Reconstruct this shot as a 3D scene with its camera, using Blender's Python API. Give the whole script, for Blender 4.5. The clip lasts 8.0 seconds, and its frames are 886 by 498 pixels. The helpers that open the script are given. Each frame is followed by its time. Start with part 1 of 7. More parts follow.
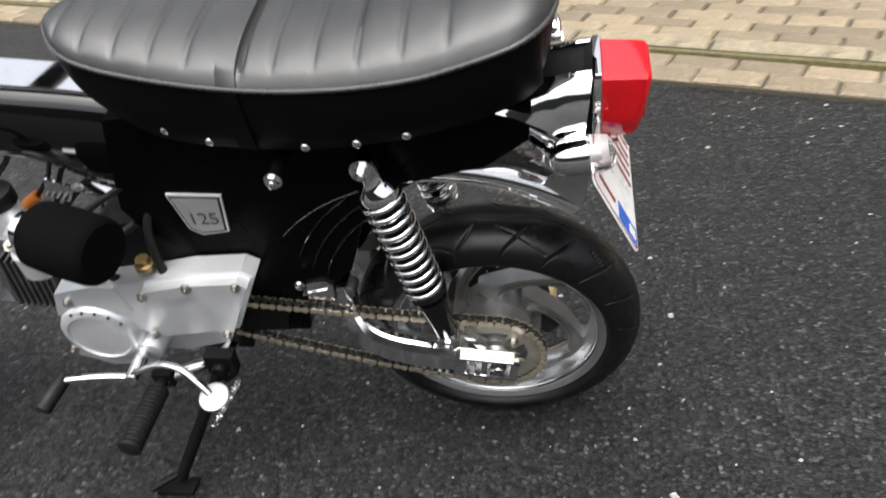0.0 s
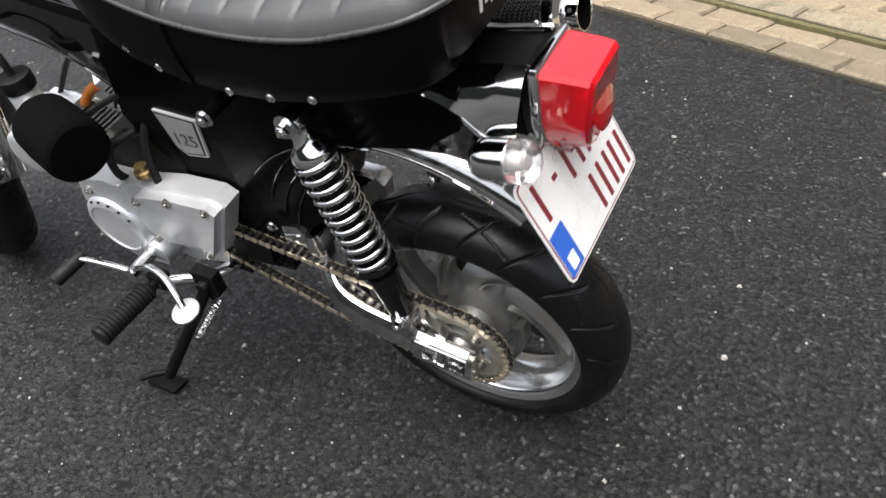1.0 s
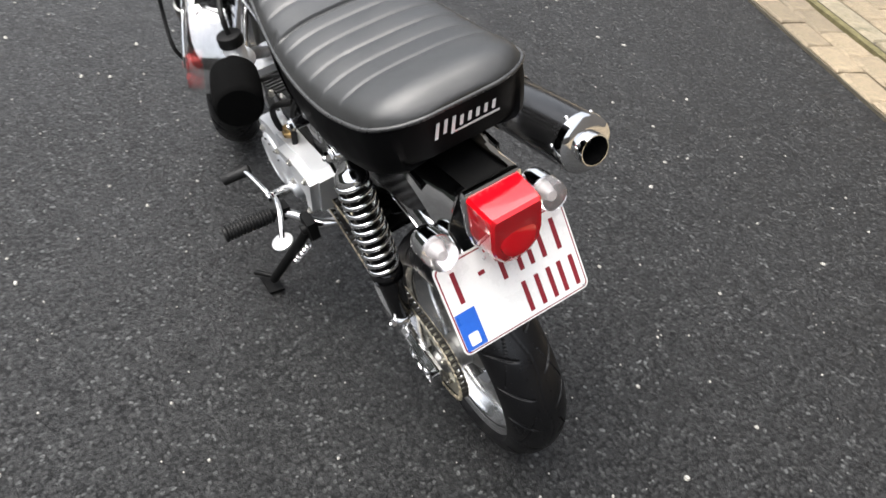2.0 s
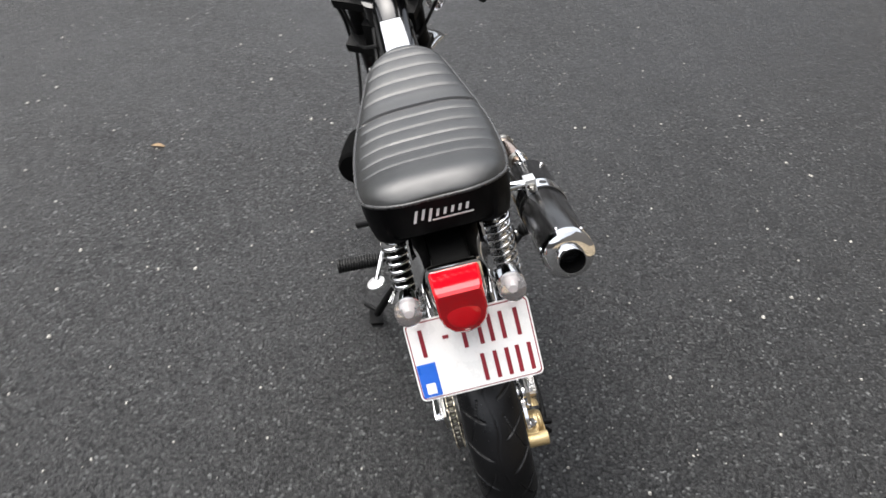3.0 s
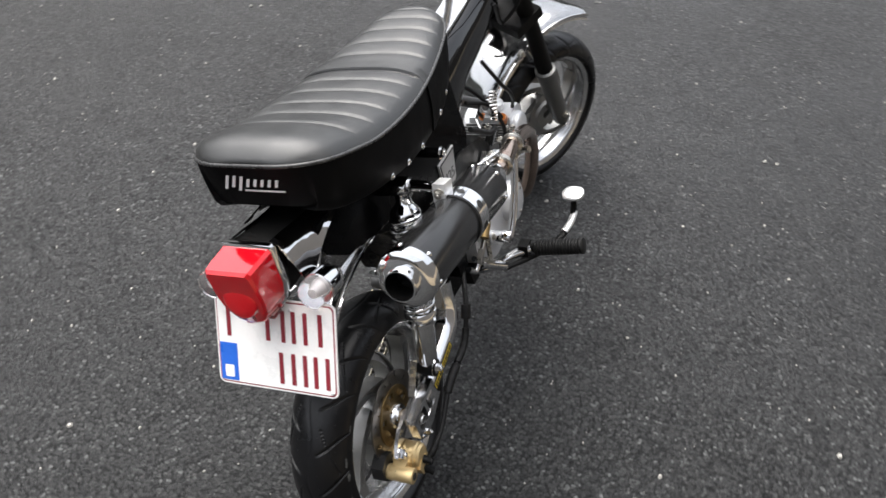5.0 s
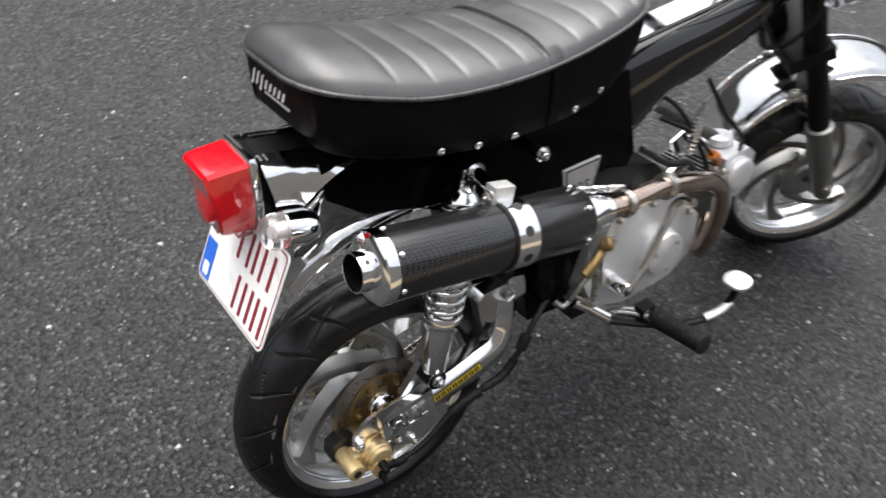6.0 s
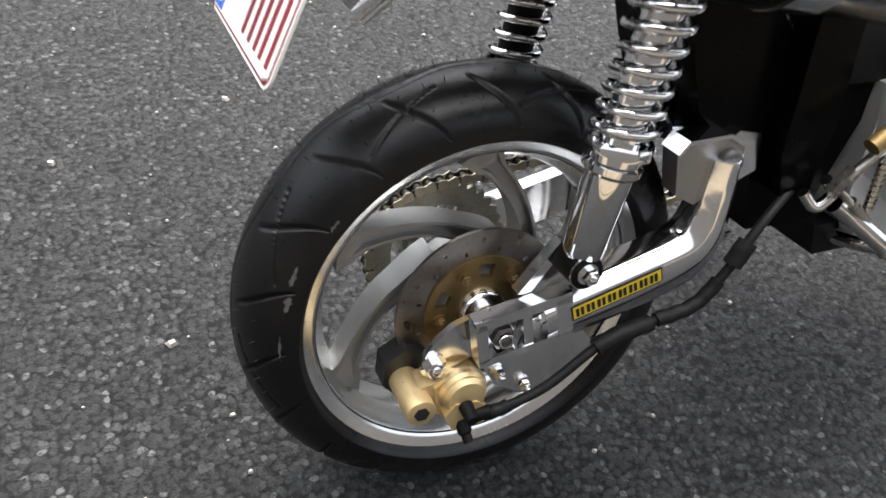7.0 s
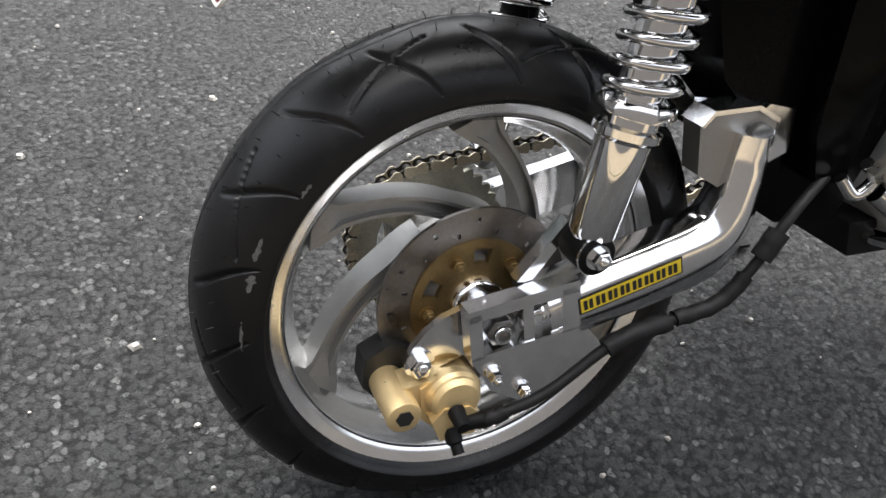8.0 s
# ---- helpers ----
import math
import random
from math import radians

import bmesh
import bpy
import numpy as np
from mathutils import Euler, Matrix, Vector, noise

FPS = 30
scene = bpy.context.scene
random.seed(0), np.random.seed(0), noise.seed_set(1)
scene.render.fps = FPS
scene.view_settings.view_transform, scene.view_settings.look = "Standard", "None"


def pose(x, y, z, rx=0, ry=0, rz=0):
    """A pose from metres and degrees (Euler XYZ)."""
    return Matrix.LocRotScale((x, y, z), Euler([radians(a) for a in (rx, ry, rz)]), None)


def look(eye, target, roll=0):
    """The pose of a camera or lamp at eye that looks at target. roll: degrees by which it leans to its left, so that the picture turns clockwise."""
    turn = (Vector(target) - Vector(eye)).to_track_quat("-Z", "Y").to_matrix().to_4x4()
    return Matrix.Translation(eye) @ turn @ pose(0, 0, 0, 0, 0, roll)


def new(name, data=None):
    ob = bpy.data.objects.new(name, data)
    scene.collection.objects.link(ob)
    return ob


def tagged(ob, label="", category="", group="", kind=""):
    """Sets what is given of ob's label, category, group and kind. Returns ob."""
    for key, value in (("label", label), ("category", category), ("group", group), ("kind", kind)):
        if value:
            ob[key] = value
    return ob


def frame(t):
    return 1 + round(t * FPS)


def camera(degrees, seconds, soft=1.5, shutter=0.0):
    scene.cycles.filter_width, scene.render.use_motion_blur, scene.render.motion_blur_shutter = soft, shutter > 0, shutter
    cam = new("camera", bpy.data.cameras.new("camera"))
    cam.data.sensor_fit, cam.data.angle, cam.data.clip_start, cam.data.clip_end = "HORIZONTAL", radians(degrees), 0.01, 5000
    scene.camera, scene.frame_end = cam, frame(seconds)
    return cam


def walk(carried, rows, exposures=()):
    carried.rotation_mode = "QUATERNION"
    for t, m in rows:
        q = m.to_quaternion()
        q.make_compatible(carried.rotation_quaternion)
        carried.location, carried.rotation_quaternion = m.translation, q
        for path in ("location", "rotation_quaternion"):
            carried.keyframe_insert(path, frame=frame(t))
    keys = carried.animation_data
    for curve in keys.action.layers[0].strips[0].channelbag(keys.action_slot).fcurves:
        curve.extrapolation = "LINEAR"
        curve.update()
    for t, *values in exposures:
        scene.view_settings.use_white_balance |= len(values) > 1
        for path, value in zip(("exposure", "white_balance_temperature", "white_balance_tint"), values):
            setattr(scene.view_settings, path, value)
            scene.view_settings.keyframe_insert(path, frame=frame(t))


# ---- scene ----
cam = camera(57.0, 8.0, 1.5, 0.3)
PATH = [
    (0, (0.405, 0.187, 1.016), (0.037, 1.844, -0.041), -6.6),
    (0.2, (0.496, 0.219, 0.978), (-0.049, 1.808, -0.108), -7.9),
    (0.5, (0.59, 0.267, 0.944), (-0.126, 1.779, -0.152), -7.7),
    (0.8, (0.703, 0.358, 0.955), (-0.176, 1.773, -0.151), -5.6),
    (1, (0.73, 0.418, 0.991), (-0.178, 1.784, -0.152), -4.5),
    (1.2, (0.733, 0.491, 1.05), (-0.166, 1.77, -0.197), -3.0),
    (1.5, (0.884, 0.566, 1.126), (-0.229, 1.666, -0.119), -3.8),
    (1.8, (1.052, 0.599, 1.213), (-0.221, 1.525, -0.022), 4.4),
    (2, (1.103, 0.635, 1.253), (-0.231, 1.446, 0.003), 4.1),
    (2.2, (1.149, 0.678, 1.282), (-0.251, 1.408, 0.054), 3.3),
    (3.3, (1.529, 1.101, 1.476), (-0.063, 1.158, 0.267), 2.3),
    (3.5, (1.578, 1.177, 1.481), (0.023, 1.188, 0.224), 1.9),
    (3.7, (1.575, 1.223, 1.452), (-0.02, 1.288, 0.249), 6.2),
    (4, (1.493, 1.33, 1.428), (-0.112, 1.454, 0.242), 5.6),
    (4.1, (1.447, 1.357, 1.416), (-0.16, 1.533, 0.239), 7.4),
    (4.2, (1.412, 1.494, 1.43), (-0.185, 1.426, 0.228), 5.5),
    (4.3, (1.38, 1.439, 1.419), (-0.216, 1.42, 0.214), 8.8),
    (4.5, (1.321, 1.484, 1.426), (-0.251, 1.269, 0.208), 5.9),
    (4.7, (1.246, 1.556, 1.419), (-0.284, 1.191, 0.183), 3.7),
    (5.8, (0.766, 1.895, 1.376), (-0.282, 0.876, 0.012), 10.5),
    (6, (0.684, 1.855, 1.351), (-0.225, 0.797, -0.083), 12.2),
    (6.2, (0.639, 1.831, 1.246), (-0.153, 0.703, -0.202), 11.3),
    (6.5, (0.571, 1.752, 1.054), (-0.047, 0.582, -0.446), 10.1),
    (6.6, (0.569, 1.751, 0.989), (-0.076, 0.547, -0.471), 12.9),
    (7, (0.53, 1.72, 0.803), (-0.132, 0.445, -0.587), 12.3),
    (7.5, (0.502, 1.705, 0.721), (-0.132, 0.334, -0.591), 10.8),
    (8, (0.494, 1.703, 0.705), (-0.167, 0.344, -0.605), 12.3),
]
walk(cam, [(t, look(eye, target, roll)) for t, eye, target, roll in PATH],
     [(0.0, 1.3), (1.0, 1.3), (1.5, 1.35), (2.0, 1.52), (3.5, 1.45), (4.0, 1.5), (4.5, 1.4), (6.0, 1.58), (6.5, 1.68), (7.0, 1.87), (8.0, 1.95)])

# ---- light: overcast sky, soft weak sun ----
world = bpy.data.worlds.new("world")
scene.world = world
world.use_nodes = True
wn, wl = world.node_tree.nodes, world.node_tree.links
sky = wn.new("ShaderNodeTexSky")
sky.sky_type = "NISHITA"
sky.sun_disc = False
TO_SUN = Vector((-0.06, -0.32, 0.92)).normalized()
SUN_EL, SUN_ROT = math.asin(TO_SUN.z), math.atan2(TO_SUN.x, TO_SUN.y)
sky.sun_elevation, sky.sun_rotation = SUN_EL, SUN_ROT
sky.dust_density, sky.ozone_density, sky.air_density = 6.0, 0.6, 1.0
# overcast: the blue is drawn towards grey
grey = wn.new("ShaderNodeHueSaturation")
grey.inputs["Saturation"].default_value = 0.35
wl.new(sky.outputs[0], grey.inputs["Color"])
bg = wn["Background"]
wl.new(grey.outputs[0], bg.inputs["Color"])
bg.inputs["Strength"].default_value = 0.15
sun = new("sun", bpy.data.lights.new("sun", "SUN"))
sun.data.energy, sun.data.angle, sun.data.color = 1.0, radians(75), (1.0, 0.985, 0.96)
sun.matrix_world = look(TO_SUN * 20, (0, 0, 0))


# ---- materials ----
def node(nt, kind, **kw):
    n = nt.nodes.new(kind)
    for k, v in kw.items():
        n.inputs[k].default_value = v
    return n


def material(name, base, rough=0.5, metal=0.0, var=0.15, scale=30.0, bump=0.0, bscale=250.0, rvar=0.1, coat=0.0, spec=0.5, dirt=None, dirt_amount=0.0):
    """A principled material with cloudy and grainy variation of colour, gloss and relief."""
    m = bpy.data.materials.new(name)
    m.use_nodes = True
    nt = m.node_tree
    L, p = nt.links.new, nt.nodes["Principled BSDF"]
    co = nt.nodes.new("ShaderNodeTexCoord")
    n1 = node(nt, "ShaderNodeTexNoise", Scale=scale, Detail=5.0, Roughness=0.6)
    n2 = node(nt, "ShaderNodeTexNoise", Scale=bscale, Detail=3.0, Roughness=0.7)
    L(co.outputs["Object"], n1.inputs["Vector"])
    L(co.outputs["Object"], n2.inputs["Vector"])
    mixed = node(nt, "ShaderNodeMath")
    mixed.operation = "ADD"
    L(n1.outputs["Fac"], mixed.inputs[0])
    L(n2.outputs["Fac"], mixed.inputs[1])
    ramp = nt.nodes.new("ShaderNodeMapRange")
    ramp.inputs["From Min"].default_value, ramp.inputs["From Max"].default_value = 0.6, 1.4
    ramp.inputs["To Min"].default_value, ramp.inputs["To Max"].default_value = 1 - var, 1 + var
    L(mixed.outputs[0], ramp.inputs["Value"])
    mul = nt.nodes.new("ShaderNodeVectorMath")
    mul.operation = "SCALE"
    mul.inputs[0].default_value = base
    L(ramp.outputs[0], mul.inputs["Scale"])
    colour = mul.outputs[0]
    if dirt:
        n3 = node(nt, "ShaderNodeTexNoise", Scale=scale * 0.6, Detail=8.0, Roughness=0.75)
        L(co.outputs["Object"], n3.inputs["Vector"])
        r3 = nt.nodes.new("ShaderNodeMapRange")
        r3.inputs["From Min"].default_value, r3.inputs["From Max"].default_value = 0.52, 0.7
        r3.inputs["To Max"].default_value = dirt_amount
        L(n3.outputs["Fac"], r3.inputs["Value"])
        mx = nt.nodes.new("ShaderNodeMix")
        mx.data_type = "RGBA"
        mx.inputs["B"].default_value = (*dirt, 1)
        L(r3.outputs[0], mx.inputs["Factor"])
        L(colour, mx.inputs["A"])
        colour = mx.outputs["Result"]
    L(colour, p.inputs["Base Color"])
    rr = nt.nodes.new("ShaderNodeMapRange")
    rr.inputs["From Min"].default_value, rr.inputs["From Max"].default_value = 0.3, 0.7
    rr.inputs["To Min"].default_value, rr.inputs["To Max"].default_value = max(0.02, rough - rvar), min(1, rough + rvar)
    L(n1.outputs["Fac"], rr.inputs["Value"])
    L(rr.outputs[0], p.inputs["Roughness"])
    p.inputs["Metallic"].default_value = metal
    p.inputs["Specular IOR Level"].default_value = spec
    p.inputs["Coat Weight"].default_value = coat
    p.inputs["Coat Roughness"].default_value = 0.05
    if bump:
        b = node(nt, "ShaderNodeBump", Strength=1.0, Distance=bump)
        L(n2.outputs["Fac"], b.inputs["Height"])
        L(b.outputs[0], p.inputs["Normal"])
    return m


def reflective(m, ior):
    m.node_tree.nodes["Principled BSDF"].inputs["IOR"].default_value = ior
    return m


CHROME = material("chrome", (0.80, 0.80, 0.80), 0.06, 1.0, 0.06, 25, rvar=0.04, dirt=(0.35, 0.32, 0.28), dirt_amount=0.15)
ALLOY = material("cast_alloy", (0.36, 0.357, 0.345), 0.44, 0.85, 0.15, 22, 0.0002, 900, dirt=(0.20, 0.19, 0.16), dirt_amount=0.4)
POLISHED = material("polished_alloy", (0.86, 0.86, 0.865), 0.13, 1.0, 0.08, 30, rvar=0.07, dirt=(0.5, 0.49, 0.47), dirt_amount=0.2)
RIM = material("machined_rim_alloy", (0.78, 0.785, 0.79), 0.22, 0.97, 0.07, 26, 0.00005, 900, rvar=0.07, dirt=(0.40, 0.395, 0.38), dirt_amount=0.14)
BRUSHED = material("brushed_alloy", (0.80, 0.80, 0.79), 0.42, 0.8, 0.08, 40)
DARK_ALLOY = material("dark_alloy", (0.10, 0.10, 0.098), 0.45, 0.6, 0.3, 40, dirt=(0.3, 0.29, 0.27), dirt_amount=0.4)
NUT = material("dull_steel", (0.16, 0.155, 0.15), 0.33, 0.9, 0.3, 60, dirt=(0.05, 0.045, 0.04), dirt_amount=0.5)
ENGINE = material("engine_alloy", (0.70, 0.71, 0.72), 0.40, 0.60, 0.09, 25, 0.0001, 900)
DISC = material("disc_steel", (0.22, 0.205, 0.19), 0.36, 1.0, 0.2, 60, dirt=(0.22, 0.14, 0.08), dirt_amount=0.3)
GOLD = material("gold_anodised", (0.74, 0.56, 0.29), 0.36, 0.7, 0.12, 40, 0.0001, 900)
BRASS = material("dull_gold_plate", (0.27, 0.19, 0.085), 0.45, 0.9, 0.2, 40)
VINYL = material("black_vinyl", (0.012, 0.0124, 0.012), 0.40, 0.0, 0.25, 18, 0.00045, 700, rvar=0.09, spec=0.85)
# same vinyl with shade put into it, for the walls under the seat edge
VINYL_SHADED = material("black_vinyl_shaded", (0.0025, 0.0025, 0.0027), 0.5, 0.0, 0.2, 18, 0.0003, 700, spec=0.05)
PIPING = material("seat_piping", (0.035, 0.035, 0.035), 0.3, 0.0, 0.15, 60)
PAINT = material("black_gloss_paint", (0.003, 0.003, 0.0033), 0.06, 0.0, 0.2, 12, rvar=0.03, spec=0.55)
# frame black with hardly any specular, darker than the gloss paint
LOW_SPEC_BLACK = material("black_low_specular", (0.002, 0.002, 0.0022), 0.25, 0.0, 0.2, 12, rvar=0.06, spec=0.04)
PLASTIC = material("black_plastic", (0.004, 0.004, 0.004), 0.5, 0.0, 0.3, 30, 0.0002, 700, spec=0.15)
RUBBER = material("tyre_rubber", (0.004, 0.004, 0.0045), 0.33, 0.0, 0.25, 14, 0.00015, 900, rvar=0.12, spec=0.32, dirt=(0.04, 0.039, 0.036), dirt_amount=0.25)
GRIP = material("grip_rubber", (0.007, 0.007, 0.007), 0.55, 0.0, 0.3, 50, 0.0002, 600, spec=0.25)
reflective(VINYL, 1.52)
FOAM = material("filter_foam", (0.003, 0.003, 0.003), 0.95, 0.0, 0.3, 60, 0.0012, 900, spec=0.04)
STEEL = material("bare_steel", (0.50, 0.48, 0.44), 0.3, 1.0, 0.2, 60, dirt=(0.2, 0.15, 0.1), dirt_amount=0.3)
HEADER = material("heat_tinted_steel", (0.46, 0.36, 0.30), 0.15, 1.0, 0.35, 16, dirt=(0.20, 0.10, 0.07), dirt_amount=0.65)
CHAIN = material("chain_brass", (0.66, 0.59, 0.45), 0.38, 0.85, 0.3, 90, dirt=(0.10, 0.08, 0.05), dirt_amount=0.55)
CHAIN_DARK = material("greasy_chain_steel", (0.06, 0.055, 0.047), 0.35, 0.6, 0.3, 90, dirt=(0.01, 0.01, 0.01), dirt_amount=0.8)
SPROCKET = material("sprocket_steel", (0.50, 0.48, 0.40), 0.45, 0.8, 0.25, 40, dirt=(0.18, 0.16, 0.11), dirt_amount=0.5)
WHITE = material("plate_white", (0.82, 0.82, 0.80), 0.3, 0.0, 0.04, 30)
PLATE_RED = material("plate_dark_red", (0.22, 0.015, 0.025), 0.4, 0.0, 0.1, 60)
BLUE = material("plate_blue", (0.02, 0.12, 0.55), 0.35, 0.0, 0.08, 60)
YELLOW = material("sticker_yellow", (0.70, 0.52, 0.03), 0.35, 0.0, 0.08, 80)
INK = material("print_black", (0.01, 0.01, 0.01), 0.5, 0.0, 0.1, 80)
SILVER = material("silver_print", (0.60, 0.60, 0.60), 0.4, 0.2, 0.1, 80)
BADGE = material("badge_grey", (0.30, 0.30, 0.295), 0.4, 0.3, 0.15, 60)
REFLECTOR = material("red_reflector", (0.42, 0.008, 0.012), 0.25, 0.3, 0.2, 120)
RED_PAINT = material("red_anodised", (0.55, 0.02, 0.02), 0.3, 0.2, 0.1, 60)
AMBER = material("orange_plastic", (0.55, 0.16, 0.02), 0.35, 0.0, 0.1, 60)
MOSS = material("moss", (0.13, 0.115, 0.06), 0.95, 0.0, 0.5, 40, 0.004, 200, spec=0.1)
SCUFF = material("pale_scrape", (0.085, 0.085, 0.080), 0.8, 0.0, 0.5, 90, 0.0003, 900, spec=0.2)
CHIP = material("pale_chip", (0.34, 0.33, 0.30), 0.5, 0.0, 0.3, 30)
LEAF = material("dry_leaf", (0.42, 0.30, 0.17), 0.7, 0.0, 0.3, 60, 0.0004, 300)


def tinted_glass(name, colour, rough=0.05, density=1.0):
    m = bpy.data.materials.new(name)
    m.use_nodes = True
    p = m.node_tree.nodes["Principled BSDF"]
    p.inputs["Base Color"].default_value = (*colour, 1)
    p.inputs["Roughness"].default_value = rough
    p.inputs["Transmission Weight"].default_value = density
    p.inputs["IOR"].default_value = 1.45
    nt = m.node_tree
    co = nt.nodes.new("ShaderNodeTexCoord")
    n = node(nt, "ShaderNodeTexNoise", Scale=60.0, Detail=4.0)
    nt.links.new(co.outputs["Object"], n.inputs["Vector"])
    b = node(nt, "ShaderNodeBump", Strength=0.3, Distance=0.0006)
    nt.links.new(n.outputs["Fac"], b.inputs["Height"])
    nt.links.new(b.outputs[0], p.inputs["Normal"])
    return m


def glossy_coat(m):
    m.node_tree.nodes["Principled BSDF"].inputs["Coat Weight"].default_value = 1.0
    m.node_tree.nodes["Principled BSDF"].inputs["Coat Roughness"].default_value = 0.04
    m.node_tree.nodes["Principled BSDF"].inputs["Coat IOR"].default_value = 1.45
    return m


RED_LENS = tinted_glass("red_lens", (0.80, 0.003, 0.012), 0.09, 0.40)
glossy_coat(RED_LENS)
CLEAR_LENS = tinted_glass("clear_lens", (0.97, 0.93, 0.93), 0.03, 0.93)


def carbon_material():
    m = material("carbon_fibre", (0.014, 0.014, 0.014), 0.18, 0.0, 0.2, 30, rvar=0.05)
    nt = m.node_tree
    L, p = nt.links.new, nt.nodes["Principled BSDF"]
    co = nt.nodes.new("ShaderNodeTexCoord")
    mp = node(nt, "ShaderNodeMapping")
    mp.inputs["Rotation"].default_value = (0.0, radians(45), radians(40))
    mp.inputs["Scale"].default_value = (340, 340, 340)
    L(co.outputs["Object"], mp.inputs["Vector"])
    ch = nt.nodes.new("ShaderNodeTexChecker")
    ch.inputs["Color1"].default_value, ch.inputs["Color2"].default_value = (0.004, 0.004, 0.004, 1), (0.019, 0.019, 0.0195, 1)
    ch.inputs["Scale"].default_value = 1.0
    L(mp.outputs[0], ch.inputs["Vector"])
    L(ch.outputs["Color"], p.inputs["Base Color"])
    return m


CARBON = carbon_material()


def asphalt_material():
    """Damp tarmac: dark binder, packed stones of several greys, glints where it is wet."""
    m = bpy.data.materials.new("damp_asphalt")
    m.use_nodes = True
    nt = m.node_tree
    L, p = nt.links.new, nt.nodes["Principled BSDF"]
    co = nt.nodes.new("ShaderNodeTexCoord")
    warp = node(nt, "ShaderNodeTexNoise", Scale=60.0, Detail=3.0)
    L(co.outputs["Object"], warp.inputs["Vector"])
    wadd = nt.nodes.new("ShaderNodeMix")
    wadd.data_type = "VECTOR"
    wadd.inputs["Factor"].default_value = 0.012
    L(co.outputs["Object"], wadd.inputs[4])
    L(warp.outputs["Color"], wadd.inputs[5])
    vec = wadd.outputs[1]
    stone = node(nt, "ShaderNodeTexVoronoi", Scale=125.0)
    grit = node(nt, "ShaderNodeTexVoronoi", Scale=430.0)
    big = node(nt, "ShaderNodeTexNoise", Scale=0.9, Detail=6.0, Roughness=0.6)
    mid = node(nt, "ShaderNodeTexNoise", Scale=9.0, Detail=5.0, Roughness=0.65)
    fine = node(nt, "ShaderNodeTexNoise", Scale=420.0, Detail=3.0)
    for n in (stone, grit):
        L(vec, n.inputs["Vector"])
    for n in (big, mid, fine):
        L(co.outputs["Object"], n.inputs["Vector"])
    # grey of each stone
    sep = nt.nodes.new("ShaderNodeSeparateColor")
    L(stone.outputs["Color"], sep.inputs[0])
    ramp = nt.nodes.new("ShaderNodeValToRGB")
    e = ramp.color_ramp.elements
    e[0].position, e[0].color = 0.0, (0.0045, 0.0047, 0.0048, 1)
    e[1].position, e[1].color = 1.0, (0.105, 0.109, 0.107, 1)
    e.new(0.40).color = (0.0072, 0.0076, 0.0077, 1)
    e.new(0.74).color = (0.0160, 0.0166, 0.0165, 1)
    e.new(0.94).color = (0.042, 0.0432, 0.0425, 1)
    L(sep.outputs[0], ramp.inputs[0])
    # stones lie in dark binder
    edge = nt.nodes.new("ShaderNodeMapRange")
    edge.inputs["From Min"].default_value, edge.inputs["From Max"].default_value = 0.46, 0.70
    L(stone.outputs["Distance"], edge.inputs["Value"])
    binder = nt.nodes.new("ShaderNodeMix")
    binder.data_type = "RGBA"
    binder.inputs["B"].default_value = (0.0045, 0.0046, 0.0048, 1)
    patch = node(nt, "ShaderNodeTexNoise", Scale=210.0, Detail=4.0, Roughness=0.75)
    L(co.outputs["Object"], patch.inputs["Vector"])
    pr = nt.nodes.new("ShaderNodeMapRange")
    pr.inputs["From Min"].default_value, pr.inputs["From Max"].default_value = 0.53, 0.66
    L(patch.outputs["Fac"], pr.inputs["Value"])
    both = nt.nodes.new("ShaderNodeMath")
    both.operation = "MAXIMUM"
    L(edge.outputs[0], both.inputs[0])
    L(pr.outputs[0], both.inputs[1])
    L(both.outputs[0], binder.inputs["Factor"])
    L(ramp.outputs[0], binder.inputs["A"])
    tone = nt.nodes.new("ShaderNodeMapRange")
    tone.inputs["From Min"].default_value, tone.inputs["From Max"].default_value = 0.3, 0.7
    tone.inputs["To Min"].default_value, tone.inputs["To Max"].default_value = 0.7, 1.3
    cloud = nt.nodes.new("ShaderNodeMath")
    cloud.operation = "MULTIPLY_ADD"
    cloud.inputs[1].default_value = 1.1
    cloud.inputs[2].default_value = -0.55
    L(big.outputs["Fac"], cloud.inputs[0])
    both2 = nt.nodes.new("ShaderNodeMath")
    L(cloud.outputs[0], both2.inputs[0])
    L(mid.outputs["Fac"], both2.inputs[1])
    L(both2.outputs[0], tone.inputs["Value"])
    sc = nt.nodes.new("ShaderNodeVectorMath")
    sc.operation = "SCALE"
    L(binder.outputs["Result"], sc.inputs[0])
    L(tone.outputs[0], sc.inputs["Scale"])
    L(sc.outputs[0], p.inputs["Base Color"])
    wet = nt.nodes.new("ShaderNodeMapRange")
    wet.inputs["From Min"].default_value, wet.inputs["From Max"].default_value = 0.35, 0.65
    wet.inputs["To Min"].default_value, wet.inputs["To Max"].default_value = 0.26, 0.50
    L(big.outputs["Fac"], wet.inputs["Value"])
    # each stone has its own gloss
    gl = nt.nodes.new("ShaderNodeMath")
    gl.operation = "MULTIPLY_ADD"
    gl.inputs[1].default_value = 0.34
    L(sep.outputs[1], gl.inputs[0])
    L(wet.outputs[0], gl.inputs[2])
    L(gl.outputs[0], p.inputs["Roughness"])
    # a thin film of water lies over the stones
    film = nt.nodes.new("ShaderNodeMapRange")
    film.inputs["From Min"].default_value, film.inputs["From Max"].default_value = 0.35, 0.65
    film.inputs["To Min"].default_value, film.inputs["To Max"].default_value = 0.70, 0.25
    L(big.outputs["Fac"], film.inputs["Value"])
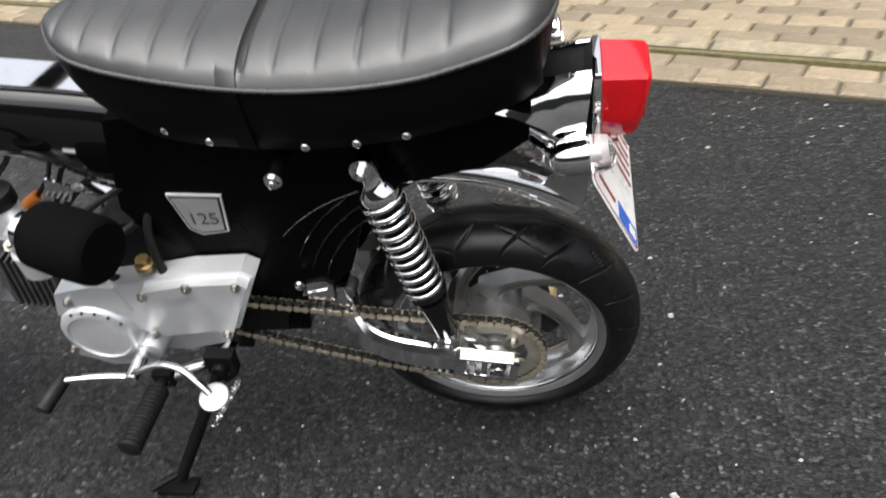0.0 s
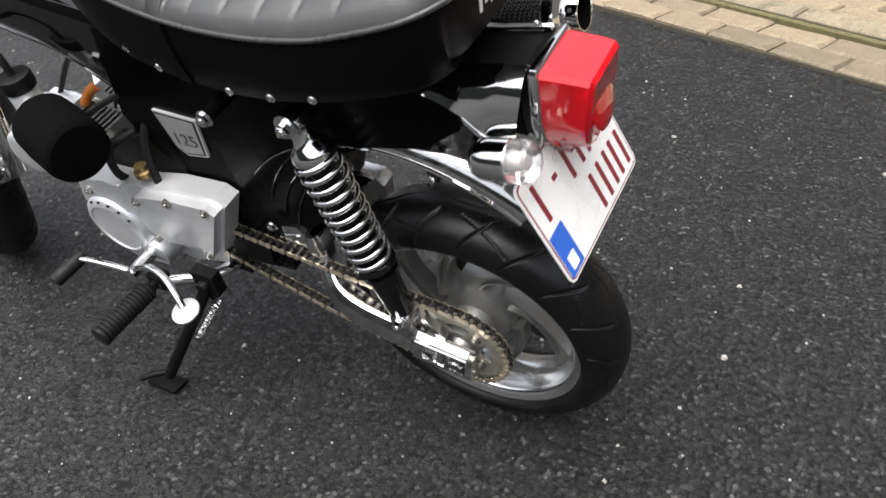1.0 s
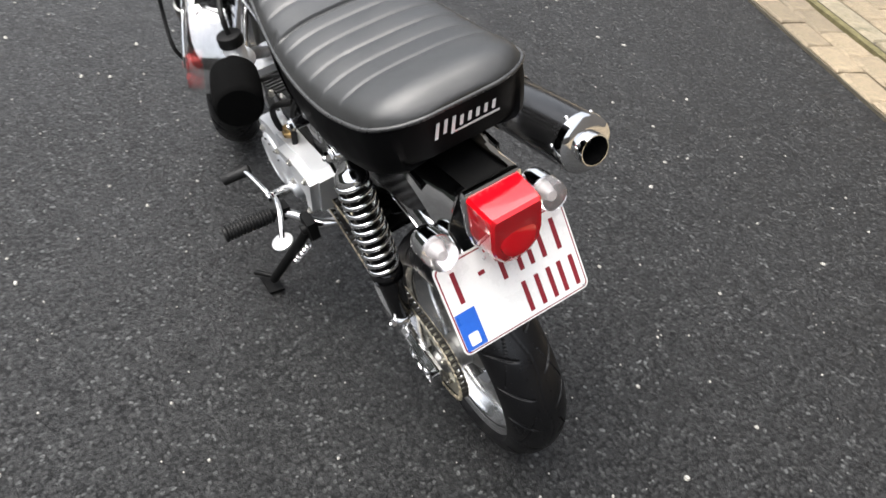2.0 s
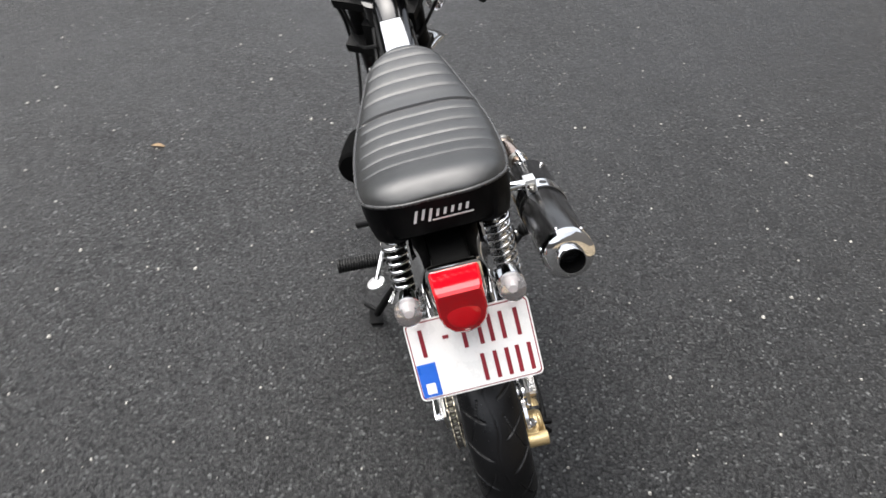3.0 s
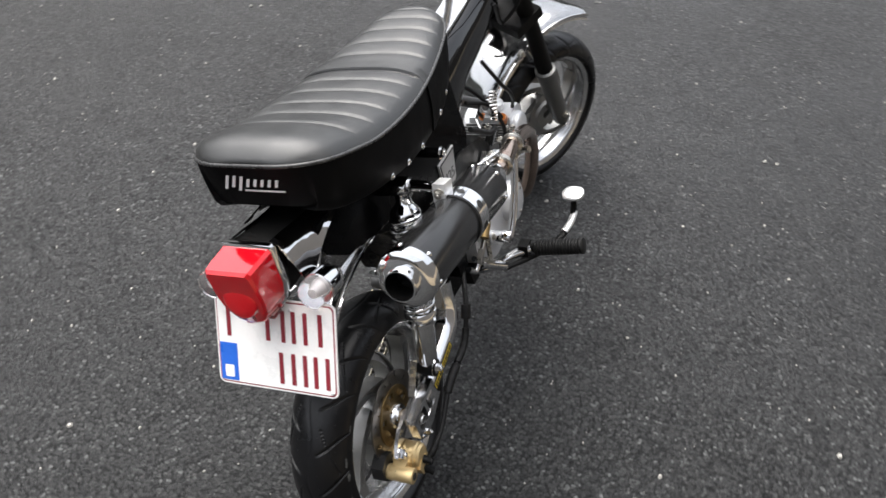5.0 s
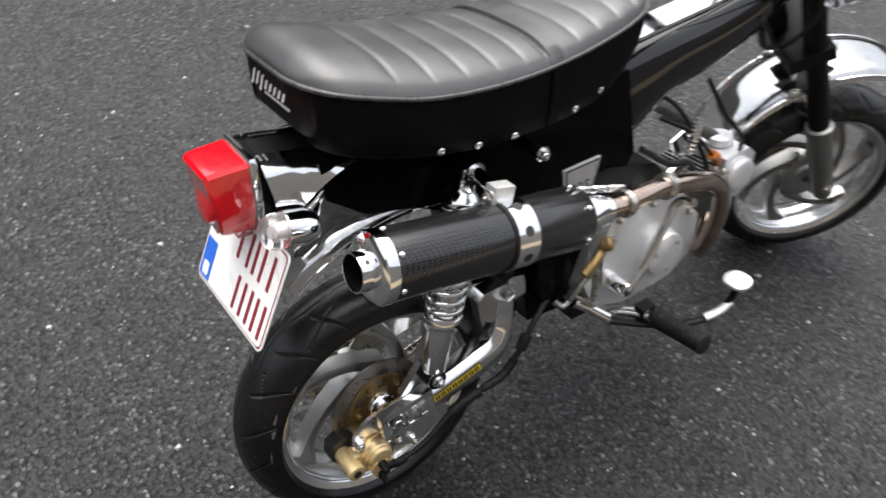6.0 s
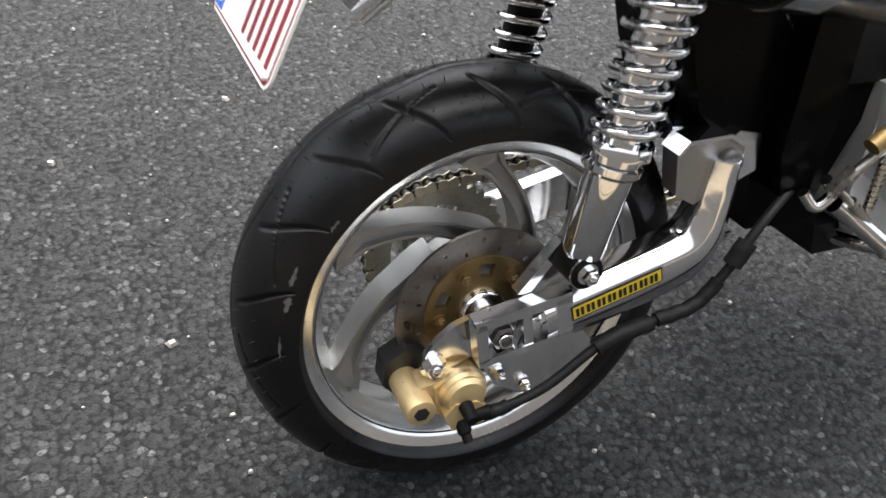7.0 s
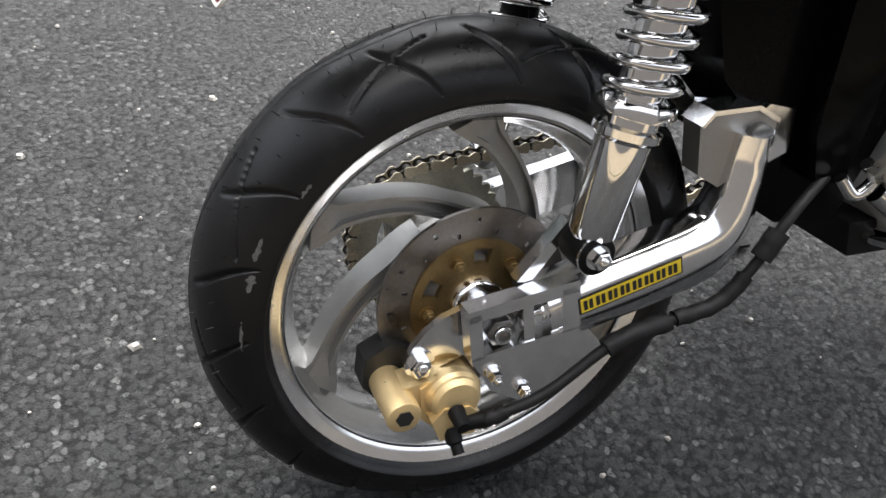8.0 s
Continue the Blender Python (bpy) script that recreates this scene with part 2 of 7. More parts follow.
    # coat and specular fade in the gaps, imitating crevice shade
    proud = node(nt, "ShaderNodeMath")
    proud.operation = "MULTIPLY_ADD"
    proud.inputs[1].default_value, proud.inputs[2].default_value = -0.75, 1.0
    L(both.outputs[0], proud.inputs[0])
    coat = node(nt, "ShaderNodeMath")
    coat.operation = "MULTIPLY"
    L(film.outputs[0], coat.inputs[0])
    L(proud.outputs[0], coat.inputs[1])
    L(coat.outputs[0], p.inputs["Coat Weight"])
    gloss = nt.nodes.new("ShaderNodeMapRange")
    gloss.inputs["To Min"].default_value, gloss.inputs["To Max"].default_value = 0.22, 0.50
    L(proud.outputs[0], gloss.inputs["Value"])
    L(gloss.outputs[0], p.inputs["Specular IOR Level"])
    p.inputs["Coat Roughness"].default_value = 0.22
    p.inputs["Coat IOR"].default_value = 1.36
    # relief
    h1 = nt.nodes.new("ShaderNodeMath")
    h1.operation = "MULTIPLY_ADD"
    h1.inputs[1].default_value = 0.30
    L(sep.outputs[2], h1.inputs[0])
    gs = nt.nodes.new("ShaderNodeSeparateColor")
    L(grit.outputs["Color"], gs.inputs[0])
    h0 = nt.nodes.new("ShaderNodeMath")
    h0.operation = "MULTIPLY_ADD"
    h0.inputs[1].default_value = 0.10
    L(gs.outputs[0], h0.inputs[0])
    L(patch.outputs["Fac"], h0.inputs[2])
    L(h0.outputs[0], h1.inputs[2])
    h2 = nt.nodes.new("ShaderNodeMath")
    h2.operation = "MULTIPLY_ADD"
    h2.inputs[1].default_value = 0.30
    L(fine.outputs["Fac"], h2.inputs[0])
    L(h1.outputs[0], h2.inputs[2])
    # every stone lies at its own tilt
    loc = nt.nodes.new("ShaderNodeVectorMath")
    loc.operation = "SUBTRACT"
    L(vec, loc.inputs[0])
    L(stone.outputs["Position"], loc.inputs[1])
    way = nt.nodes.new("ShaderNodeVectorMath")
    way.operation = "SUBTRACT"
    way.inputs[1].default_value = (0.5, 0.5, 0.5)
    L(stone.outputs["Color"], way.inputs[0])
    tip = nt.nodes.new("ShaderNodeVectorMath")
    tip.operation = "DOT_PRODUCT"
    L(loc.outputs[0], tip.inputs[0])
    L(way.outputs[0], tip.inputs[1])
    h3 = nt.nodes.new("ShaderNodeMath")
    h3.operation = "MULTIPLY_ADD"
    h3.inputs[1].default_value = 96.0
    L(tip.outputs["Value"], h3.inputs[0])
    L(h2.outputs[0], h3.inputs[2])
    b = node(nt, "ShaderNodeBump", Strength=1.0, Distance=0.0042)
    L(h3.outputs[0], b.inputs["Height"])
    L(b.outputs[0], p.inputs["Normal"])
    skin = node(nt, "ShaderNodeBump", Strength=1.0, Distance=0.0022)
    L(h3.outputs[0], skin.inputs["Height"])
    L(skin.outputs[0], p.inputs["Coat Normal"])
    return m


ASPHALT = asphalt_material()


def brick_material(name, a, b_, rough=0.75, dirt_amount=0.7):
    """Buff pavers: a tone for each piece, mottling and pitted relief."""
    m = material(name, a, rough, 0.0, 0.5, 18, 0.0026, 140, dirt=(0.085, 0.078, 0.045), dirt_amount=dirt_amount)
    nt = m.node_tree
    mul = next(n for n in nt.nodes if n.type == "VECT_MATH")
    info = nt.nodes.new("ShaderNodeObjectInfo")
    mx = nt.nodes.new("ShaderNodeMix")
    mx.data_type = "RGBA"
    mx.inputs["A"].default_value, mx.inputs["B"].default_value = (*a, 1), (*b_, 1)
    nt.links.new(info.outputs["Random"], mx.inputs["Factor"])
    nt.links.new(mx.outputs["Result"], mul.inputs[0])
    return m


BUFF = brick_material("buff_paver", (0.25, 0.198, 0.130), (0.148, 0.119, 0.080))
KERB = brick_material("kerb_concrete", (0.19, 0.165, 0.115), (0.24, 0.20, 0.135), 0.85, 1.0)
# dark surfaces for the unseen blockers added round the street
UNSEEN_WALL = material("unseen_wall_brown", (0.085, 0.080, 0.076), 0.9, 0.0, 0.3, 3, 0.003, 60)
UNSEEN_SCREEN = material("unseen_screen_green", (0.036, 0.042, 0.032), 0.95, 0.0, 0.5, 2, 0.01, 30)
JOINT = material("joint_soil", (0.06, 0.052, 0.035), 0.95, 0.0, 0.4, 30, 0.003, 120)


# ---- mesh helpers ----
# bike frame: f ahead of the rear axle, r to the rider's right, u up along the leaning bike
def V(f, r, u):
    return Vector((f, -r, u))


def finish(bm, name, mat, angle=40.0, bevel=0.0, seg=2):
    if bevel:
        sharp = [e for e in bm.edges if len(e.link_faces) == 2 and e.calc_face_angle(0) > radians(30)]
        bmesh.ops.bevel(bm, geom=sharp, offset=bevel, segments=seg, affect="EDGES", profile=0.5, clamp_overlap=True)
    bmesh.ops.recalc_face_normals(bm, faces=bm.faces[:])
    me = bpy.data.meshes.new(name)
    bm.to_mesh(me)
    bm.free()
    me.materials.append(mat)
    me.shade_smooth()
    me.set_sharp_from_angle(angle=radians(angle))
    return me


def part(name, bm, mat, parent, label="", angle=40.0, bevel=0.0, seg=2):
    ob = new(name, finish(bm, name, mat, angle, bevel, seg))
    ob.parent = parent
    return tagged(ob, label)


def piece(name, me, parent, m=None, label=""):
    ob = new(name, me)
    ob.parent = parent
    if m is not None:
        ob.matrix_local = m
    return tagged(ob, label)


def basis(d):
    d = Vector(d).normalized()
    a = Vector((0, 0, 1)) if abs(d.z) < 0.9 else Vector((1, 0, 0))
    x = d.cross(a).normalized()
    return x, d.cross(x).normalized(), d


def ring(bm, c, x, y, r, n, r2=None):
    r2 = r if r2 is None else r2
    return [bm.verts.new(Vector(c) + x * (r * math.cos(2 * math.pi * k / n)) + y * (r2 * math.sin(2 * math.pi * k / n))) for k in range(n)]


def bridge(bm, a, b):
    n = len(a)
    for k in range(n):
        bm.faces.new((a[k], a[(k + 1) % n], b[(k + 1) % n], b[k]))


def lathe(bm, origin, axis, profile, n=32, caps=True):
    """Turn a profile of (along, radius) round the axis."""
    x, y, d = basis(axis)
    rings = [ring(bm, Vector(origin) + d * s, x, y, max(r, 1e-4), n) for s, r in profile]
    for a, b in zip(rings, rings[1:]):
        bridge(bm, a, b)
    if caps:
        bm.faces.new(rings[0])
        bm.faces.new(rings[-1])
    return bm


def rod(bm, p, q, r, r2=None, n=16, round_end=0.0):
    p, q = Vector(p), Vector(q)
    h, r2 = (q - p).length, r if r2 is None else r2
    e = round_end
    prof = [(0, r - e), (e * 0.3, r - e * 0.3), (e, r), (h - e, r2), (h - e * 0.3, r2 - e * 0.3), (h, r2 - e)] if e else [(0, r), (h, r2)]
    return lathe(bm, p, q - p, prof, n)


def spline(pts, k=8):
    pts = [Vector(p) for p in pts]
    ext = [pts[0] * 2 - pts[1], *pts, pts[-1] * 2 - pts[-2]]
    out = []
    for i in range(1, len(ext) - 2):
        a, b, c, d = ext[i - 1:i + 3]
        for j in range(k):
            t = j / k
            out.append(0.5 * (2 * b + (c - a) * t + (2 * a - 5 * b + 4 * c - d) * t * t + (3 * b - a - 3 * c + d) * t ** 3))
    return out + [pts[-1]]


def tube(bm, pts, r, n=12, flat=1.0):
    """Sweep a round (or flattened) section along the points; r may be a list."""
    pts = [Vector(p) for p in pts]
    rs = r if isinstance(r, (list, tuple)) else [r] * len(pts)
    x, y, _ = basis(pts[1] - pts[0])
    last = None
    first = None
    for i, p in enumerate(pts):
        d = (pts[min(i + 1, len(pts) - 1)] - pts[max(i - 1, 0)]).normalized()
        x = (x - d * x.dot(d)).normalized()
        y = d.cross(x)
        now = ring(bm, p, x, y, rs[i], n, rs[i] * flat)
        if last:
            bridge(bm, last, now)
        else:
            first = now
        last = now
    bm.faces.new(first)
    bm.faces.new(last)
    return bm


def box(bm, c, size, turn=None):
    c = Vector(c)
    turn = turn or Matrix.Identity(3)
    vs = []
    for i in range(8):
        s = Vector(((i & 1) - 0.5, (i >> 1 & 1) - 0.5, (i >> 2) - 0.5))
        vs.append(bm.verts.new(c + turn @ Vector((s.x * size[0], s.y * size[1], s.z * size[2]))))
    for q in ((0, 1, 3, 2), (4, 6, 7, 5), (0, 4, 5, 1), (2, 3, 7, 6), (0, 2, 6, 4), (1, 5, 7, 3)):
        bm.faces.new([vs[k] for k in q])
    return bm


def slab(bm, outline, r0, r1, to=None):
    """Extrude an outline of (f, u) from r0 to r1."""
    to = to or V
    a = [bm.verts.new(to(f, r0, u)) for f, u in outline]
    b = [bm.verts.new(to(f, r1, u)) for f, u in outline]
    bridge(bm, a, b)
    bm.faces.new(a)
    bm.faces.new(b)
    return bm


def bolt(bm, c, axis, r=0.008, h=0.008):
    """A hexagon head with its washer and a domed stub."""
    x, y, d = basis(axis)
    c = Vector(c)
    lathe(bm, c, d, [(0, r * 1.35), (h * 0.2, r * 1.35)], 18)
    lathe(bm, c + d * h * 0.2, d, [(0, r), (h * 0.75, r), (h * 0.85, r * 0.86)], 6)
    lathe(bm, c + d * h, d, [(0, r * 0.55), (h * 0.3, r * 0.5), (h * 0.42, r * 0.3)], 10)
    return bm


def dome(bm, c, axis, r):
    return lathe(bm, c, axis, [(0, r), (r * 0.3, r * 0.95), (r * 0.55, r * 0.75), (r * 0.7, r * 0.4), (r * 0.75, 0.0005)], 12)


def lathe_wheel(bm, to, profile, n=96, closed=True):
    """Turn a profile of (lateral offset, radius) round the axle."""
    loops = [[bm.verts.new(to(rad * math.cos(2 * math.pi * k / n), off, rad * math.sin(2 * math.pi * k / n))) for k in range(n)] for off, rad in profile]
    for a, b in zip(loops, loops[1:]):
        bridge(bm, a, b)
    if closed:
        bridge(bm, loops[-1], loops[0])
    return bm


def lerp(table, x):
    xs, ys = zip(*table)
    return float(np.interp(x, xs, ys))


def smooth(table, x):
    """Interpolation with eased slopes through a short table."""
    xs, ys = [a for a, _ in table], [b for _, b in table]
    if x <= xs[0]:
        return ys[0]
    if x >= xs[-1]:
        return ys[-1]
    i = max(k for k in range(len(xs)) if xs[k] <= x)
    i = min(i, len(xs) - 2)
    slope = lambda k: (ys[min(k + 1, len(xs) - 1)] - ys[max(k - 1, 0)]) / (xs[min(k + 1, len(xs) - 1)] - xs[max(k - 1, 0)])
    h = xs[i + 1] - xs[i]
    t = (x - xs[i]) / h
    return ((2 * t ** 3 - 3 * t * t + 1) * ys[i] + (t ** 3 - 2 * t * t + t) * h * slope(i)
            + (3 * t * t - 2 * t ** 3) * ys[i + 1] + (t ** 3 - t * t) * h * slope(i + 1))


# ---- ground ----
def ground_sheet():
    """One tarmac sheet to the horizon, finer and slightly uneven near the bike."""
    near = np.arange(-1.6, 1.9, 0.05)
    far = np.array([0.2, 0.6, 1.4, 3, 6, 12, 25, 60, 150, 400, 1200])
    xs = np.concatenate((near[0] - far[::-1], near, near[-1] + far))
    ys = np.concatenate((near[0] + 1.2 - far[::-1], near + 1.2, near[-1] + 1.2 + far))
    bm = bmesh.new()
    grid = []
    for y in ys:
        row = []
        for x in xs:
            d = math.hypot(x - 0.1, y - 1.2)
            z = 0.004 * noise.noise(Vector((x * 1.7, y * 1.7, 0))) * min(1, max(0, d - 0.4)) if d < 6 else 0.0
            rise = 0.028 * min(1.0, max(0.0, (0.05 - x) / 0.9)) * min(1.0, max(0.0, (6 - d) / 4)) * min(1.0, max(0.0, (2.45 - y) / 0.8))
            row.append(bm.verts.new((x, y, z + rise - 0.002)))
        grid.append(row)
    for a, b in zip(grid, grid[1:]):
        for k in range(len(xs) - 1):
            bm.faces.new((a[k], a[k + 1], b[k + 1], b[k]))
    ob = new("ground", finish(bm, "ground", ASPHALT, 60))
    return tagged(ob, "dark damp asphalt road with fine pale stones", "road", kind="structure")


ground_sheet()


def loose_chips():
    """Pale grit lying on the tarmac."""
    rng = random.Random(5)
    verts, faces = [], []
    for _ in range(1500):
        x, y = rng.uniform(-2.6, 2.2), rng.uniform(-1.0, 2.7)
        z0 = 0.028 * min(1.0, max(0.0, (0.05 - x) / 0.9)) * min(1.0, max(0.0, (2.45 - y) / 0.8))
        s = min(0.009, 0.0012 + rng.expovariate(650))
        a0, n, base = rng.uniform(0, 6.28), rng.randint(4, 6), len(verts)
        for lift, w in ((-0.001, 1.0), (s * 0.45, 0.62)):
            for k in range(n):
                a = a0 + 2 * math.pi * k / n
                q = s * w * rng.uniform(0.7, 1.15)
                verts.append((x + q * math.cos(a), y + 0.8 * q * math.sin(a), z0 + lift))
        faces += [(base + k, base + (k + 1) % n, base + n + (k + 1) % n, base + n + k) for k in range(n)]
        faces.append(tuple(base + n + k for k in range(n)))
    me = bpy.data.meshes.new("loose_chips")
    me.from_pydata(verts, [], faces)
    me.materials.append(CHIP)
    return tagged(new("loose_chips", me), "pale stone chips strewn over the damp asphalt", "grit", kind="stuff")


loose_chips()


def dry_leaf(x, y, turn, size):
    bm = bmesh.new()
    rows = []
    for i in range(7):
        t = i / 6
        w = size * 0.22 * math.sin(math.pi * min(1, t * 0.93 + 0.05)) ** 0.8
        c = size * (t - 0.5)
        rows.append([bm.verts.new((c, s * w, 0.003 + 0.25 * abs(s) * w + 0.004 * math.sin(3 * t))) for s in (-1, 0, 1)])
    for a, b in zip(rows, rows[1:]):
        for k in range(2):
            bm.faces.new((a[k], a[k + 1], b[k + 1], b[k]))
    bmesh.ops.solidify(bm, geom=bm.faces[:], thickness=0.0006)
    ob = new("leaf", finish(bm, "leaf", LEAF, 60))
    ob.matrix_world = pose(x, y, 0.026, 0, 0, turn)
    return tagged(ob, "small dry tan leaf lying on the damp asphalt", "leaf")


dry_leaf(-1.218, 0.293, 75, 0.05)


# ---- motorbike ----
LEAN_LEFT, TURN_LEFT = radians(14.17), radians(1.98)
bike = new("motorbike")
bike.matrix_world = Matrix.Translation((0.262, 1.230, 0.2315)) @ Matrix.Rotation(math.pi + TURN_LEFT, 4, "Z") @ Matrix.Rotation(-LEAN_LEFT, 4, "X") @ Matrix.Rotation(-radians(0.6), 4, "Y")
tagged(bike, "small black and chrome motorbike leaning on its side stand on asphalt", "motorbike")

# steering: turned to the right about a raked axis
RAKE, STEER = 0.45, 0.516
S_AX = Vector((-math.sin(RAKE), 0, math.cos(RAKE)))
_ahead = Vector((math.cos(RAKE), 0, math.sin(RAKE)))
_right = Vector((0, -1, 0))
S_RT = _right * math.cos(STEER) - _ahead * math.sin(STEER)
S_FW = _ahead * math.cos(STEER) + _right * math.sin(STEER)
S_C = V(1.172, -0.012, 0.0500)


def S(f, r, u):
    """A place in the steered front end, from the front axle."""
    return S_C + S_FW * f + S_RT * r + S_AX * u


def group(name, parent=None, label="", at=None):
    ob = new(name)
    ob.parent = parent or bike
    return tagged(ob, label)


def tyre_mesh(to, radius=0.2245, bead=0.158, half=0.0555, turn=1.0, n=1200, m=96):
    """Tyre with a round tread, sweeping grooves cut into both shoulders."""
    prof = [(-0.038, bead), (-0.0420, bead + 0.009), (-0.0470, bead + 0.0165)]
    for k in range(m + 1):
        a = math.pi * (k / m)
        a = a - 0.12 * math.sin(2 * a)
        prof.append((-half * math.cos(a), radius - 0.048 + 0.048 * math.sin(a) ** 0.95))
    prof += [(0.0470, bead + 0.0165), (0.0420, bead + 0.009), (0.038, bead)]
    verts, faces = [], []
    period = 2 * math.pi / 19
    for off, rad in prof:
        s = abs(off) / half
        side = 1 if off > 0 else -1
        for k in range(n):
            th = 2 * math.pi * k / n
            cut = 0.0
            if rad > radius - 0.044:
                # long sweeping groove from near the crown to the shoulder
                lag = turn * 0.26 * max(0.0, s - 0.24) ** 1.4 + (0.5 * period if side < 0 else 0)
                d = ((th + lag) / period + 0.5) % 1 - 0.5
                d *= period * rad
                if 0.24 < s < 0.972:
                    cut = max(cut, min(1.0, max(0.0, (s - 0.22) / 0.30)) * min(1.0, 1.6 * math.exp(-(d / (0.0019 - 0.0012 * max(0, s - 0.8) / 0.17)) ** 2)))
                # short cross cut
                d2 = ((th - turn * 0.75 * (s - 0.62) + (0.5 * period if side < 0 else 0)) / (2 * period) + 0.5) % 1 - 0.5
                d2 *= 2 * period * rad
                if 0.36 < s < 0.84:
                    cut = max(cut, min(0.9, 1.5 * math.exp(-(d2 / 0.0017) ** 2)))
                # fine wavy line along the crown
                if s < 0.3:
                    d3 = off - 0.005 * math.sin(10.5 * th)
                    cut = max(cut, 0.35 * math.exp(-(d3 / 0.0011) ** 2))
            q = rad - 0.0048 * cut
            verts.append(to(q * math.cos(th), off, q * math.sin(th)))
    m = len(prof)
    for i in range(m - 1):
        for k in range(n):
            k2 = (k + 1) % n
            faces.append((i * n + k, i * n + k2, (i + 1) * n + k2, (i + 1) * n + k))
    for k in range(n):
        k2 = (k + 1) % n
        faces.append(((m - 1) * n + k, (m - 1) * n + k2, k2, k))
    me = bpy.data.meshes.new("tyre")
    me.from_pydata(verts, [], faces)
    bm = bmesh.new()
    bm.from_mesh(me)
    bmesh.ops.recalc_face_normals(bm, faces=bm.faces[:])
    bm.to_mesh(me)
    bm.free()
    me.materials.append(RUBBER)
    me.shade_smooth()
    return me


def spoke_bm(to, end, sweep, r0=0.052, r1=0.152, off=0.008, thick=0.028, hand=1):
    """A curved blade spoke with a sunken panel on either side."""
    bm = bmesh.new()
    rows = []
    m = 14
    for i in range(m + 1):
        t = i / m
        rad = r0 + (r1 - r0) * (0.75 * t + 0.25 * t * t)
        ang = end - hand * sweep * (1 - t) ** 1.25
        c = Vector((rad * math.cos(ang), rad * math.sin(ang)))
        t2 = min(1, t + 0.01)
        rad2 = r0 + (r1 - r0) * (0.75 * t2 + 0.25 * t2 * t2)
        ang2 = end - hand * sweep * (1 - t2) ** 1.25
        t3 = max(0, t - 0.01)
        rad3 = r0 + (r1 - r0) * (0.75 * t3 + 0.25 * t3 * t3)
        ang3 = end - hand * sweep * (1 - t3) ** 1.25
        d = Vector((rad2 * math.cos(ang2) - rad3 * math.cos(ang3), rad2 * math.sin(ang2) - rad3 * math.sin(ang3))).normalized()
        nrm = Vector((-d.y, d.x))
        w = 0.0112 - 0.0035 * math.sin(math.pi * t) + (0.010 * max(0, 0.25 - t) / 0.25) + 0.012 * max(0, t - 0.85) / 0.15
        h = thick * (0.62 - 0.17 * t)
        inset = 0.0075 * (1 if 0.12 < t < 0.88 else 0)
        sec = [(-w, -h), (-w * 0.62, -h), (-w * 0.58, -h + inset), (w * 0.58, -h + inset), (w * 0.62, -h), (w, -h),
               (w, h), (w * 0.62, h), (w * 0.58, h - inset), (-w * 0.58, h - inset), (-w * 0.62, h), (-w, h)]
        rows.append([bm.verts.new(to(c.x + nrm.x * a, off + b, c.y + nrm.y * a)) for a, b in sec])
    for a, b in zip(rows, rows[1:]):
        bridge(bm, a, b)
    bm.faces.new(rows[0])
    bm.faces.new(rows[-1])
    return bm


RIM_PROFILE = [(-0.0612, 0.170), (-0.0618, 0.1725), (-0.0591, 0.1735), (-0.0554, 0.172), (-0.0528, 0.166), (-0.046, 0.163), (-0.026, 0.159), (0.026, 0.159),
               (0.046, 0.163), (0.0528, 0.166), (0.0554, 0.172), (0.0591, 0.1735), (0.0618, 0.1725), (0.0612, 0.170), (0.0586, 0.1665), (0.0559, 0.162),
               (0.0528, 0.1575), (0.043, 0.1545), (0.036, 0.1525), (0.024, 0.146), (0.012, 0.1435), (-0.012, 0.1435), (-0.024, 0.146), (-0.036, 0.1525), (-0.043, 0.1545),
               (-0.0528, 0.1575), (-0.0559, 0.162), (-0.0586, 0.1665)]


def wheel(name, to, first_end, hand, label, rim_to=None, fine=1200):
    w = group(name, bike, label)
    rim_to = rim_to or to
    piece("tyre", tyre_mesh(rim_to, n=fine, m=fine // 12), w, label="black grooved tyre with dry dirt on its shoulder")
    part("rim", lathe_wheel(bmesh.new(), rim_to, [(o * 0.735, q * 1.010) for o, q in RIM_PROFILE], 128), RIM, w, "silver alloy rim with a polished lip", 50)
    hub = bmesh.new()
    lathe_wheel(hub, to, [(-0.050, 0.013), (-0.050, 0.028), (-0.044, 0.032), (-0.028, 0.034), (-0.018, 0.052), (0.026, 0.056), (0.030, 0.040), (0.038, 0.036), (0.038, 0.013)], 48)
    part("hub", hub, ALLOY, w, "", 35)
    for k in range(6):
        part("spoke", spoke_bm(to, first_end + hand * k * math.pi / 3, 1.25, hand=hand), ALLOY, w, "", 40, 0.0014, 2)
    valve = bmesh.new()
    rod(valve, to(0.060, 0.02, -0.130), to(0.052, 0.03, -0.112), 0.0035, 0.003, 10)
    part("valve", valve, GRIP, w)
    return w


# the rear axle's middle
AX_F, AX_R, AX_U = 0.012, 0.004, -0.011


def REAR(f, r, u):
    return V(f + AX_F, r + AX_R, u + AX_U)


rear_wheel = wheel("rear_wheel", REAR, radians(90), 1, "cast alloy rear wheel with six curved spokes")


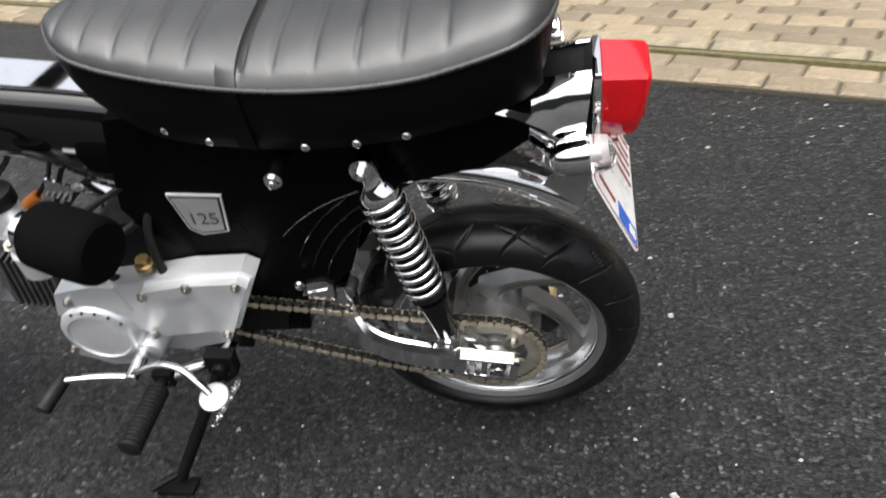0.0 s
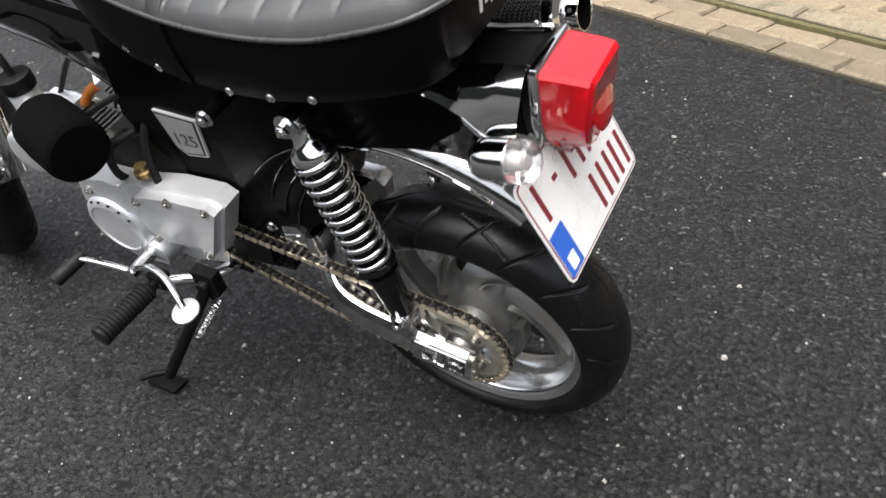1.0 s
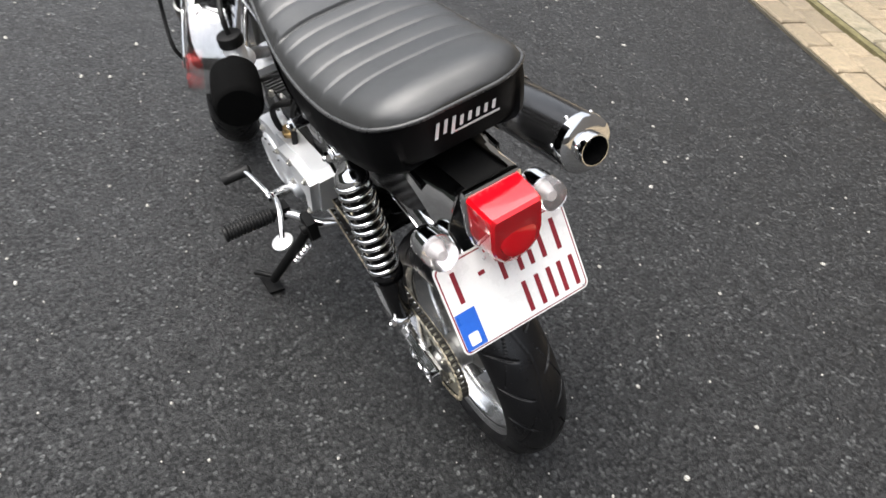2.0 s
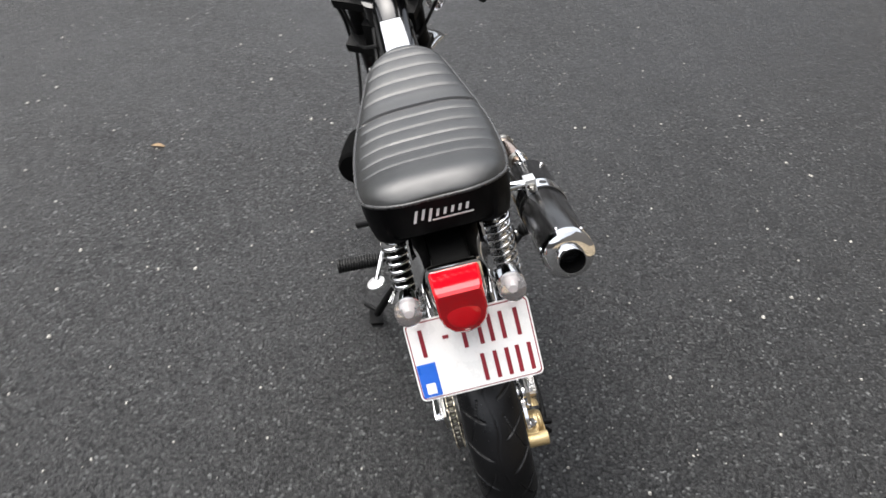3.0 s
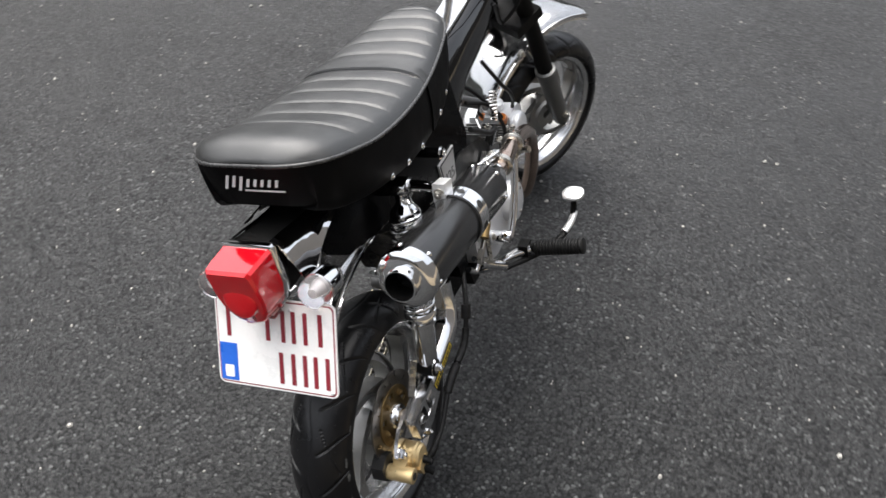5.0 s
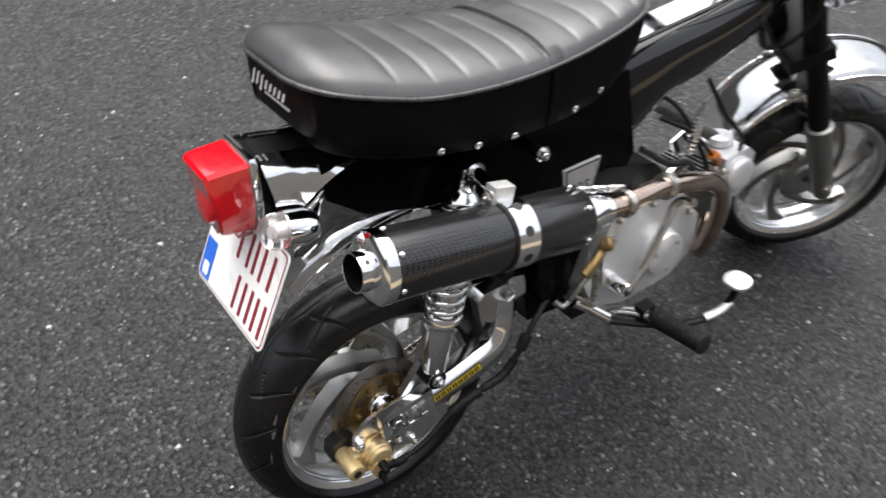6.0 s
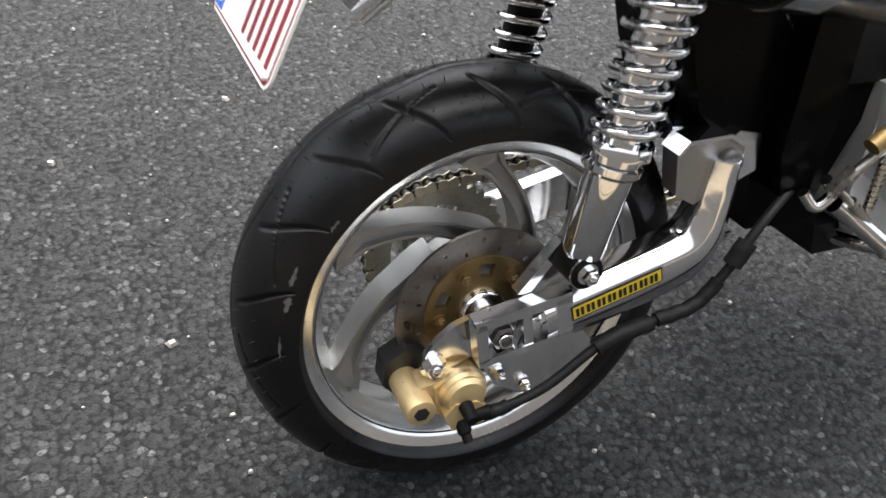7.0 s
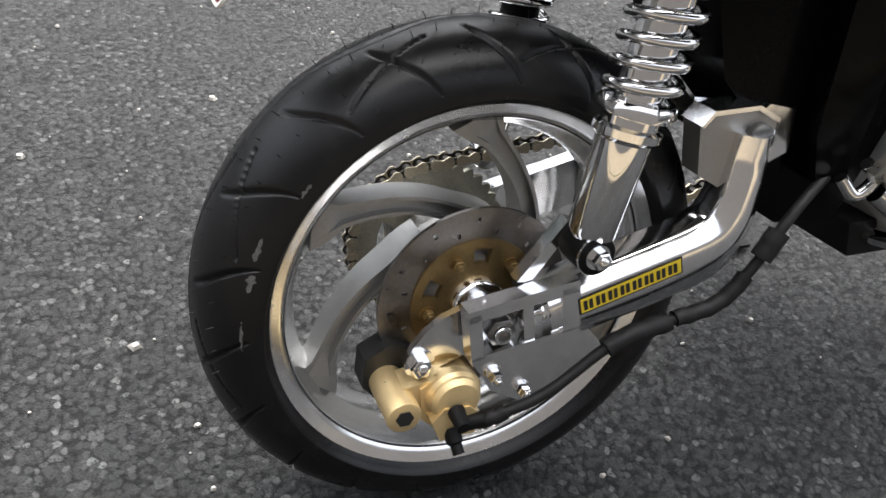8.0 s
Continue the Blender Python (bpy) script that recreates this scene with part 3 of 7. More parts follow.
def brake_disc(parent, to, off, rad, carrier_mat, holes=24):
    """Drilled steel rotor with its carrier. The holes go right through."""
    d = bmesh.new()
    n = 144
    inner = rad * 0.66
    lanes = [inner, inner + (rad - inner) * 0.2, inner + (rad - inner) * 0.36, inner + (rad - inner) * 0.56, inner + (rad - inner) * 0.72, rad]
    grid = {}
    for s, o in enumerate((off - 0.0018, off + 0.0018)):
        for i, q in enumerate(lanes):
            for k in range(n):
                a = 2 * math.pi * k / n
                grid[s, i, k] = d.verts.new(to(q * math.cos(a), o, q * math.sin(a)))
    gone = {(1 if (k // 6) % 2 else 3, k) for k in range(n) if k % 6 == 0}
    for k in range(n):
        k2 = (k + 1) % n
        for i in range(5):
            if (i, k) in gone:
                for p, q in (((i, k), (i, k2)), ((i + 1, k), (i + 1, k2)), ((i, k), (i + 1, k)), ((i, k2), (i + 1, k2))):
                    d.faces.new((grid[0, *p], grid[0, *q], grid[1, *q], grid[1, *p]))
                continue
            for s in (0, 1):
                d.faces.new((grid[s, i, k], grid[s, i, k2], grid[s, i + 1, k2], grid[s, i + 1, k]))
        for i in (0, 5):
            d.faces.new((grid[0, i, k], grid[0, i, k2], grid[1, i, k2], grid[1, i, k]))
    part("brake_disc", d, DISC, parent, "worn grey steel brake disc with drilled holes", 35)
    c = bmesh.new()
    m = 90
    ro, ri = rad * 0.675, 0.020
    lanes = [ri, 0.030, rad * 0.42, rad * 0.58, ro]
    grid = {}
    for s, o in enumerate((off - 0.0015, off + 0.004)):
        for i, q in enumerate(lanes):
            for k in range(m):
                a = 2 * math.pi * k / m
                grid[s, i, k] = c.verts.new(to(q * math.cos(a), o, q * math.sin(a)))
    for k in range(m):
        k2 = (k + 1) % m
        for i in range(4):
            if i == 2 and k % 18 in (1, 2, 3, 4, 5):
                ends = [((i, k), (i, k2)), ((i + 1, k), (i + 1, k2))]
                if k % 18 == 1:
                    ends.append(((i, k), (i + 1, k)))
                if k % 18 == 5:
                    ends.append(((i, k2), (i + 1, k2)))
                for p, q in ends:
                    c.faces.new((grid[0, *p], grid[0, *q], grid[1, *q], grid[1, *p]))
                continue
            for s in (0, 1):
                c.faces.new((grid[s, i, k], grid[s, i, k2], grid[s, i + 1, k2], grid[s, i + 1, k]))
        for i in (0, 4):
            c.faces.new((grid[0, i, k], grid[0, i, k2], grid[1, i, k2], grid[1, i, k]))
    part("disc_carrier", c, carrier_mat, parent, "dull gold disc carrier with cut-outs", 35)
    x_dir = to(0, 1, 0) - to(0, 0, 0)
    for k in range(5):
        a = 2 * math.pi * (k + 0.62) / 5
        b = bmesh.new()
        bolt(b, to(rad * 0.5 * math.cos(a), off + 0.004, rad * 0.5 * math.sin(a)), x_dir, 0.0055, 0.006)
        part("disc_bolt", b, BRASS, parent)




def mould_hair(to, seed, radius=0.2245, half=0.0555):
    """Thin rubber hairs left from the mould, in rows along the tread."""
    rng = random.Random(seed)
    bm = bmesh.new()
    for k in range(260):
        th = 2 * math.pi * (k // 4) / 65 + rng.uniform(-0.01, 0.01)
        a = math.pi / 2 + (-0.75, -0.25, 0.3, 0.8)[k % 4] + rng.uniform(-0.05, 0.05)
        o, q = -half * math.cos(a), radius - 0.048 + 0.048 * math.sin(a)
        h = rng.uniform(0.002, 0.007)
        n = 1 + h / q
        p0, p1 = to(q * math.cos(th), o, q * math.sin(th)), to(q * n * math.cos(th + rng.uniform(-0.01, 0.01)), o * 1.04, q * n * math.sin(th))
        rod(bm, p0, p1, 0.00045, 0.00025, 4)
    return bm


def scuff(to, th, a, long, wide, seed, radius=0.2245, half=0.0555):
    """A pale scrape on the tyre's shoulder, with a ragged outline."""
    rng = random.Random(seed)
    bm = bmesh.new()
    rows = []
    for i in range(9):
        t = -1 + i / 4
        w = wide * (math.sqrt(max(0.0, 1 - t * t)) * rng.uniform(0.5, 1.2) + 0.05)
        row = []
        for s in (-1, 0, 1):
            ang = a + s * w / 0.05 + rng.uniform(-0.02, 0.02)
            q = radius - 0.048 + 0.048 * math.sin(ang) ** 0.95 + 0.0004
            row.append(bm.verts.new(to(q * math.cos(th + t * long / q), -(half + 0.0003) * math.cos(ang), q * math.sin(th + t * long / q))))
        rows.append(row)
    for p, q in zip(rows, rows[1:]):
        for k in range(2):
            bm.faces.new((p[k], p[k + 1], q[k + 1], q[k]))
    return bm


tagged(part("mould_hair", mould_hair(REAR, 3), RUBBER, rear_wheel), "thin rubber mould hairs on the tread", kind="stuff")
for i, (th, a, long, wide) in enumerate(((156.5, 2.80, 0.010, 0.0022), (164.5, 2.86, 0.008, 0.0035), (178, 2.82, 0.013, 0.0012), (140, 2.95, 0.006, 0.0010))):
    part("scuff_mark", scuff(REAR, radians(th), a, long, wide, i), SCUFF, rear_wheel, "pale scrape on the tyre")
brake_disc(rear_wheel, REAR, 0.039, 0.084, BRASS)

# sprocket on the left of the hub
TEETH = 37
SPR_R = 0.0127 / (2 * math.sin(math.pi / TEETH))
SPR_OFF = -0.070


def sprocket_bm(teeth, off, c, hole):
    bm = bmesh.new()
    r = 0.0127 / (2 * math.sin(math.pi / teeth))
    pts = []
    for k in range(teeth * 4):
        a = 2 * math.pi * k / (teeth * 4)
        pts.append((a, r + (0.0035, 0.001, -0.0032, 0.001)[k % 4]))
    inner = [hole] * len(pts)
    loops = []
    for o, rad in ((off - 0.0025, 1), (off + 0.0025, 1), (off + 0.0025, 0), (off - 0.0025, 0)):
        loops.append([bm.verts.new(V(c[0] + (q if rad else h) * math.cos(a), o, c[1] + (q if rad else h) * math.sin(a))) for (a, q), h in zip(pts, inner)])
    for i in range(4):
        bridge(bm, loops[i], loops[(i + 1) % 4])
    return bm


part("sprocket", sprocket_bm(TEETH, SPR_OFF, (AX_F, AX_U), 0.050), SPROCKET, rear_wheel, "greasy toothed steel sprocket", 30)
for k in range(4):
    a = math.pi / 4 + k * math.pi / 2
    arm = bmesh.new()
    c, s = math.cos(a), math.sin(a)
    slab(arm, [(AX_F + f, AX_U + u) for f, u in [(0.026 * c - 0.012 * s, 0.026 * s + 0.012 * c), (0.061 * c - 0.017 * s, 0.061 * s + 0.017 * c),
               (0.061 * c + 0.017 * s, 0.061 * s - 0.017 * c), (0.026 * c + 0.012 * s, 0.026 * s - 0.012 * c)]], SPR_OFF - 0.0023, SPR_OFF + 0.0023)
    part("sprocket_arm", arm, SPROCKET, rear_wheel)
    b = bmesh.new()
    bolt(b, V(AX_F + 0.042 * c, SPR_OFF - 0.0023, AX_U + 0.042 * s), (0, 1, 0), 0.006, 0.007)
    part("sprocket_bolt", b, STEEL, rear_wheel)
core = bmesh.new()
lathe_wheel(core, REAR, [(-0.086, 0.009), (-0.086, 0.016), (-0.077, 0.020), (-0.076, 0.030), (-0.048, 0.032), (-0.048, 0.009)], 40)
part("sprocket_hub", core, ALLOY, rear_wheel)

# chain round both sprockets
FRONT_C, FRONT_T = Vector((0.436, 0.088)), 16
FRONT_R = 0.0127 / (2 * math.sin(math.pi / FRONT_T))


def chain_points():
    """Evenly spaced pins along the closed chain line, in (f, u)."""
    back = Vector((AX_F, AX_U))
    d = FRONT_C - back
    dist, a0 = d.length, math.atan2(d.y, d.x)
    b = math.acos((SPR_R - FRONT_R) / dist)
    top, low = a0 + b, a0 - b
    line = []
    for k in range(120):
        a = top + (2 * math.pi - 2 * b) * k / 119
        line.append(back + Vector((math.cos(a), math.sin(a))) * SPR_R)
    sag0 = line[-1]
    q = FRONT_C + Vector((math.cos(low), math.sin(low))) * FRONT_R
    for k in range(1, 60):
        t = k / 60
        p = sag0.lerp(q, t)
        line.append(p + Vector((0, -0.010 * math.sin(math.pi * t))))
    for k in range(40):
        a = low + (2 * b) * k / 39
        line.append(FRONT_C + Vector((math.cos(a), math.sin(a))) * FRONT_R)
    p0, q0 = line[-1], line[0]
    for k in range(1, 60):
        t = k / 60
        line.append(p0.lerp(q0, t) + Vector((0, -0.004 * math.sin(math.pi * t))))
    line.append(line[0])
    seg = [(b_ - a_).length for a_, b_ in zip(line, line[1:])]
    total = sum(seg)
    count = int(round(total / 0.0127 / 2)) * 2
    out, want, run = [], 0.0, 0.0
    for a_, b_, s in zip(line, line[1:], seg):
        while want <= run + s and len(out) < count:
            out.append(a_.lerp(b_, (want - run) / max(s, 1e-9)))
            want += total / count
        run += s
    return out


def link_mesh(wide):
    """One chain link: two waisted plates and a roller, pins 12.7 mm apart."""
    bm = bmesh.new()
    o = 0.0070 if wide else 0.0052
    for s in (-1, 1):
        out = []
        for k in range(16):
            a = 2 * math.pi * k / 16
            x = (0.00635 if math.cos(a) > 0 else -0.00635) + 0.0054 * math.cos(a)
            z = (0.0060 if wide else 0.0054) * math.sin(a)
            out.append((x, z))
            if k in (4, 12):
                out.append((0.0, 0.0034 if k == 4 else -0.0034))
        a_ = [bm.verts.new((x, s * o - 0.0007, z)) for x, z in out]
        b_ = [bm.verts.new((x, s * o + 0.0007, z)) for x, z in out]
        bridge(bm, a_, b_)
        bm.faces.new(a_)
        bm.faces.new(b_)
    for x in (-0.00635, 0.00635):
        rod(bm, (x, -o - 0.0012 * wide, 0), (x, o + 0.0012 * wide, 0), 0.0018 if wide else 0.0038, None, 8)
    return finish(bm, "link", CHAIN if wide else CHAIN_DARK, 35)


chain = group("chain", bike, "dirty brass-coloured drive chain with dark grease")
pins = chain_points()
links = (link_mesh(True), link_mesh(False))
for k, p in enumerate(pins):
    q = pins[(k + 1) % len(pins)]
    c, d = (p + q) / 2, q - p
    piece("link", links[k % 2], chain, Matrix.Translation(V(c.x, SPR_OFF, c.y)) @ Matrix.Rotation(-math.atan2(d.y, d.x), 4, "Y"))
part("front_sprocket", sprocket_bm(FRONT_T, SPR_OFF, FRONT_C, 0.010), SPROCKET, bike)

FRONT_DROP = 0.0298
front_wheel = wheel("front_wheel", lambda f, r, u: S(f, r, u) - Vector((0, 0, FRONT_DROP * 1.03)), radians(60), 1, "cast alloy front wheel turned to the right", None, 480)
brake_disc(front_wheel, lambda f, r, u: S(f, -r, u) - Vector((0, 0, FRONT_DROP * 1.03)), 0.046, 0.084, BRASS)


# ---- rear suspension ----

# arm edges in (f, u): the left one between two outlines, inside the chain
ARM_TOP = [(0.050, 0.038), (0.100, 0.052), (0.147, 0.067), (0.181, 0.087), (0.195, 0.108), (0.200, 0.130), (0.204, 0.146)]
ARM_LOW = [(0.056, -0.018), (0.091, -0.014), (0.152, 0.0), (0.202, 0.020), (0.228, 0.048), (0.238, 0.086), (0.236, 0.140)]
# the right one by its four long edges: top inside, two creases of the outer face, bottom inside
EDGE_TOP = [(0.046, 0.021), (0.096, 0.034), (0.146, 0.0475), (0.190, 0.0615), (0.2045, 0.0790), (0.2085, 0.0985), (0.2110, 0.1200), (0.2125, 0.135)]
EDGE_HIGH = [(0.050, 0.010), (0.100, 0.0235), (0.150, 0.037), (0.200, 0.052), (0.215, 0.070), (0.2195, 0.088), (0.2215, 0.115), (0.2225, 0.135)]
EDGE_LOW = [(0.055, -0.012), (0.105, 0.000), (0.160, 0.015), (0.209, 0.035), (0.227, 0.056), (0.231, 0.085), (0.233, 0.115), (0.233, 0.135)]
EDGE_BOTTOM = [(0.060, -0.038), (0.112, -0.027), (0.178, -0.011), (0.225, 0.008), (0.248, 0.046), (0.250, 0.083), (0.250, 0.115), (0.2495, 0.135)]


swingarm = group("swingarm", bike, "polished alloy swingarm curved up towards the frame")


def arm_left_bm():
    """Extruded arm: a flat outer face between broad chamfers."""
    up = spline([(x, y, 0) for x, y in ARM_TOP], 7)
    lo = spline([(x, y, 0) for x, y in ARM_LOW], 7)
    bm = bmesh.new()
    rows = []
    for p, q in zip(up, lo):
        p = q + (p - q) * (0.76 - 0.22 * min(1.0, max(0.0, (p.y - 0.06) / 0.06)))
        c, d = (p + q) / 2, (p - q) / 2
        t = min(1.0, max(0.0, (c.y - 0.020) / 0.075))
        tuck = 0.0200 + 0.034 * t * t * (3 - 2 * t)
        section = ((-1, 0.094), (-1, 0.114), (-0.86, 0.1245), (0.50, 0.1245), (0.90, 0.1170), (1, 0.112), (1, 0.094))
        rows.append([bm.verts.new(V(c.x + d.x * k, tuck - r, c.y + d.y * k)) for k, r in section])
    for x, y in zip(rows, rows[1:]):
        bridge(bm, x, y)
    bm.faces.new(rows[0])
    bm.faces.new(rows[-1])
    return bm


def arm_right_bm():
    """Bent square tube: flat top, narrow upright face, broad lower chamfer, with small rounded creases."""
    top, high, low, bottom = (spline([(x, y, 0) for x, y in e], 7) for e in (EDGE_TOP, EDGE_HIGH, EDGE_LOW, EDGE_BOTTOM))
    bm = bmesh.new()
    rows = []
    for a, b, c, d in zip(top, high, low, bottom):
        s = 0.004 * min(1.0, max(0.0, (b.y - 0.05) / 0.06))
        corners = [(a, 0.066 - s), (a, 0.0915 - s), (b, 0.1035 - s), (c, 0.1035 - s), (d, 0.0885 - s), (d, 0.066 - s)]
        ring_ = [V(p.x, r, p.y) for p, r in corners]
        row = []
        for k, p in enumerate(ring_):
            before, after = (ring_[k - 1] - p).normalized(), (ring_[(k + 1) % 6] - p).normalized()
            row += [bm.verts.new(p + before * 0.0022), bm.verts.new(p + (before + after) * 0.0007), bm.verts.new(p + after * 0.0022)]
        rows.append(row)
    for x, y in zip(rows, rows[1:]):
        bridge(bm, x, y)
    bm.faces.new(rows[0])
    bm.faces.new(rows[-1])
    return bm


B_TURN = Matrix.Rotation(radians(-9), 3, "Y")


def block_at(x, r, y):
    """A place on the axle block, from its middle, in the block's own slope."""
    return V(0.010, r, 0.004) + B_TURN @ Vector((x, 0, y))


for side in (-1, 1):
    part("arm", arm_right_bm() if side > 0 else arm_left_bm(), POLISHED, swingarm, "", 22)
    # axle block: a housing with two windows round nut and adjuster
    for name, c, size in (("block_rail", (0.0035, 0.117, 0.0205), (0.095, 0.016, 0.011)), ("block_rail", (0.0035, 0.117, -0.0222), (0.095, 0.016, 0.0076)),
                          ("block_end", (-0.0390, 0.117, 0), (0.011, 0.016, 0.0425)), ("block_end", (0.0430, 0.117, 0), (0.016, 0.016, 0.0425)),
                          ("block_web", (0.0060, 0.117, 0), (0.009, 0.014, 0.0425)), ("block_back", (0.0035, 0.106, 0), (0.088, 0.006, 0.0425))):
        blk = bmesh.new()
        box(blk, block_at(c[0], side * c[1], c[2]), size, B_TURN)
        # block_back is duller alloy, imitating shade inside the windows
        part(name, blk, ALLOY if name == "block_back" else POLISHED, swingarm, "", 30, 0.0030, 3)
    if side < 0:
        # added tilted plate, so the left block's top rail catches the sky
        cap_ = bmesh.new()
        box(cap_, block_at(0.004, -0.1195, 0.0265), (0.080, 0.016, 0.0035), B_TURN @ Matrix.Rotation(radians(-38), 3, "X"))
        part("block_cap", cap_, POLISHED, swingarm, "", 30, 0.001, 2)
    nut = bmesh.new()
    lathe(nut, block_at(-0.016, side * 0.105, -0.006), (0, -side, 0), [(0, 0.019), (0.003, 0.019)], 28)
    bolt(nut, block_at(-0.016, side * 0.108, -0.006), (0, -side, 0), 0.0125, 0.012)
    part("axle_nut", nut, NUT, swingarm, "dull dark axle nut")
    tip = bmesh.new()
    lathe(tip, block_at(-0.016, side * 0.118, -0.006), (0, -side, 0), [(0, 0.0082), (0.006, 0.0082), (0.007, 0.0074), (0.007, 0.0052), (0.003, 0.0050)], 24, False)
    part("axle_end", tip, CHROME, swingarm)
    adj = bmesh.new()
    rod(adj, block_at(0.012, side * 0.114, 0.0), block_at(0.036, side * 0.114, 0.0), 0.004, None, 10)
    bolt(adj, block_at(0.018, side * 0.114, 0.0), (1, 0, 0.15), 0.008, 0.010)
    bolt(adj, block_at(0.031, side * 0.114, 0.0), (1, 0, 0.15), 0.008, 0.006)
    part("chain_adjuster", adj, CHROME, swingarm)
    # gusset that carries the damper's lower eye
    lug = bmesh.new()
    slab(lug, [(0.010, 0.033), (0.048, 0.082), (0.056, 0.079), (0.022, 0.031)], side * 0.095, side * 0.108)
    part("damper_lug", lug, POLISHED, swingarm, "", 35, 0.002, 2)
cross = bmesh.new()
slab(cross, [(0.244, 0.104), (0.240, 0.142), (0.252, 0.152), (0.280, 0.146), (0.284, 0.108), (0.262, 0.098)], -0.066, 0.070)
part("cross_brace", cross, POLISHED, swingarm, "", 30, 0.003, 2)
# gusset sides in duller alloy, imitating the dark ground they would mirror
gus = bmesh.new()
slab(gus, [(0.184, 0.100), (0.176, 0.142), (0.186, 0.150), (0.228, 0.152), (0.252, 0.140), (0.252, 0.086), (0.216, 0.082)], 0.059, 0.081)
part("brace_gusset", gus, ALLOY, swingarm, "alloy gusset, duller in place of dark reflections on its sides", 30, 0.002, 2)
# bright strip on top imitates the sky's reflection
gus = bmesh.new()
slab(gus, [(0.176, 0.1425), (0.186, 0.1545), (0.230, 0.1565), (0.254, 0.144), (0.253, 0.1405), (0.229, 0.1525), (0.187, 0.1505), (0.178, 0.1405)], 0.056, 0.083)
part("brace_gusset", gus, POLISHED, swingarm, "bright strip added for the sky light on the gusset's top", 30)
plate_ = bmesh.new()
loops_ = [[plate_.verts.new(V(f, r, u - d)) for f, r, u in ((0.290, -0.068, 0.124), (0.250, -0.068, 0.135), (0.243, -0.026, 0.153), (0.204, -0.020, 0.172), (0.186, 0.055, 0.157), (0.254, 0.055, 0.149), (0.276, -0.022, 0.164))] for d in (0.0, 0.004)]
bridge(plate_, *loops_)
plate_.faces.new(loops_[0])
plate_.faces.new(loops_[1])
part("brace_plate", plate_, POLISHED, swingarm, "polished plate over the cross brace", 30)
for side in (-1, 1):
    # cast knuckle where the arm meets the frame
    b = bmesh.new()
    if side > 0:
        rod(b, V(0.234, 0.040, 0.128), V(0.234, 0.090, 0.128), 0.0160, 0.0140, 24, 0.004)
    else:
        rod(b, V(0.226, -0.036, 0.122), V(0.226, -0.066, 0.122), 0.0165, 0.0150, 24, 0.004)
    part("pivot_knuckle", b, DARK_ALLOY, swingarm, "dull cast knuckle", 45)
# the right-hand end sits closer to the wheel and lower
RIGHT, LEFT = V(0.0172, -0.021, -0.0055), V(0.0110, 0.018, -0.0100)
for ob in swingarm.children:
    if ob.name.split(".")[0] not in ("arm", "cross_brace", "brace_gusset", "brace_plate", "pivot_knuckle"):
        ob.location = RIGHT if ob.data.vertices[0].co.y < 0 else LEFT
axle = bmesh.new()
rod(axle, REAR(0, -0.098, 0), REAR(0, 0.098, 0), 0.0075, None, 16)
part("rear_axle", axle, STEEL, swingarm)
spacer = bmesh.new()
lathe(spacer, REAR(0, 0.036, 0), (0, -1, 0), [(0, 0.024), (0.014, 0.024), (0.017, 0.0215), (0.017, 0.015), (0.050, 0.014)], 32)
part("axle_spacer", spacer, POLISHED, swingarm)

# sticker on the right arm: yellow plate with dark bars for its lettering
A_DIR = (Vector((0.150, 0, 0.047)) - Vector((0.056, 0, 0.021))).normalized()
turn = Matrix.Rotation(-math.atan2(A_DIR.z, A_DIR.x), 3, "Y")
sticker = bmesh.new()
S0 = V(0.1050, 0.1255, 0.0250)
box(sticker, S0, (0.093, 0.0012, 0.0135), turn)
stick = part("sticker", sticker, YELLOW, swingarm, "yellow and black sticker")
stick.location = RIGHT
ink = bmesh.new()
box(ink, S0 + Vector((0, 0.0003, 0)), (0.096, 0.0012, 0.0165), turn)
part("sticker_border", ink, INK, stick)
for k in range(16):
    bar = bmesh.new()
    box(bar, S0 + turn @ Vector((-0.0425 + 0.0112 * (k // 2) + 0.0050 * (k % 2), -0.0009, 0)), (0.0030, 0.001, 0.0088), turn)
    part("sticker_bar", bar, INK, stick)
fine = bmesh.new()
box(fine, V(0.128, 0.1247, 0.0240), (0.040, 0.0011, 0.004), turn)
part("sticker_bar", fine, BADGE, stick)


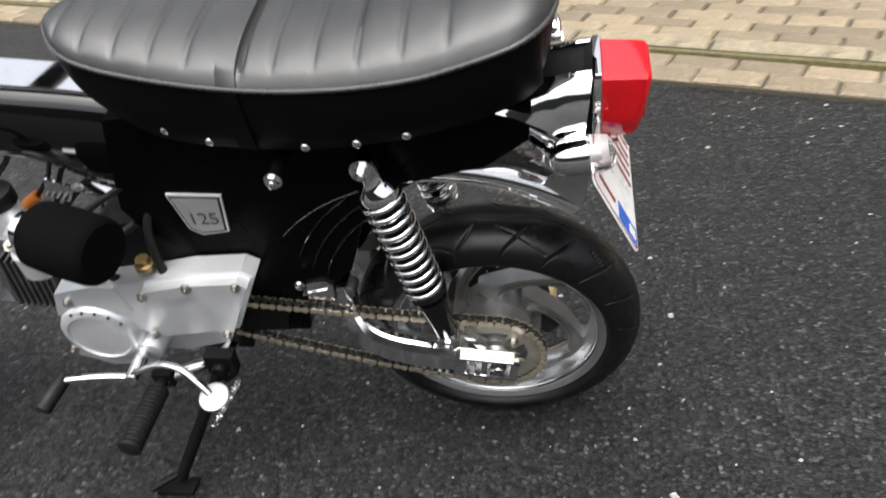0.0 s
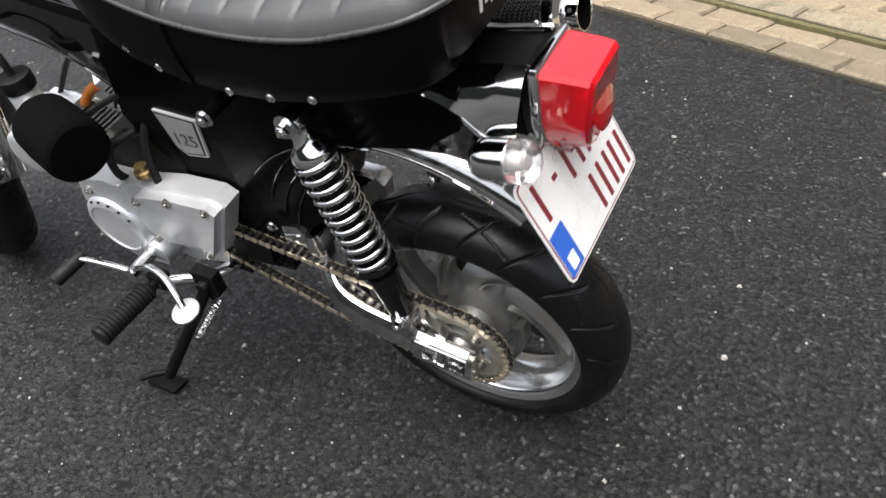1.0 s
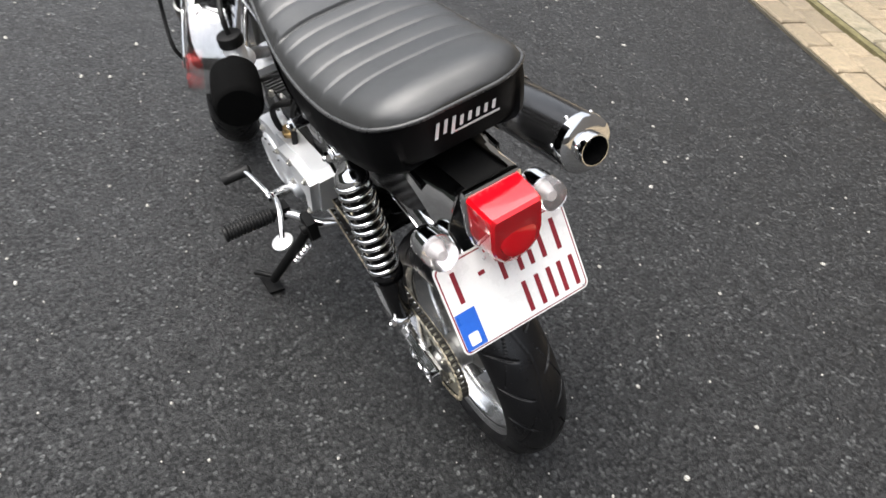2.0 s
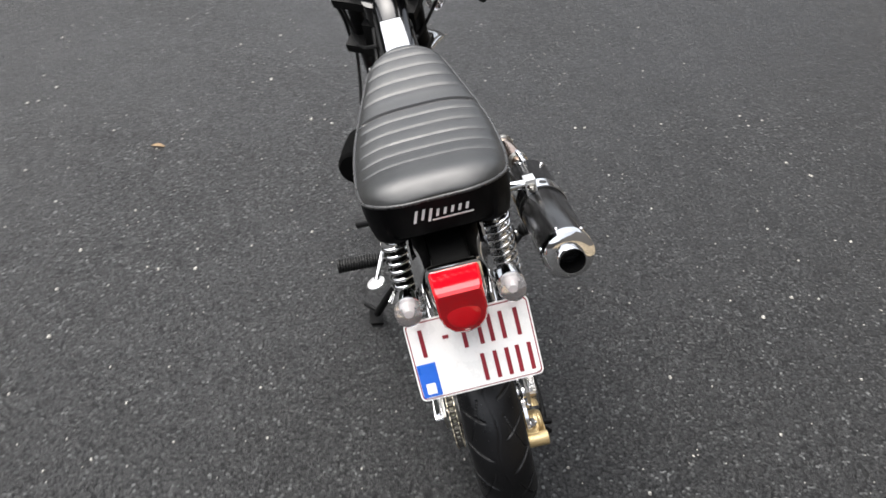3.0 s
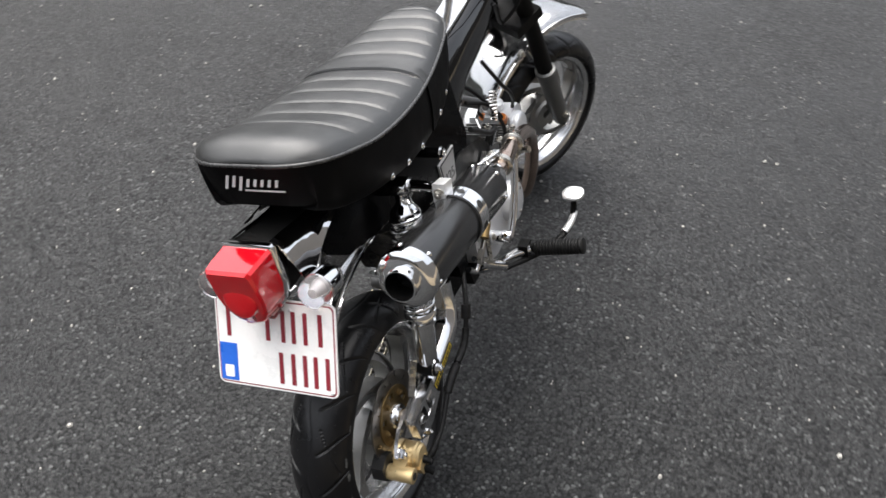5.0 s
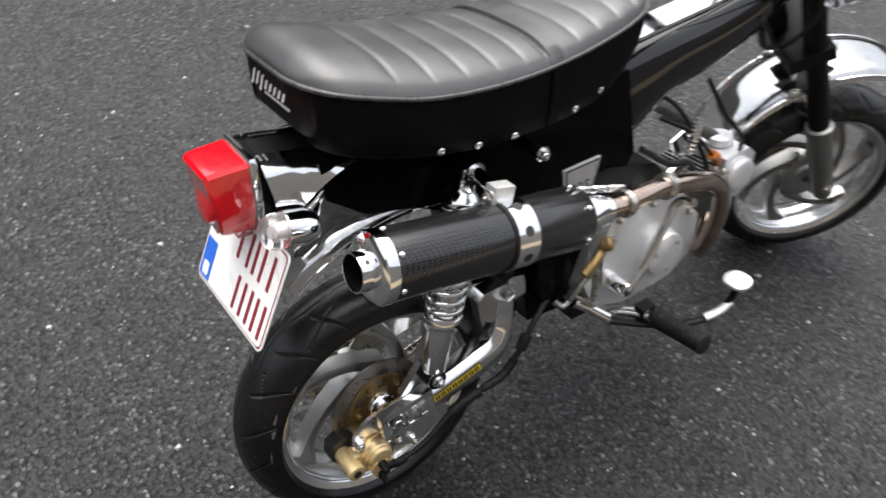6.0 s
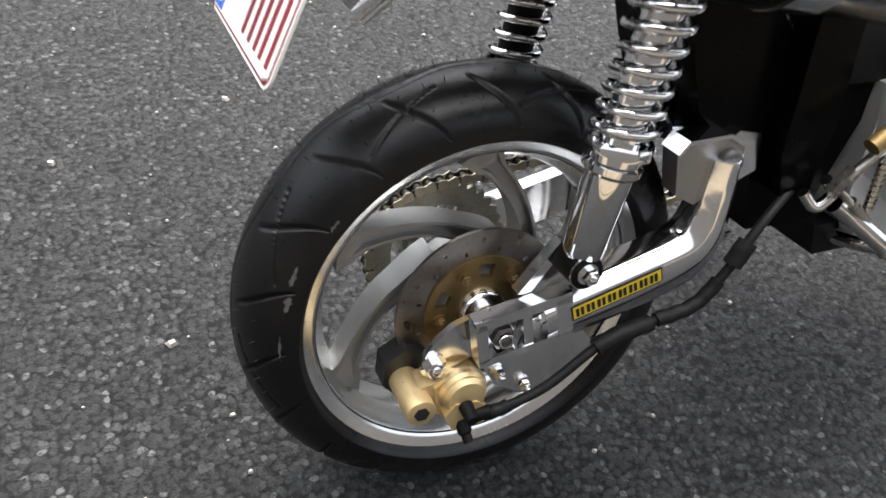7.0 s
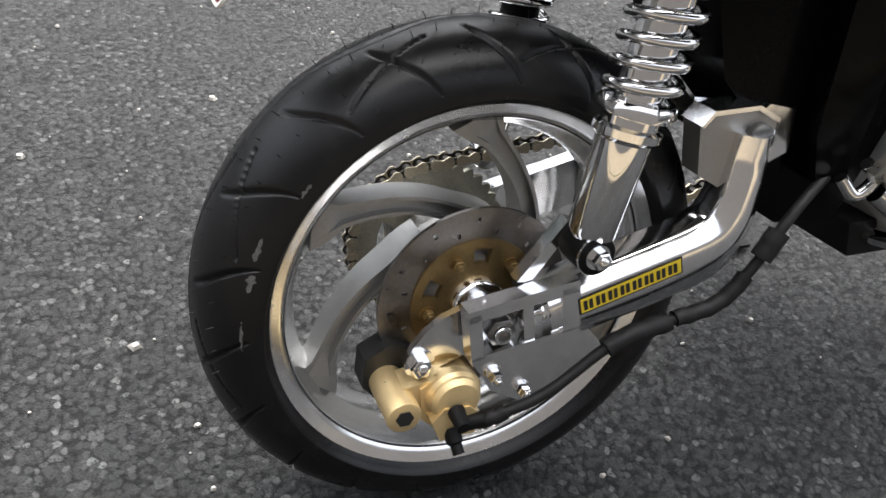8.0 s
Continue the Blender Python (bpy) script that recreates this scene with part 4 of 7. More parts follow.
def damper(side):
    """Shock absorber: eyes, chrome spring, inner sleeve and lower cover."""
    top, low = (V(0.139, 0.100, 0.400), V(0.075, 0.102, 0.060)) if side > 0 else (V(0.139, -0.097, 0.400), V(0.074, -0.095, 0.064))
    d = (low - top).normalized()
    h = (low - top).length
    g = group("shock_absorber", bike, "chrome coil-spring shock absorber")
    at = lambda s: top + d * s
    eye = bmesh.new()
    rod(eye, top + Vector((0, 0.014, 0)), top - Vector((0, 0.014, 0)), 0.017, None, 24, 0.003)
    lathe(eye, at(0.010), d, [(0, 0.013), (0.016, 0.013), (0.022, 0.017), (0.030, 0.024), (0.036, 0.026), (0.042, 0.026)], 28)
    part("top_eye", eye, CHROME, g, "", 35)
    sp = bmesh.new()
    x, y, _ = basis(d)
    turns, s0, s1 = 11, 0.050, 0.232
    pts = []
    for k in range(turns * 20 + 1):
        a = 2 * math.pi * k / 20
        t = k / (turns * 20)
        pts.append(at(s0 + (s1 - s0) * t) + (x * math.cos(a) + y * math.sin(a)) * 0.0255)
    tube(sp, pts, 0.0042, 8)
    part("spring", sp, CHROME, g, "chrome coil spring", 60)
    sl = bmesh.new()
    lathe(sl, at(0.045), d, [(0, 0.0165), (0.10, 0.0165), (0.10, 0.0175), (0.195, 0.0175)], 24)
    part("sleeve", sl, CHROME if side > 0 else PLASTIC, g)
    lowc = bmesh.new()
    lathe(lowc, at(0.228), d, [(0, 0.026), (0.004, 0.0285), (0.010, 0.0285), (0.012, 0.0215), (0.018, 0.0215), (0.020, 0.026), (0.026, 0.0255), (0.030, 0.0212), (h - 0.228 - 0.014, 0.0185), (h - 0.228 - 0.004, 0.012)], 32)
    part("lower_cover", lowc, CHROME if side > 0 else PAINT, g, "tall chrome lower cover" if side > 0 else "black lower tube", 35)
    le = bmesh.new()
    rod(le, low + Vector((0, 0.017, 0)), low - Vector((0, 0.017, 0)), 0.0165, None, 24, 0.003)
    part("lower_eye", le, CHROME if side < 0 else PLASTIC, g)
    for c, r in ((top, 0.0095), (low, 0.0085)):
        b = bmesh.new()
        lathe(b, c + Vector((0, -side * 0.013, 0)), (0, -side, 0), [(0, 0.0165), (0.0025, 0.0165)], 24)
        bolt(b, c + Vector((0, -side * 0.0155, 0)), (0, -side, 0), r * 0.9, 0.010)
        part("mount_nut", b, CHROME, g)
    peg = bmesh.new()
    rod(peg, top, V(top.x, side * 0.06, top.z), 0.008, None, 12)
    part("mount_stud", peg, STEEL, g)
    return g


damper(-1)
damper(1)

# caliper under the disc on the right
cal = group("brake_caliper", bike, "gold two-piston brake caliper")
cal.location = V(0.007, -0.012, -0.005)
bm = bmesh.new()
slab(bm, [(-0.056, -0.054), (-0.044, -0.046), (-0.014, -0.046), (-0.004, -0.056), (-0.004, -0.082), (-0.012, -0.094), (-0.040, -0.097), (-0.054, -0.084)], 0.040, 0.102)
part("caliper_body", bm, GOLD, cal, "", 35, 0.006, 3)
bm = bmesh.new()
lathe(bm, V(-0.028, 0.096, -0.064), (0, -1, 0), [(0, 0.024), (0.008, 0.024), (0.011, 0.0215), (0.014, 0.0215), (0.018, 0.018), (0.019, 0.010), (0.019, 0.0005)], 36)
part("caliper_piston", bm, GOLD, cal, "", 35)
bm = bmesh.new()
slab(bm, [(-0.050, -0.078), (-0.040, -0.066), (-0.018, -0.068), (-0.006, -0.080), (-0.012, -0.096), (-0.042, -0.098)], 0.102, 0.116)
part("caliper_rib", bm, GOLD, cal, "", 35, 0.004, 2)
bm = bmesh.new()
rod(bm, V(-0.074, 0.056, -0.064), V(-0.074, 0.117, -0.066), 0.0145, None, 28, 0.002)
slab(bm, [(-0.074, -0.052), (-0.046, -0.048), (-0.044, -0.078), (-0.074, -0.079)], 0.074, 0.100)
part("slide_boss", bm, GOLD, cal, "", 35)
bm = bmesh.new()
lathe(bm, V(-0.074, 0.1175, -0.066), (0, -1, 0), [(-0.004, 0.0075), (0.0006, 0.0075), (0.0006, 0.004)], 6)
part("slide_bolt", bm, INK, cal)
bm = bmesh.new()
rod(bm, V(-0.030, 0.115, -0.070), V(-0.030, 0.133, -0.074), 0.0075, 0.006, 12)
rod(bm, V(-0.020, 0.116, -0.084), V(-0.006, 0.120, -0.080), 0.007, None, 12)
lathe(bm, V(-0.032, 0.112, -0.090), (0.1, -0.6, -0.6), [(0, 0.007), (0.012, 0.007), (0.014, 0.005), (0.022, 0.005)], 12)
part("bleed_nipple", bm, PLASTIC, cal)
bm = bmesh.new()
slab(bm, [(-0.092, -0.042), (-0.070, -0.030), (-0.050, -0.040), (-0.054, -0.080), (-0.076, -0.090), (-0.094, -0.068)], 0.044, 0.068)
part("brake_pad", bm, INK, cal, "", 35, 0.003, 2)
bm = bmesh.new()
slab(bm, [(-0.065, -0.039), (-0.059, -0.024), (-0.049, -0.011), (-0.034, 0.001), (-0.015, 0.008), (0.007, 0.010), (0.032, 0.013), (0.092, -0.023), (0.130, -0.064), (0.079, -0.093), (0.044, -0.099), (0.014, -0.081),
          (0.003, -0.062), (-0.014, -0.038), (-0.036, -0.046), (-0.046, -0.056), (-0.059, -0.051)], 0.080, 0.087)
part("caliper_bracket", bm, POLISHED, cal, "polished alloy caliper bracket", 35, 0.001, 1)
for f, u, r in ((-0.053, -0.038, 0.0095), (0.015, -0.064, 0.0065), (0.045, -0.086, 0.006)):
    b = bmesh.new()
    bolt(b, V(f, 0.087, u), (0, -1, 0), r, 0.010)
    part("bracket_bolt", b, CHROME, cal)

hose = bmesh.new()
HOSE = spline([V(-0.010, 0.104, -0.092), V(0.014, 0.110, -0.082), V(0.056, 0.112, -0.066), V(0.113, 0.108, -0.033), V(0.165, 0.107, -0.021), V(0.214, 0.107, -0.011), V(0.244, 0.106, 0.020), V(0.264, 0.104, 0.050), V(0.290, 0.096, 0.072), V(0.330, 0.080, 0.090)], 8)
tube(hose, HOSE, 0.0050, 12)
hs = part("brake_hose", hose, GRIP, bike, "black rubber brake hose")
for i0, i1, r in ((23, 33, 0.0088), (33, 47, 0.0074), (50, 57, 0.0098), (2, 10, 0.0068)):
    b = bmesh.new()
    tube(b, [p + Vector((0, 0, 0.0010 * math.sin(2.1 * k))) for k, p in enumerate(HOSE[i0:i1])], r, 12)
    part("hose_sleeve", b, GRIP, hs)

# ---- chrome rear mudguard ----
def mudguard(name, to, c, rad, a0, a1, half, label, drop=0.035):
    bm = bmesh.new()
    prof = []
    for k in range(17):
        s = -1 + k / 8
        prof.append((half * math.copysign(min(1.0, abs(s) ** 0.75), s), rad - drop * abs(s) ** 3.4))
    prof = [(-half * 1.02, rad - drop - 0.006)] + prof + [(half * 1.02, rad - drop - 0.006)]
    n = 48
    rows = []
    for i in range(n + 1):
        a = a0 + (a1 - a0) * i / n
        rows.append([bm.verts.new(to(c[0] + q * math.cos(a), o, c[1] + q * math.sin(a))) for o, q in prof])
    for a, b in zip(rows, rows[1:]):
        for k in range(len(prof) - 1):
            bm.faces.new((a[k], a[k + 1], b[k + 1], b[k]))
    bmesh.ops.solidify(bm, geom=bm.faces[:], thickness=0.0018)
    return part(name, bm, CHROME, bike, label, 35)


guard = mudguard("rear_mudguard", V, (0.076, 0.050), 0.314, radians(42), radians(130), 0.058, "chrome rear mudguard over the tyre", 0.020)
for side in (-1, 1):
    b = bmesh.new()
    tube(b, [V(0.076 + 0.288 * math.cos(radians(a)), side * 0.0595, 0.050 + 0.288 * math.sin(radians(a))) for a in range(42, 131, 4)], 0.0028, 8)
    part("rolled_edge", b, CHROME, guard)


# ---- pressed frame ----
frame_part = group("frame", bike, "glossy black pressed-steel frame")


def frame_bm():
    """Pressed box under the seat, with the wheel arch cut into it."""
    bm = bmesh.new()
    top = [(-0.060, 0.452), (0.05, 0.456), (0.40, 0.456), (0.470, 0.450)]
    low = [(0.508, 0.300), (0.490, 0.262), (0.440, 0.210), (0.405, 0.120), (0.372, 0.030), (0.300, 0.034), (0.286, 0.100), (0.242, 0.138), (0.206, 0.172), (0.192, 0.210), (0.176, 0.262), (0.140, 0.312), (0.080, 0.342), (0.0, 0.360), (-0.055, 0.400)]
    slab(bm, top + low, -0.062, 0.062)
    return bm


def spine_bm():
    """The rounded main tube up to the steering head."""
    bm = bmesh.new()
    rows = []
    tops = [(0.34, 0.445), (0.44, 0.458), (0.52, 0.472), (0.60, 0.483), (0.70, 0.496), (0.80, 0.520), (0.87, 0.555)]
    lows = [(0.34, 0.280), (0.44, 0.275), (0.52, 0.302), (0.60, 0.354), (0.70, 0.378), (0.80, 0.412), (0.87, 0.452)]
    n = 28
    for i in range(33):
        f = 0.34 + 0.53 * i / 32
        t, l = smooth(tops, f), smooth(lows, f)
        c, h, w = (t + l) / 2, (t - l) / 2, 0.058 - 0.012 * (f - 0.34) / 0.53
        row = []
        for k in range(n):
            a = 2 * math.pi * k / n
            x, z = math.cos(a), math.sin(a)
            row.append(bm.verts.new(V(f, w * math.copysign(abs(x) ** 0.72, x), c + h * math.copysign(abs(z) ** 0.80, z))))
        rows.append(row)
    for p, q in zip(rows, rows[1:]):
        bridge(bm, p, q)
    bm.faces.new(rows[0])
    bm.faces.new(rows[-1])
    return bm


part("frame_box", frame_bm(), LOW_SPEC_BLACK, frame_part, "", 50, 0.022, 4)
part("spine", spine_bm(), PAINT, frame_part, "glossy black rounded main tube", 60)
b = bmesh.new()
slab(b, [(0.292, 0.265), (0.345, 0.265), (0.350, 0.150), (0.340, 0.080), (0.306, 0.084), (0.292, 0.130)], -0.058, 0.088)
part("pivot_plate", b, LOW_SPEC_BLACK, frame_part, "", 45, 0.014, 4)
b = bmesh.new()
slab(b, [(0.318, 0.100), (0.395, 0.092), (0.405, 0.040), (0.330, 0.046)], -0.072, -0.050)
part("chain_guide", b, PLASTIC, frame_part, "", 40, 0.005, 2)
for side in (-1, 1):
    if side < 0:
        b = bmesh.new()
        bolt(b, V(0.285, side * 0.076, 0.155), (0, -side, 0), 0.006, 0.006)
        part("pivot_bolt", b, CHROME, frame_part)
    # pressed ribs behind the wheel arch
    for k in range(3 if side < 0 else 0):
        b = bmesh.new()
        rr = 0.235 + 0.022 * k
        tube(b, [V(0.02 + rr * math.cos(radians(a)), side * 0.0625, 0.09 + rr * math.sin(radians(a))) for a in range(16 + 4 * k, 58, 6)], 0.0028, 8, 0.7)
        part("pressed_rib", b, PAINT, frame_part)
    b = bmesh.new()
    bolt(b, V(0.244, side * 0.128, 0.404), (0, -side, 0), 0.0085, 0.008)
    part("frame_bolt", b, CHROME, frame_part)
    b = bmesh.new()
    rod(b, V(0.244, side * 0.05, 0.404), V(0.244, side * 0.129, 0.404), 0.009, None, 16)
    part("bolt_boss", b, PAINT, frame_part)
    b = bmesh.new()
    rod(b, V(0.142, side * 0.05, 0.398), V(0.142, side * 0.108, 0.398), 0.018, 0.014, 20)
    part("damper_boss", b, PAINT, frame_part)
strip = bmesh.new()
sweep = [(0.440, 0.4560), (0.52, 0.4705), (0.60, 0.4815), (0.70, 0.4945), (0.79, 0.5155)]
a_ = [strip.verts.new(V(f, -0.030, u)) for f, u in sweep] + [strip.verts.new(V(f, -0.030, u + 0.006)) for f, u in sweep[::-1]]
b_ = [strip.verts.new(V(f, 0.026, u)) for f, u in sweep] + [strip.verts.new(V(f, 0.026, u + 0.006)) for f, u in sweep[::-1]]
bridge(strip, a_, b_)
strip.faces.new(a_)
strip.faces.new(b_)
part("top_trim", strip, CHROME, frame_part, "bright chrome trim strip", 35, 0.002, 2)


def text_mesh(body, size, depth, m, name, mat, parent):
    """A word in the built-in font, as a mesh."""
    cu = bpy.data.curves.new(name, "FONT")
    cu.body, cu.size, cu.extrude, cu.align_x, cu.align_y = body, size, depth, "CENTER", "CENTER"
    tmp = new(name + "_curve", cu)
    bpy.context.view_layer.update()
    me = bpy.data.meshes.new_from_object(tmp.evaluated_get(bpy.context.evaluated_depsgraph_get()))
    bpy.data.objects.remove(tmp)
    bpy.data.curves.remove(cu)
    me.name = name
    me.materials.clear()
    me.materials.append(mat)
    ob = new(name, me)
    ob.parent = parent
    ob.matrix_local = m
    return ob


def badge(side):
    shape = [(0.426, 0.317), (0.349, 0.313), (0.358, 0.246), (0.398, 0.240), (0.414, 0.252)]
    g = group("badge", bike, "grey trapezoid badge with a pale rim and 125")
    cx, cu = 0.388, 0.281
    for name, k, o, mat in (("badge_rim", 1.0, 0.0660, SILVER), ("badge_gap", 0.93, 0.0668, INK), ("badge_face", 0.84, 0.0676, BADGE)):
        b = bmesh.new()
        slab(b, [(cx + (f - cx) * k, cu + (u - cu) * k) for f, u in shape], side * 0.058, side * o)
        part(name, b, mat, g, "", 40, 0.0015 if name == "badge_rim" else 0.0, 1)
    x = Vector((1, 0, 0)) if side > 0 else Vector((-1, 0, 0))
    y, z = Vector((0, 0, 1)), Vector((0, -side, 0))
    m = Matrix((x, y, z)).transposed().to_4x4()
    m.translation = V(0.386, side * 0.0679, 0.272)
    text_mesh("125", 0.030, 0.0006, m, "badge_number", DARK_ALLOY, g)
    if side < 0:
        g.location = V(0.005, 0.0, 0.011)


badge(-1)
badge(1)

# ---- seat ----
PIPE_U = [(-0.083, 0.570), (-0.05, 0.563), (0.0, 0.550), (0.06, 0.536), (0.15, 0.527), (0.28, 0.525), (0.42, 0.536), (0.520, 0.556)]
CROWN = [(-0.083, 0.020), (-0.06, 0.032), (0.0, 0.036), (0.15, 0.034), (0.26, 0.030), (0.43, 0.030), (0.52, 0.018)]
BASE_U = [(-0.083, 0.502), (-0.05, 0.484), (0.02, 0.462), (0.10, 0.445), (0.20, 0.434), (0.35, 0.432), (0.40, 0.444), (0.46, 0.485), (0.52, 0.545)]
HALF = [(-0.083, 0.080), (-0.075, 0.098), (-0.05, 0.114), (0.0, 0.125), (0.08, 0.131), (0.18, 0.129), (0.28, 0.117), (0.38, 0.099), (0.45, 0.082), (0.495, 0.060), (0.520, 0.030)]
RIBS = [0.026, 0.074, 0.121, 0.168, 0.215, 0.318, 0.363, 0.408, 0.450, 0.488]
STRAP = 0.268


def VS(f, r, u):
    """Seat places; the seat reaches a little further back than its tables."""
    return V(f - 0.007 * max(0.0, (0.22 - f) / 0.30), r * 1.03 + 0.003, u)


def seat_line(f):
    return smooth(PIPE_U, f), smooth(CROWN, f), smooth(BASE_U, f), smooth(HALF, f)


seat = group("seat", bike, "padded black vinyl bench seat with cross ribs and piping")
FS = sorted({round(-0.083 + 0.603 * k / 201, 4) for k in range(202)} | {-0.0828, -0.082, -0.0805, 0.5185, 0.5195})


def top_half(f):
    """Half width of the cushion, rounded off at both ends."""
    p, c, b, w = seat_line(f)
    w *= 0.955
    e0, e1 = (f + 0.083) / 0.05, (0.520 - f) / 0.06
    if e0 < 1:
        w *= 0.60 + 0.40 * math.sqrt(max(0, 1 - (1 - e0) ** 2))
    if e1 < 1:
        w *= 0.35 + 0.65 * math.sqrt(max(0, 1 - (1 - e1) ** 2))
    return w


def cushion_bm():
    bm = bmesh.new()
    rows = []
    for f in FS:
        p, c, b, _ = seat_line(f)
        w = top_half(f)
        e0, e1 = min(1, (f + 0.083) / 0.045), min(1, (0.520 - f) / 0.05)
        fade = math.sqrt(max(0.0, 1 - (1 - e0) ** 2)) * math.sqrt(max(0.0, 1 - (1 - e1) ** 2))
        d = min(abs(f - q) for q in RIBS)
        groove = (0.0032 * math.exp(-(d / 0.0024) ** 2) + 0.0120 * math.exp(-((f - STRAP + 0.0165) / 0.0032) ** 2) + 0.0006 * math.cos(2 * math.pi * min(d, 0.0185) / 0.037))
        row = []
        for k in range(33):
            s = -1 + k / 16
            h = max(0.0, 1 - abs(s) ** 3.0) ** 0.55
            inner = max(0.0, min(1.0, (0.90 - abs(s)) / 0.10))
            row.append(bm.verts.new(VS(f, s * w, p + c * h * (0.15 + 0.85 * fade) - groove * inner * fade)))
        rows.append(row)
    for a, b in zip(rows, rows[1:]):
        for k in range(32):
            bm.faces.new((a[k], a[k + 1], b[k + 1], b[k]))
    return bm


part("cushion", cushion_bm(), VINYL, seat, "ribbed black vinyl seat top", 80)


def seat_side_bm():
    """The wall under the piping and the flat underside."""
    bm = bmesh.new()
    loop = [(f, 1) for f in FS] + [(f, -1) for f in FS[::-1]]
    levels = []
    for t in (0.0, 0.15, 0.4, 0.7, 0.92, 1.0, 1.0):
        ring_ = []
        for f, s in loop:
            p, c, b, _ = seat_line(f)
            w = top_half(f)
            inn = len(levels) == 6
            k = (1 + 0.035 * math.sin(math.pi * t)) * (1 - 0.06 * t) * (0.93 if t == 1.0 else 1)
            ff = f + (0.010 * t if f < -0.07 else 0.0) - (0.02 * t if f > 0.49 else 0)
            ring_.append(bm.verts.new(VS(ff, s * w * k * (0.6 if inn else 1), p - 0.001 - (p - b) * t + (0.004 if inn else 0))))
        levels.append(ring_)
    for a, b in zip(levels, levels[1:]):
        bridge(bm, a, b)
    for k in range(len(FS) - 1):
        a = levels[-1]
        bm.faces.new((a[k], a[k + 1], a[-2 - k], a[-1 - k]))
    return bm


part("side_wall", seat_side_bm(), VINYL_SHADED, seat, "", 60)
loop = [VS(f, top_half(f) * 1.006, smooth(PIPE_U, f)) for f in FS] + [VS(f, -top_half(f) * 1.006, smooth(PIPE_U, f)) for f in FS[::-1]]
pb = bmesh.new()
tube(pb, loop + [loop[0]], 0.0030, 8)
part("piping", pb, PIPING, seat, "thin grey-black piping", 60)
st = bmesh.new()
rows = []
for off, lift in ((-0.013, 0.0), (-0.0115, 0.0028), (0.0115, 0.0028), (0.013, 0.0)):
    f = STRAP + off
    p, c, b, _ = seat_line(f)
    w = top_half(f)
    row = [VS(f, -w + 2 * w * k / 24, p + c * max(0.0, 1 - abs(-1 + k / 12) ** 3.0) ** 0.55 + lift) for k in range(25)]
    rows.append([st.verts.new(v) for v in row])
for a, b in zip(rows, rows[1:]):
    for k in range(len(a) - 1):
        st.faces.new((a[k], a[k + 1], b[k + 1], b[k]))
part("seat_strap", st, VINYL, seat, "narrow black strap across the seat", 50)
for side in (-1, 1):
    st = bmesh.new()
    rows = []
    for off in (-0.0115, 0.0115):
        f = STRAP + off
        p, c, b, _ = seat_line(f)
        w = top_half(f)
        col = []
        for t in (0.0, 0.15, 0.4, 0.7, 0.92):
            k = (1 + 0.035 * math.sin(math.pi * t)) * (1 - 0.06 * t)
            col.append((f, side * (w * k + 0.003), p - (p - b) * t))
        rows.append(col)
    a_ = [st.verts.new(VS(*q)) for q in rows[0]] + [st.verts.new(VS(*q)) for q in rows[1][::-1]]
    b_ = [st.verts.new(VS(q[0], q[1] - side * 0.004, q[2])) for q in rows[0]] + [st.verts.new(VS(q[0], q[1] - side * 0.004, q[2])) for q in rows[1][::-1]]
    bridge(st, a_, b_)
    n = len(a_)
    for vs in (a_, b_):
        for k in range(4):
            st.faces.new((vs[k], vs[k + 1], vs[n - 2 - k], vs[n - 1 - k]))
    # lower strap ends take the vinyl darkened for shade
    part("strap_end", st, VINYL_SHADED, seat, "", 50)
for side in (-1, 1):
    for f, u in ((0.080, 0.455), (0.137, 0.446), (0.198, 0.440), (0.318, 0.440), (0.374, 0.451)):
        b = bmesh.new()
        w = top_half(f)
        dome(b, VS(f, side * (w * 0.945), u + 0.003), (0, -side, -0.1), 0.0062)
        part("seat_stud", b, CHROME, seat, "chrome dome stud")


def logo(parent, c, x, y, w, h, heights):
    """Maker's mark, drawn as slanted plain bars."""
    z = x.cross(y)
    n = len(heights)
    for k, (lo, hi) in enumerate(heights):
        b = bmesh.new()
        a0 = -w / 2 + w * k / n
        a1 = a0 + w / n * 0.38
        q = [c + x * (a + sl * h * 0.35) + y * (sl * h) for a, sl in ((a0, lo), (a1, lo), (a1, hi), (a0, hi))]
        va = [b.verts.new(p) for p in q]
        vb = [b.verts.new(p + z * 0.0012) for p in q]
        bridge(b, va, vb)
        b.faces.new(va)
        b.faces.new(vb)
        part("logo_bar", b, SILVER, parent)


logo(seat, V(-0.0885, 0.008, 0.542), Vector((0, -1, 0)), Vector((0.12, 0, 1)).normalized(), 0.094, 0.019,
     [(-0.5, 0.55), (-0.35, 0.55), (-0.6, 0.5), (-0.3, 0.32), (-0.25, 0.3), (-0.25, 0.3), (-0.25, 0.3), (-0.25, 0.3)])
b = bmesh.new()
box(b, V(-0.087, 0.021, 0.529), (0.0012, 0.066, 0.0022))
part("logo_bar", b, SILVER, seat)

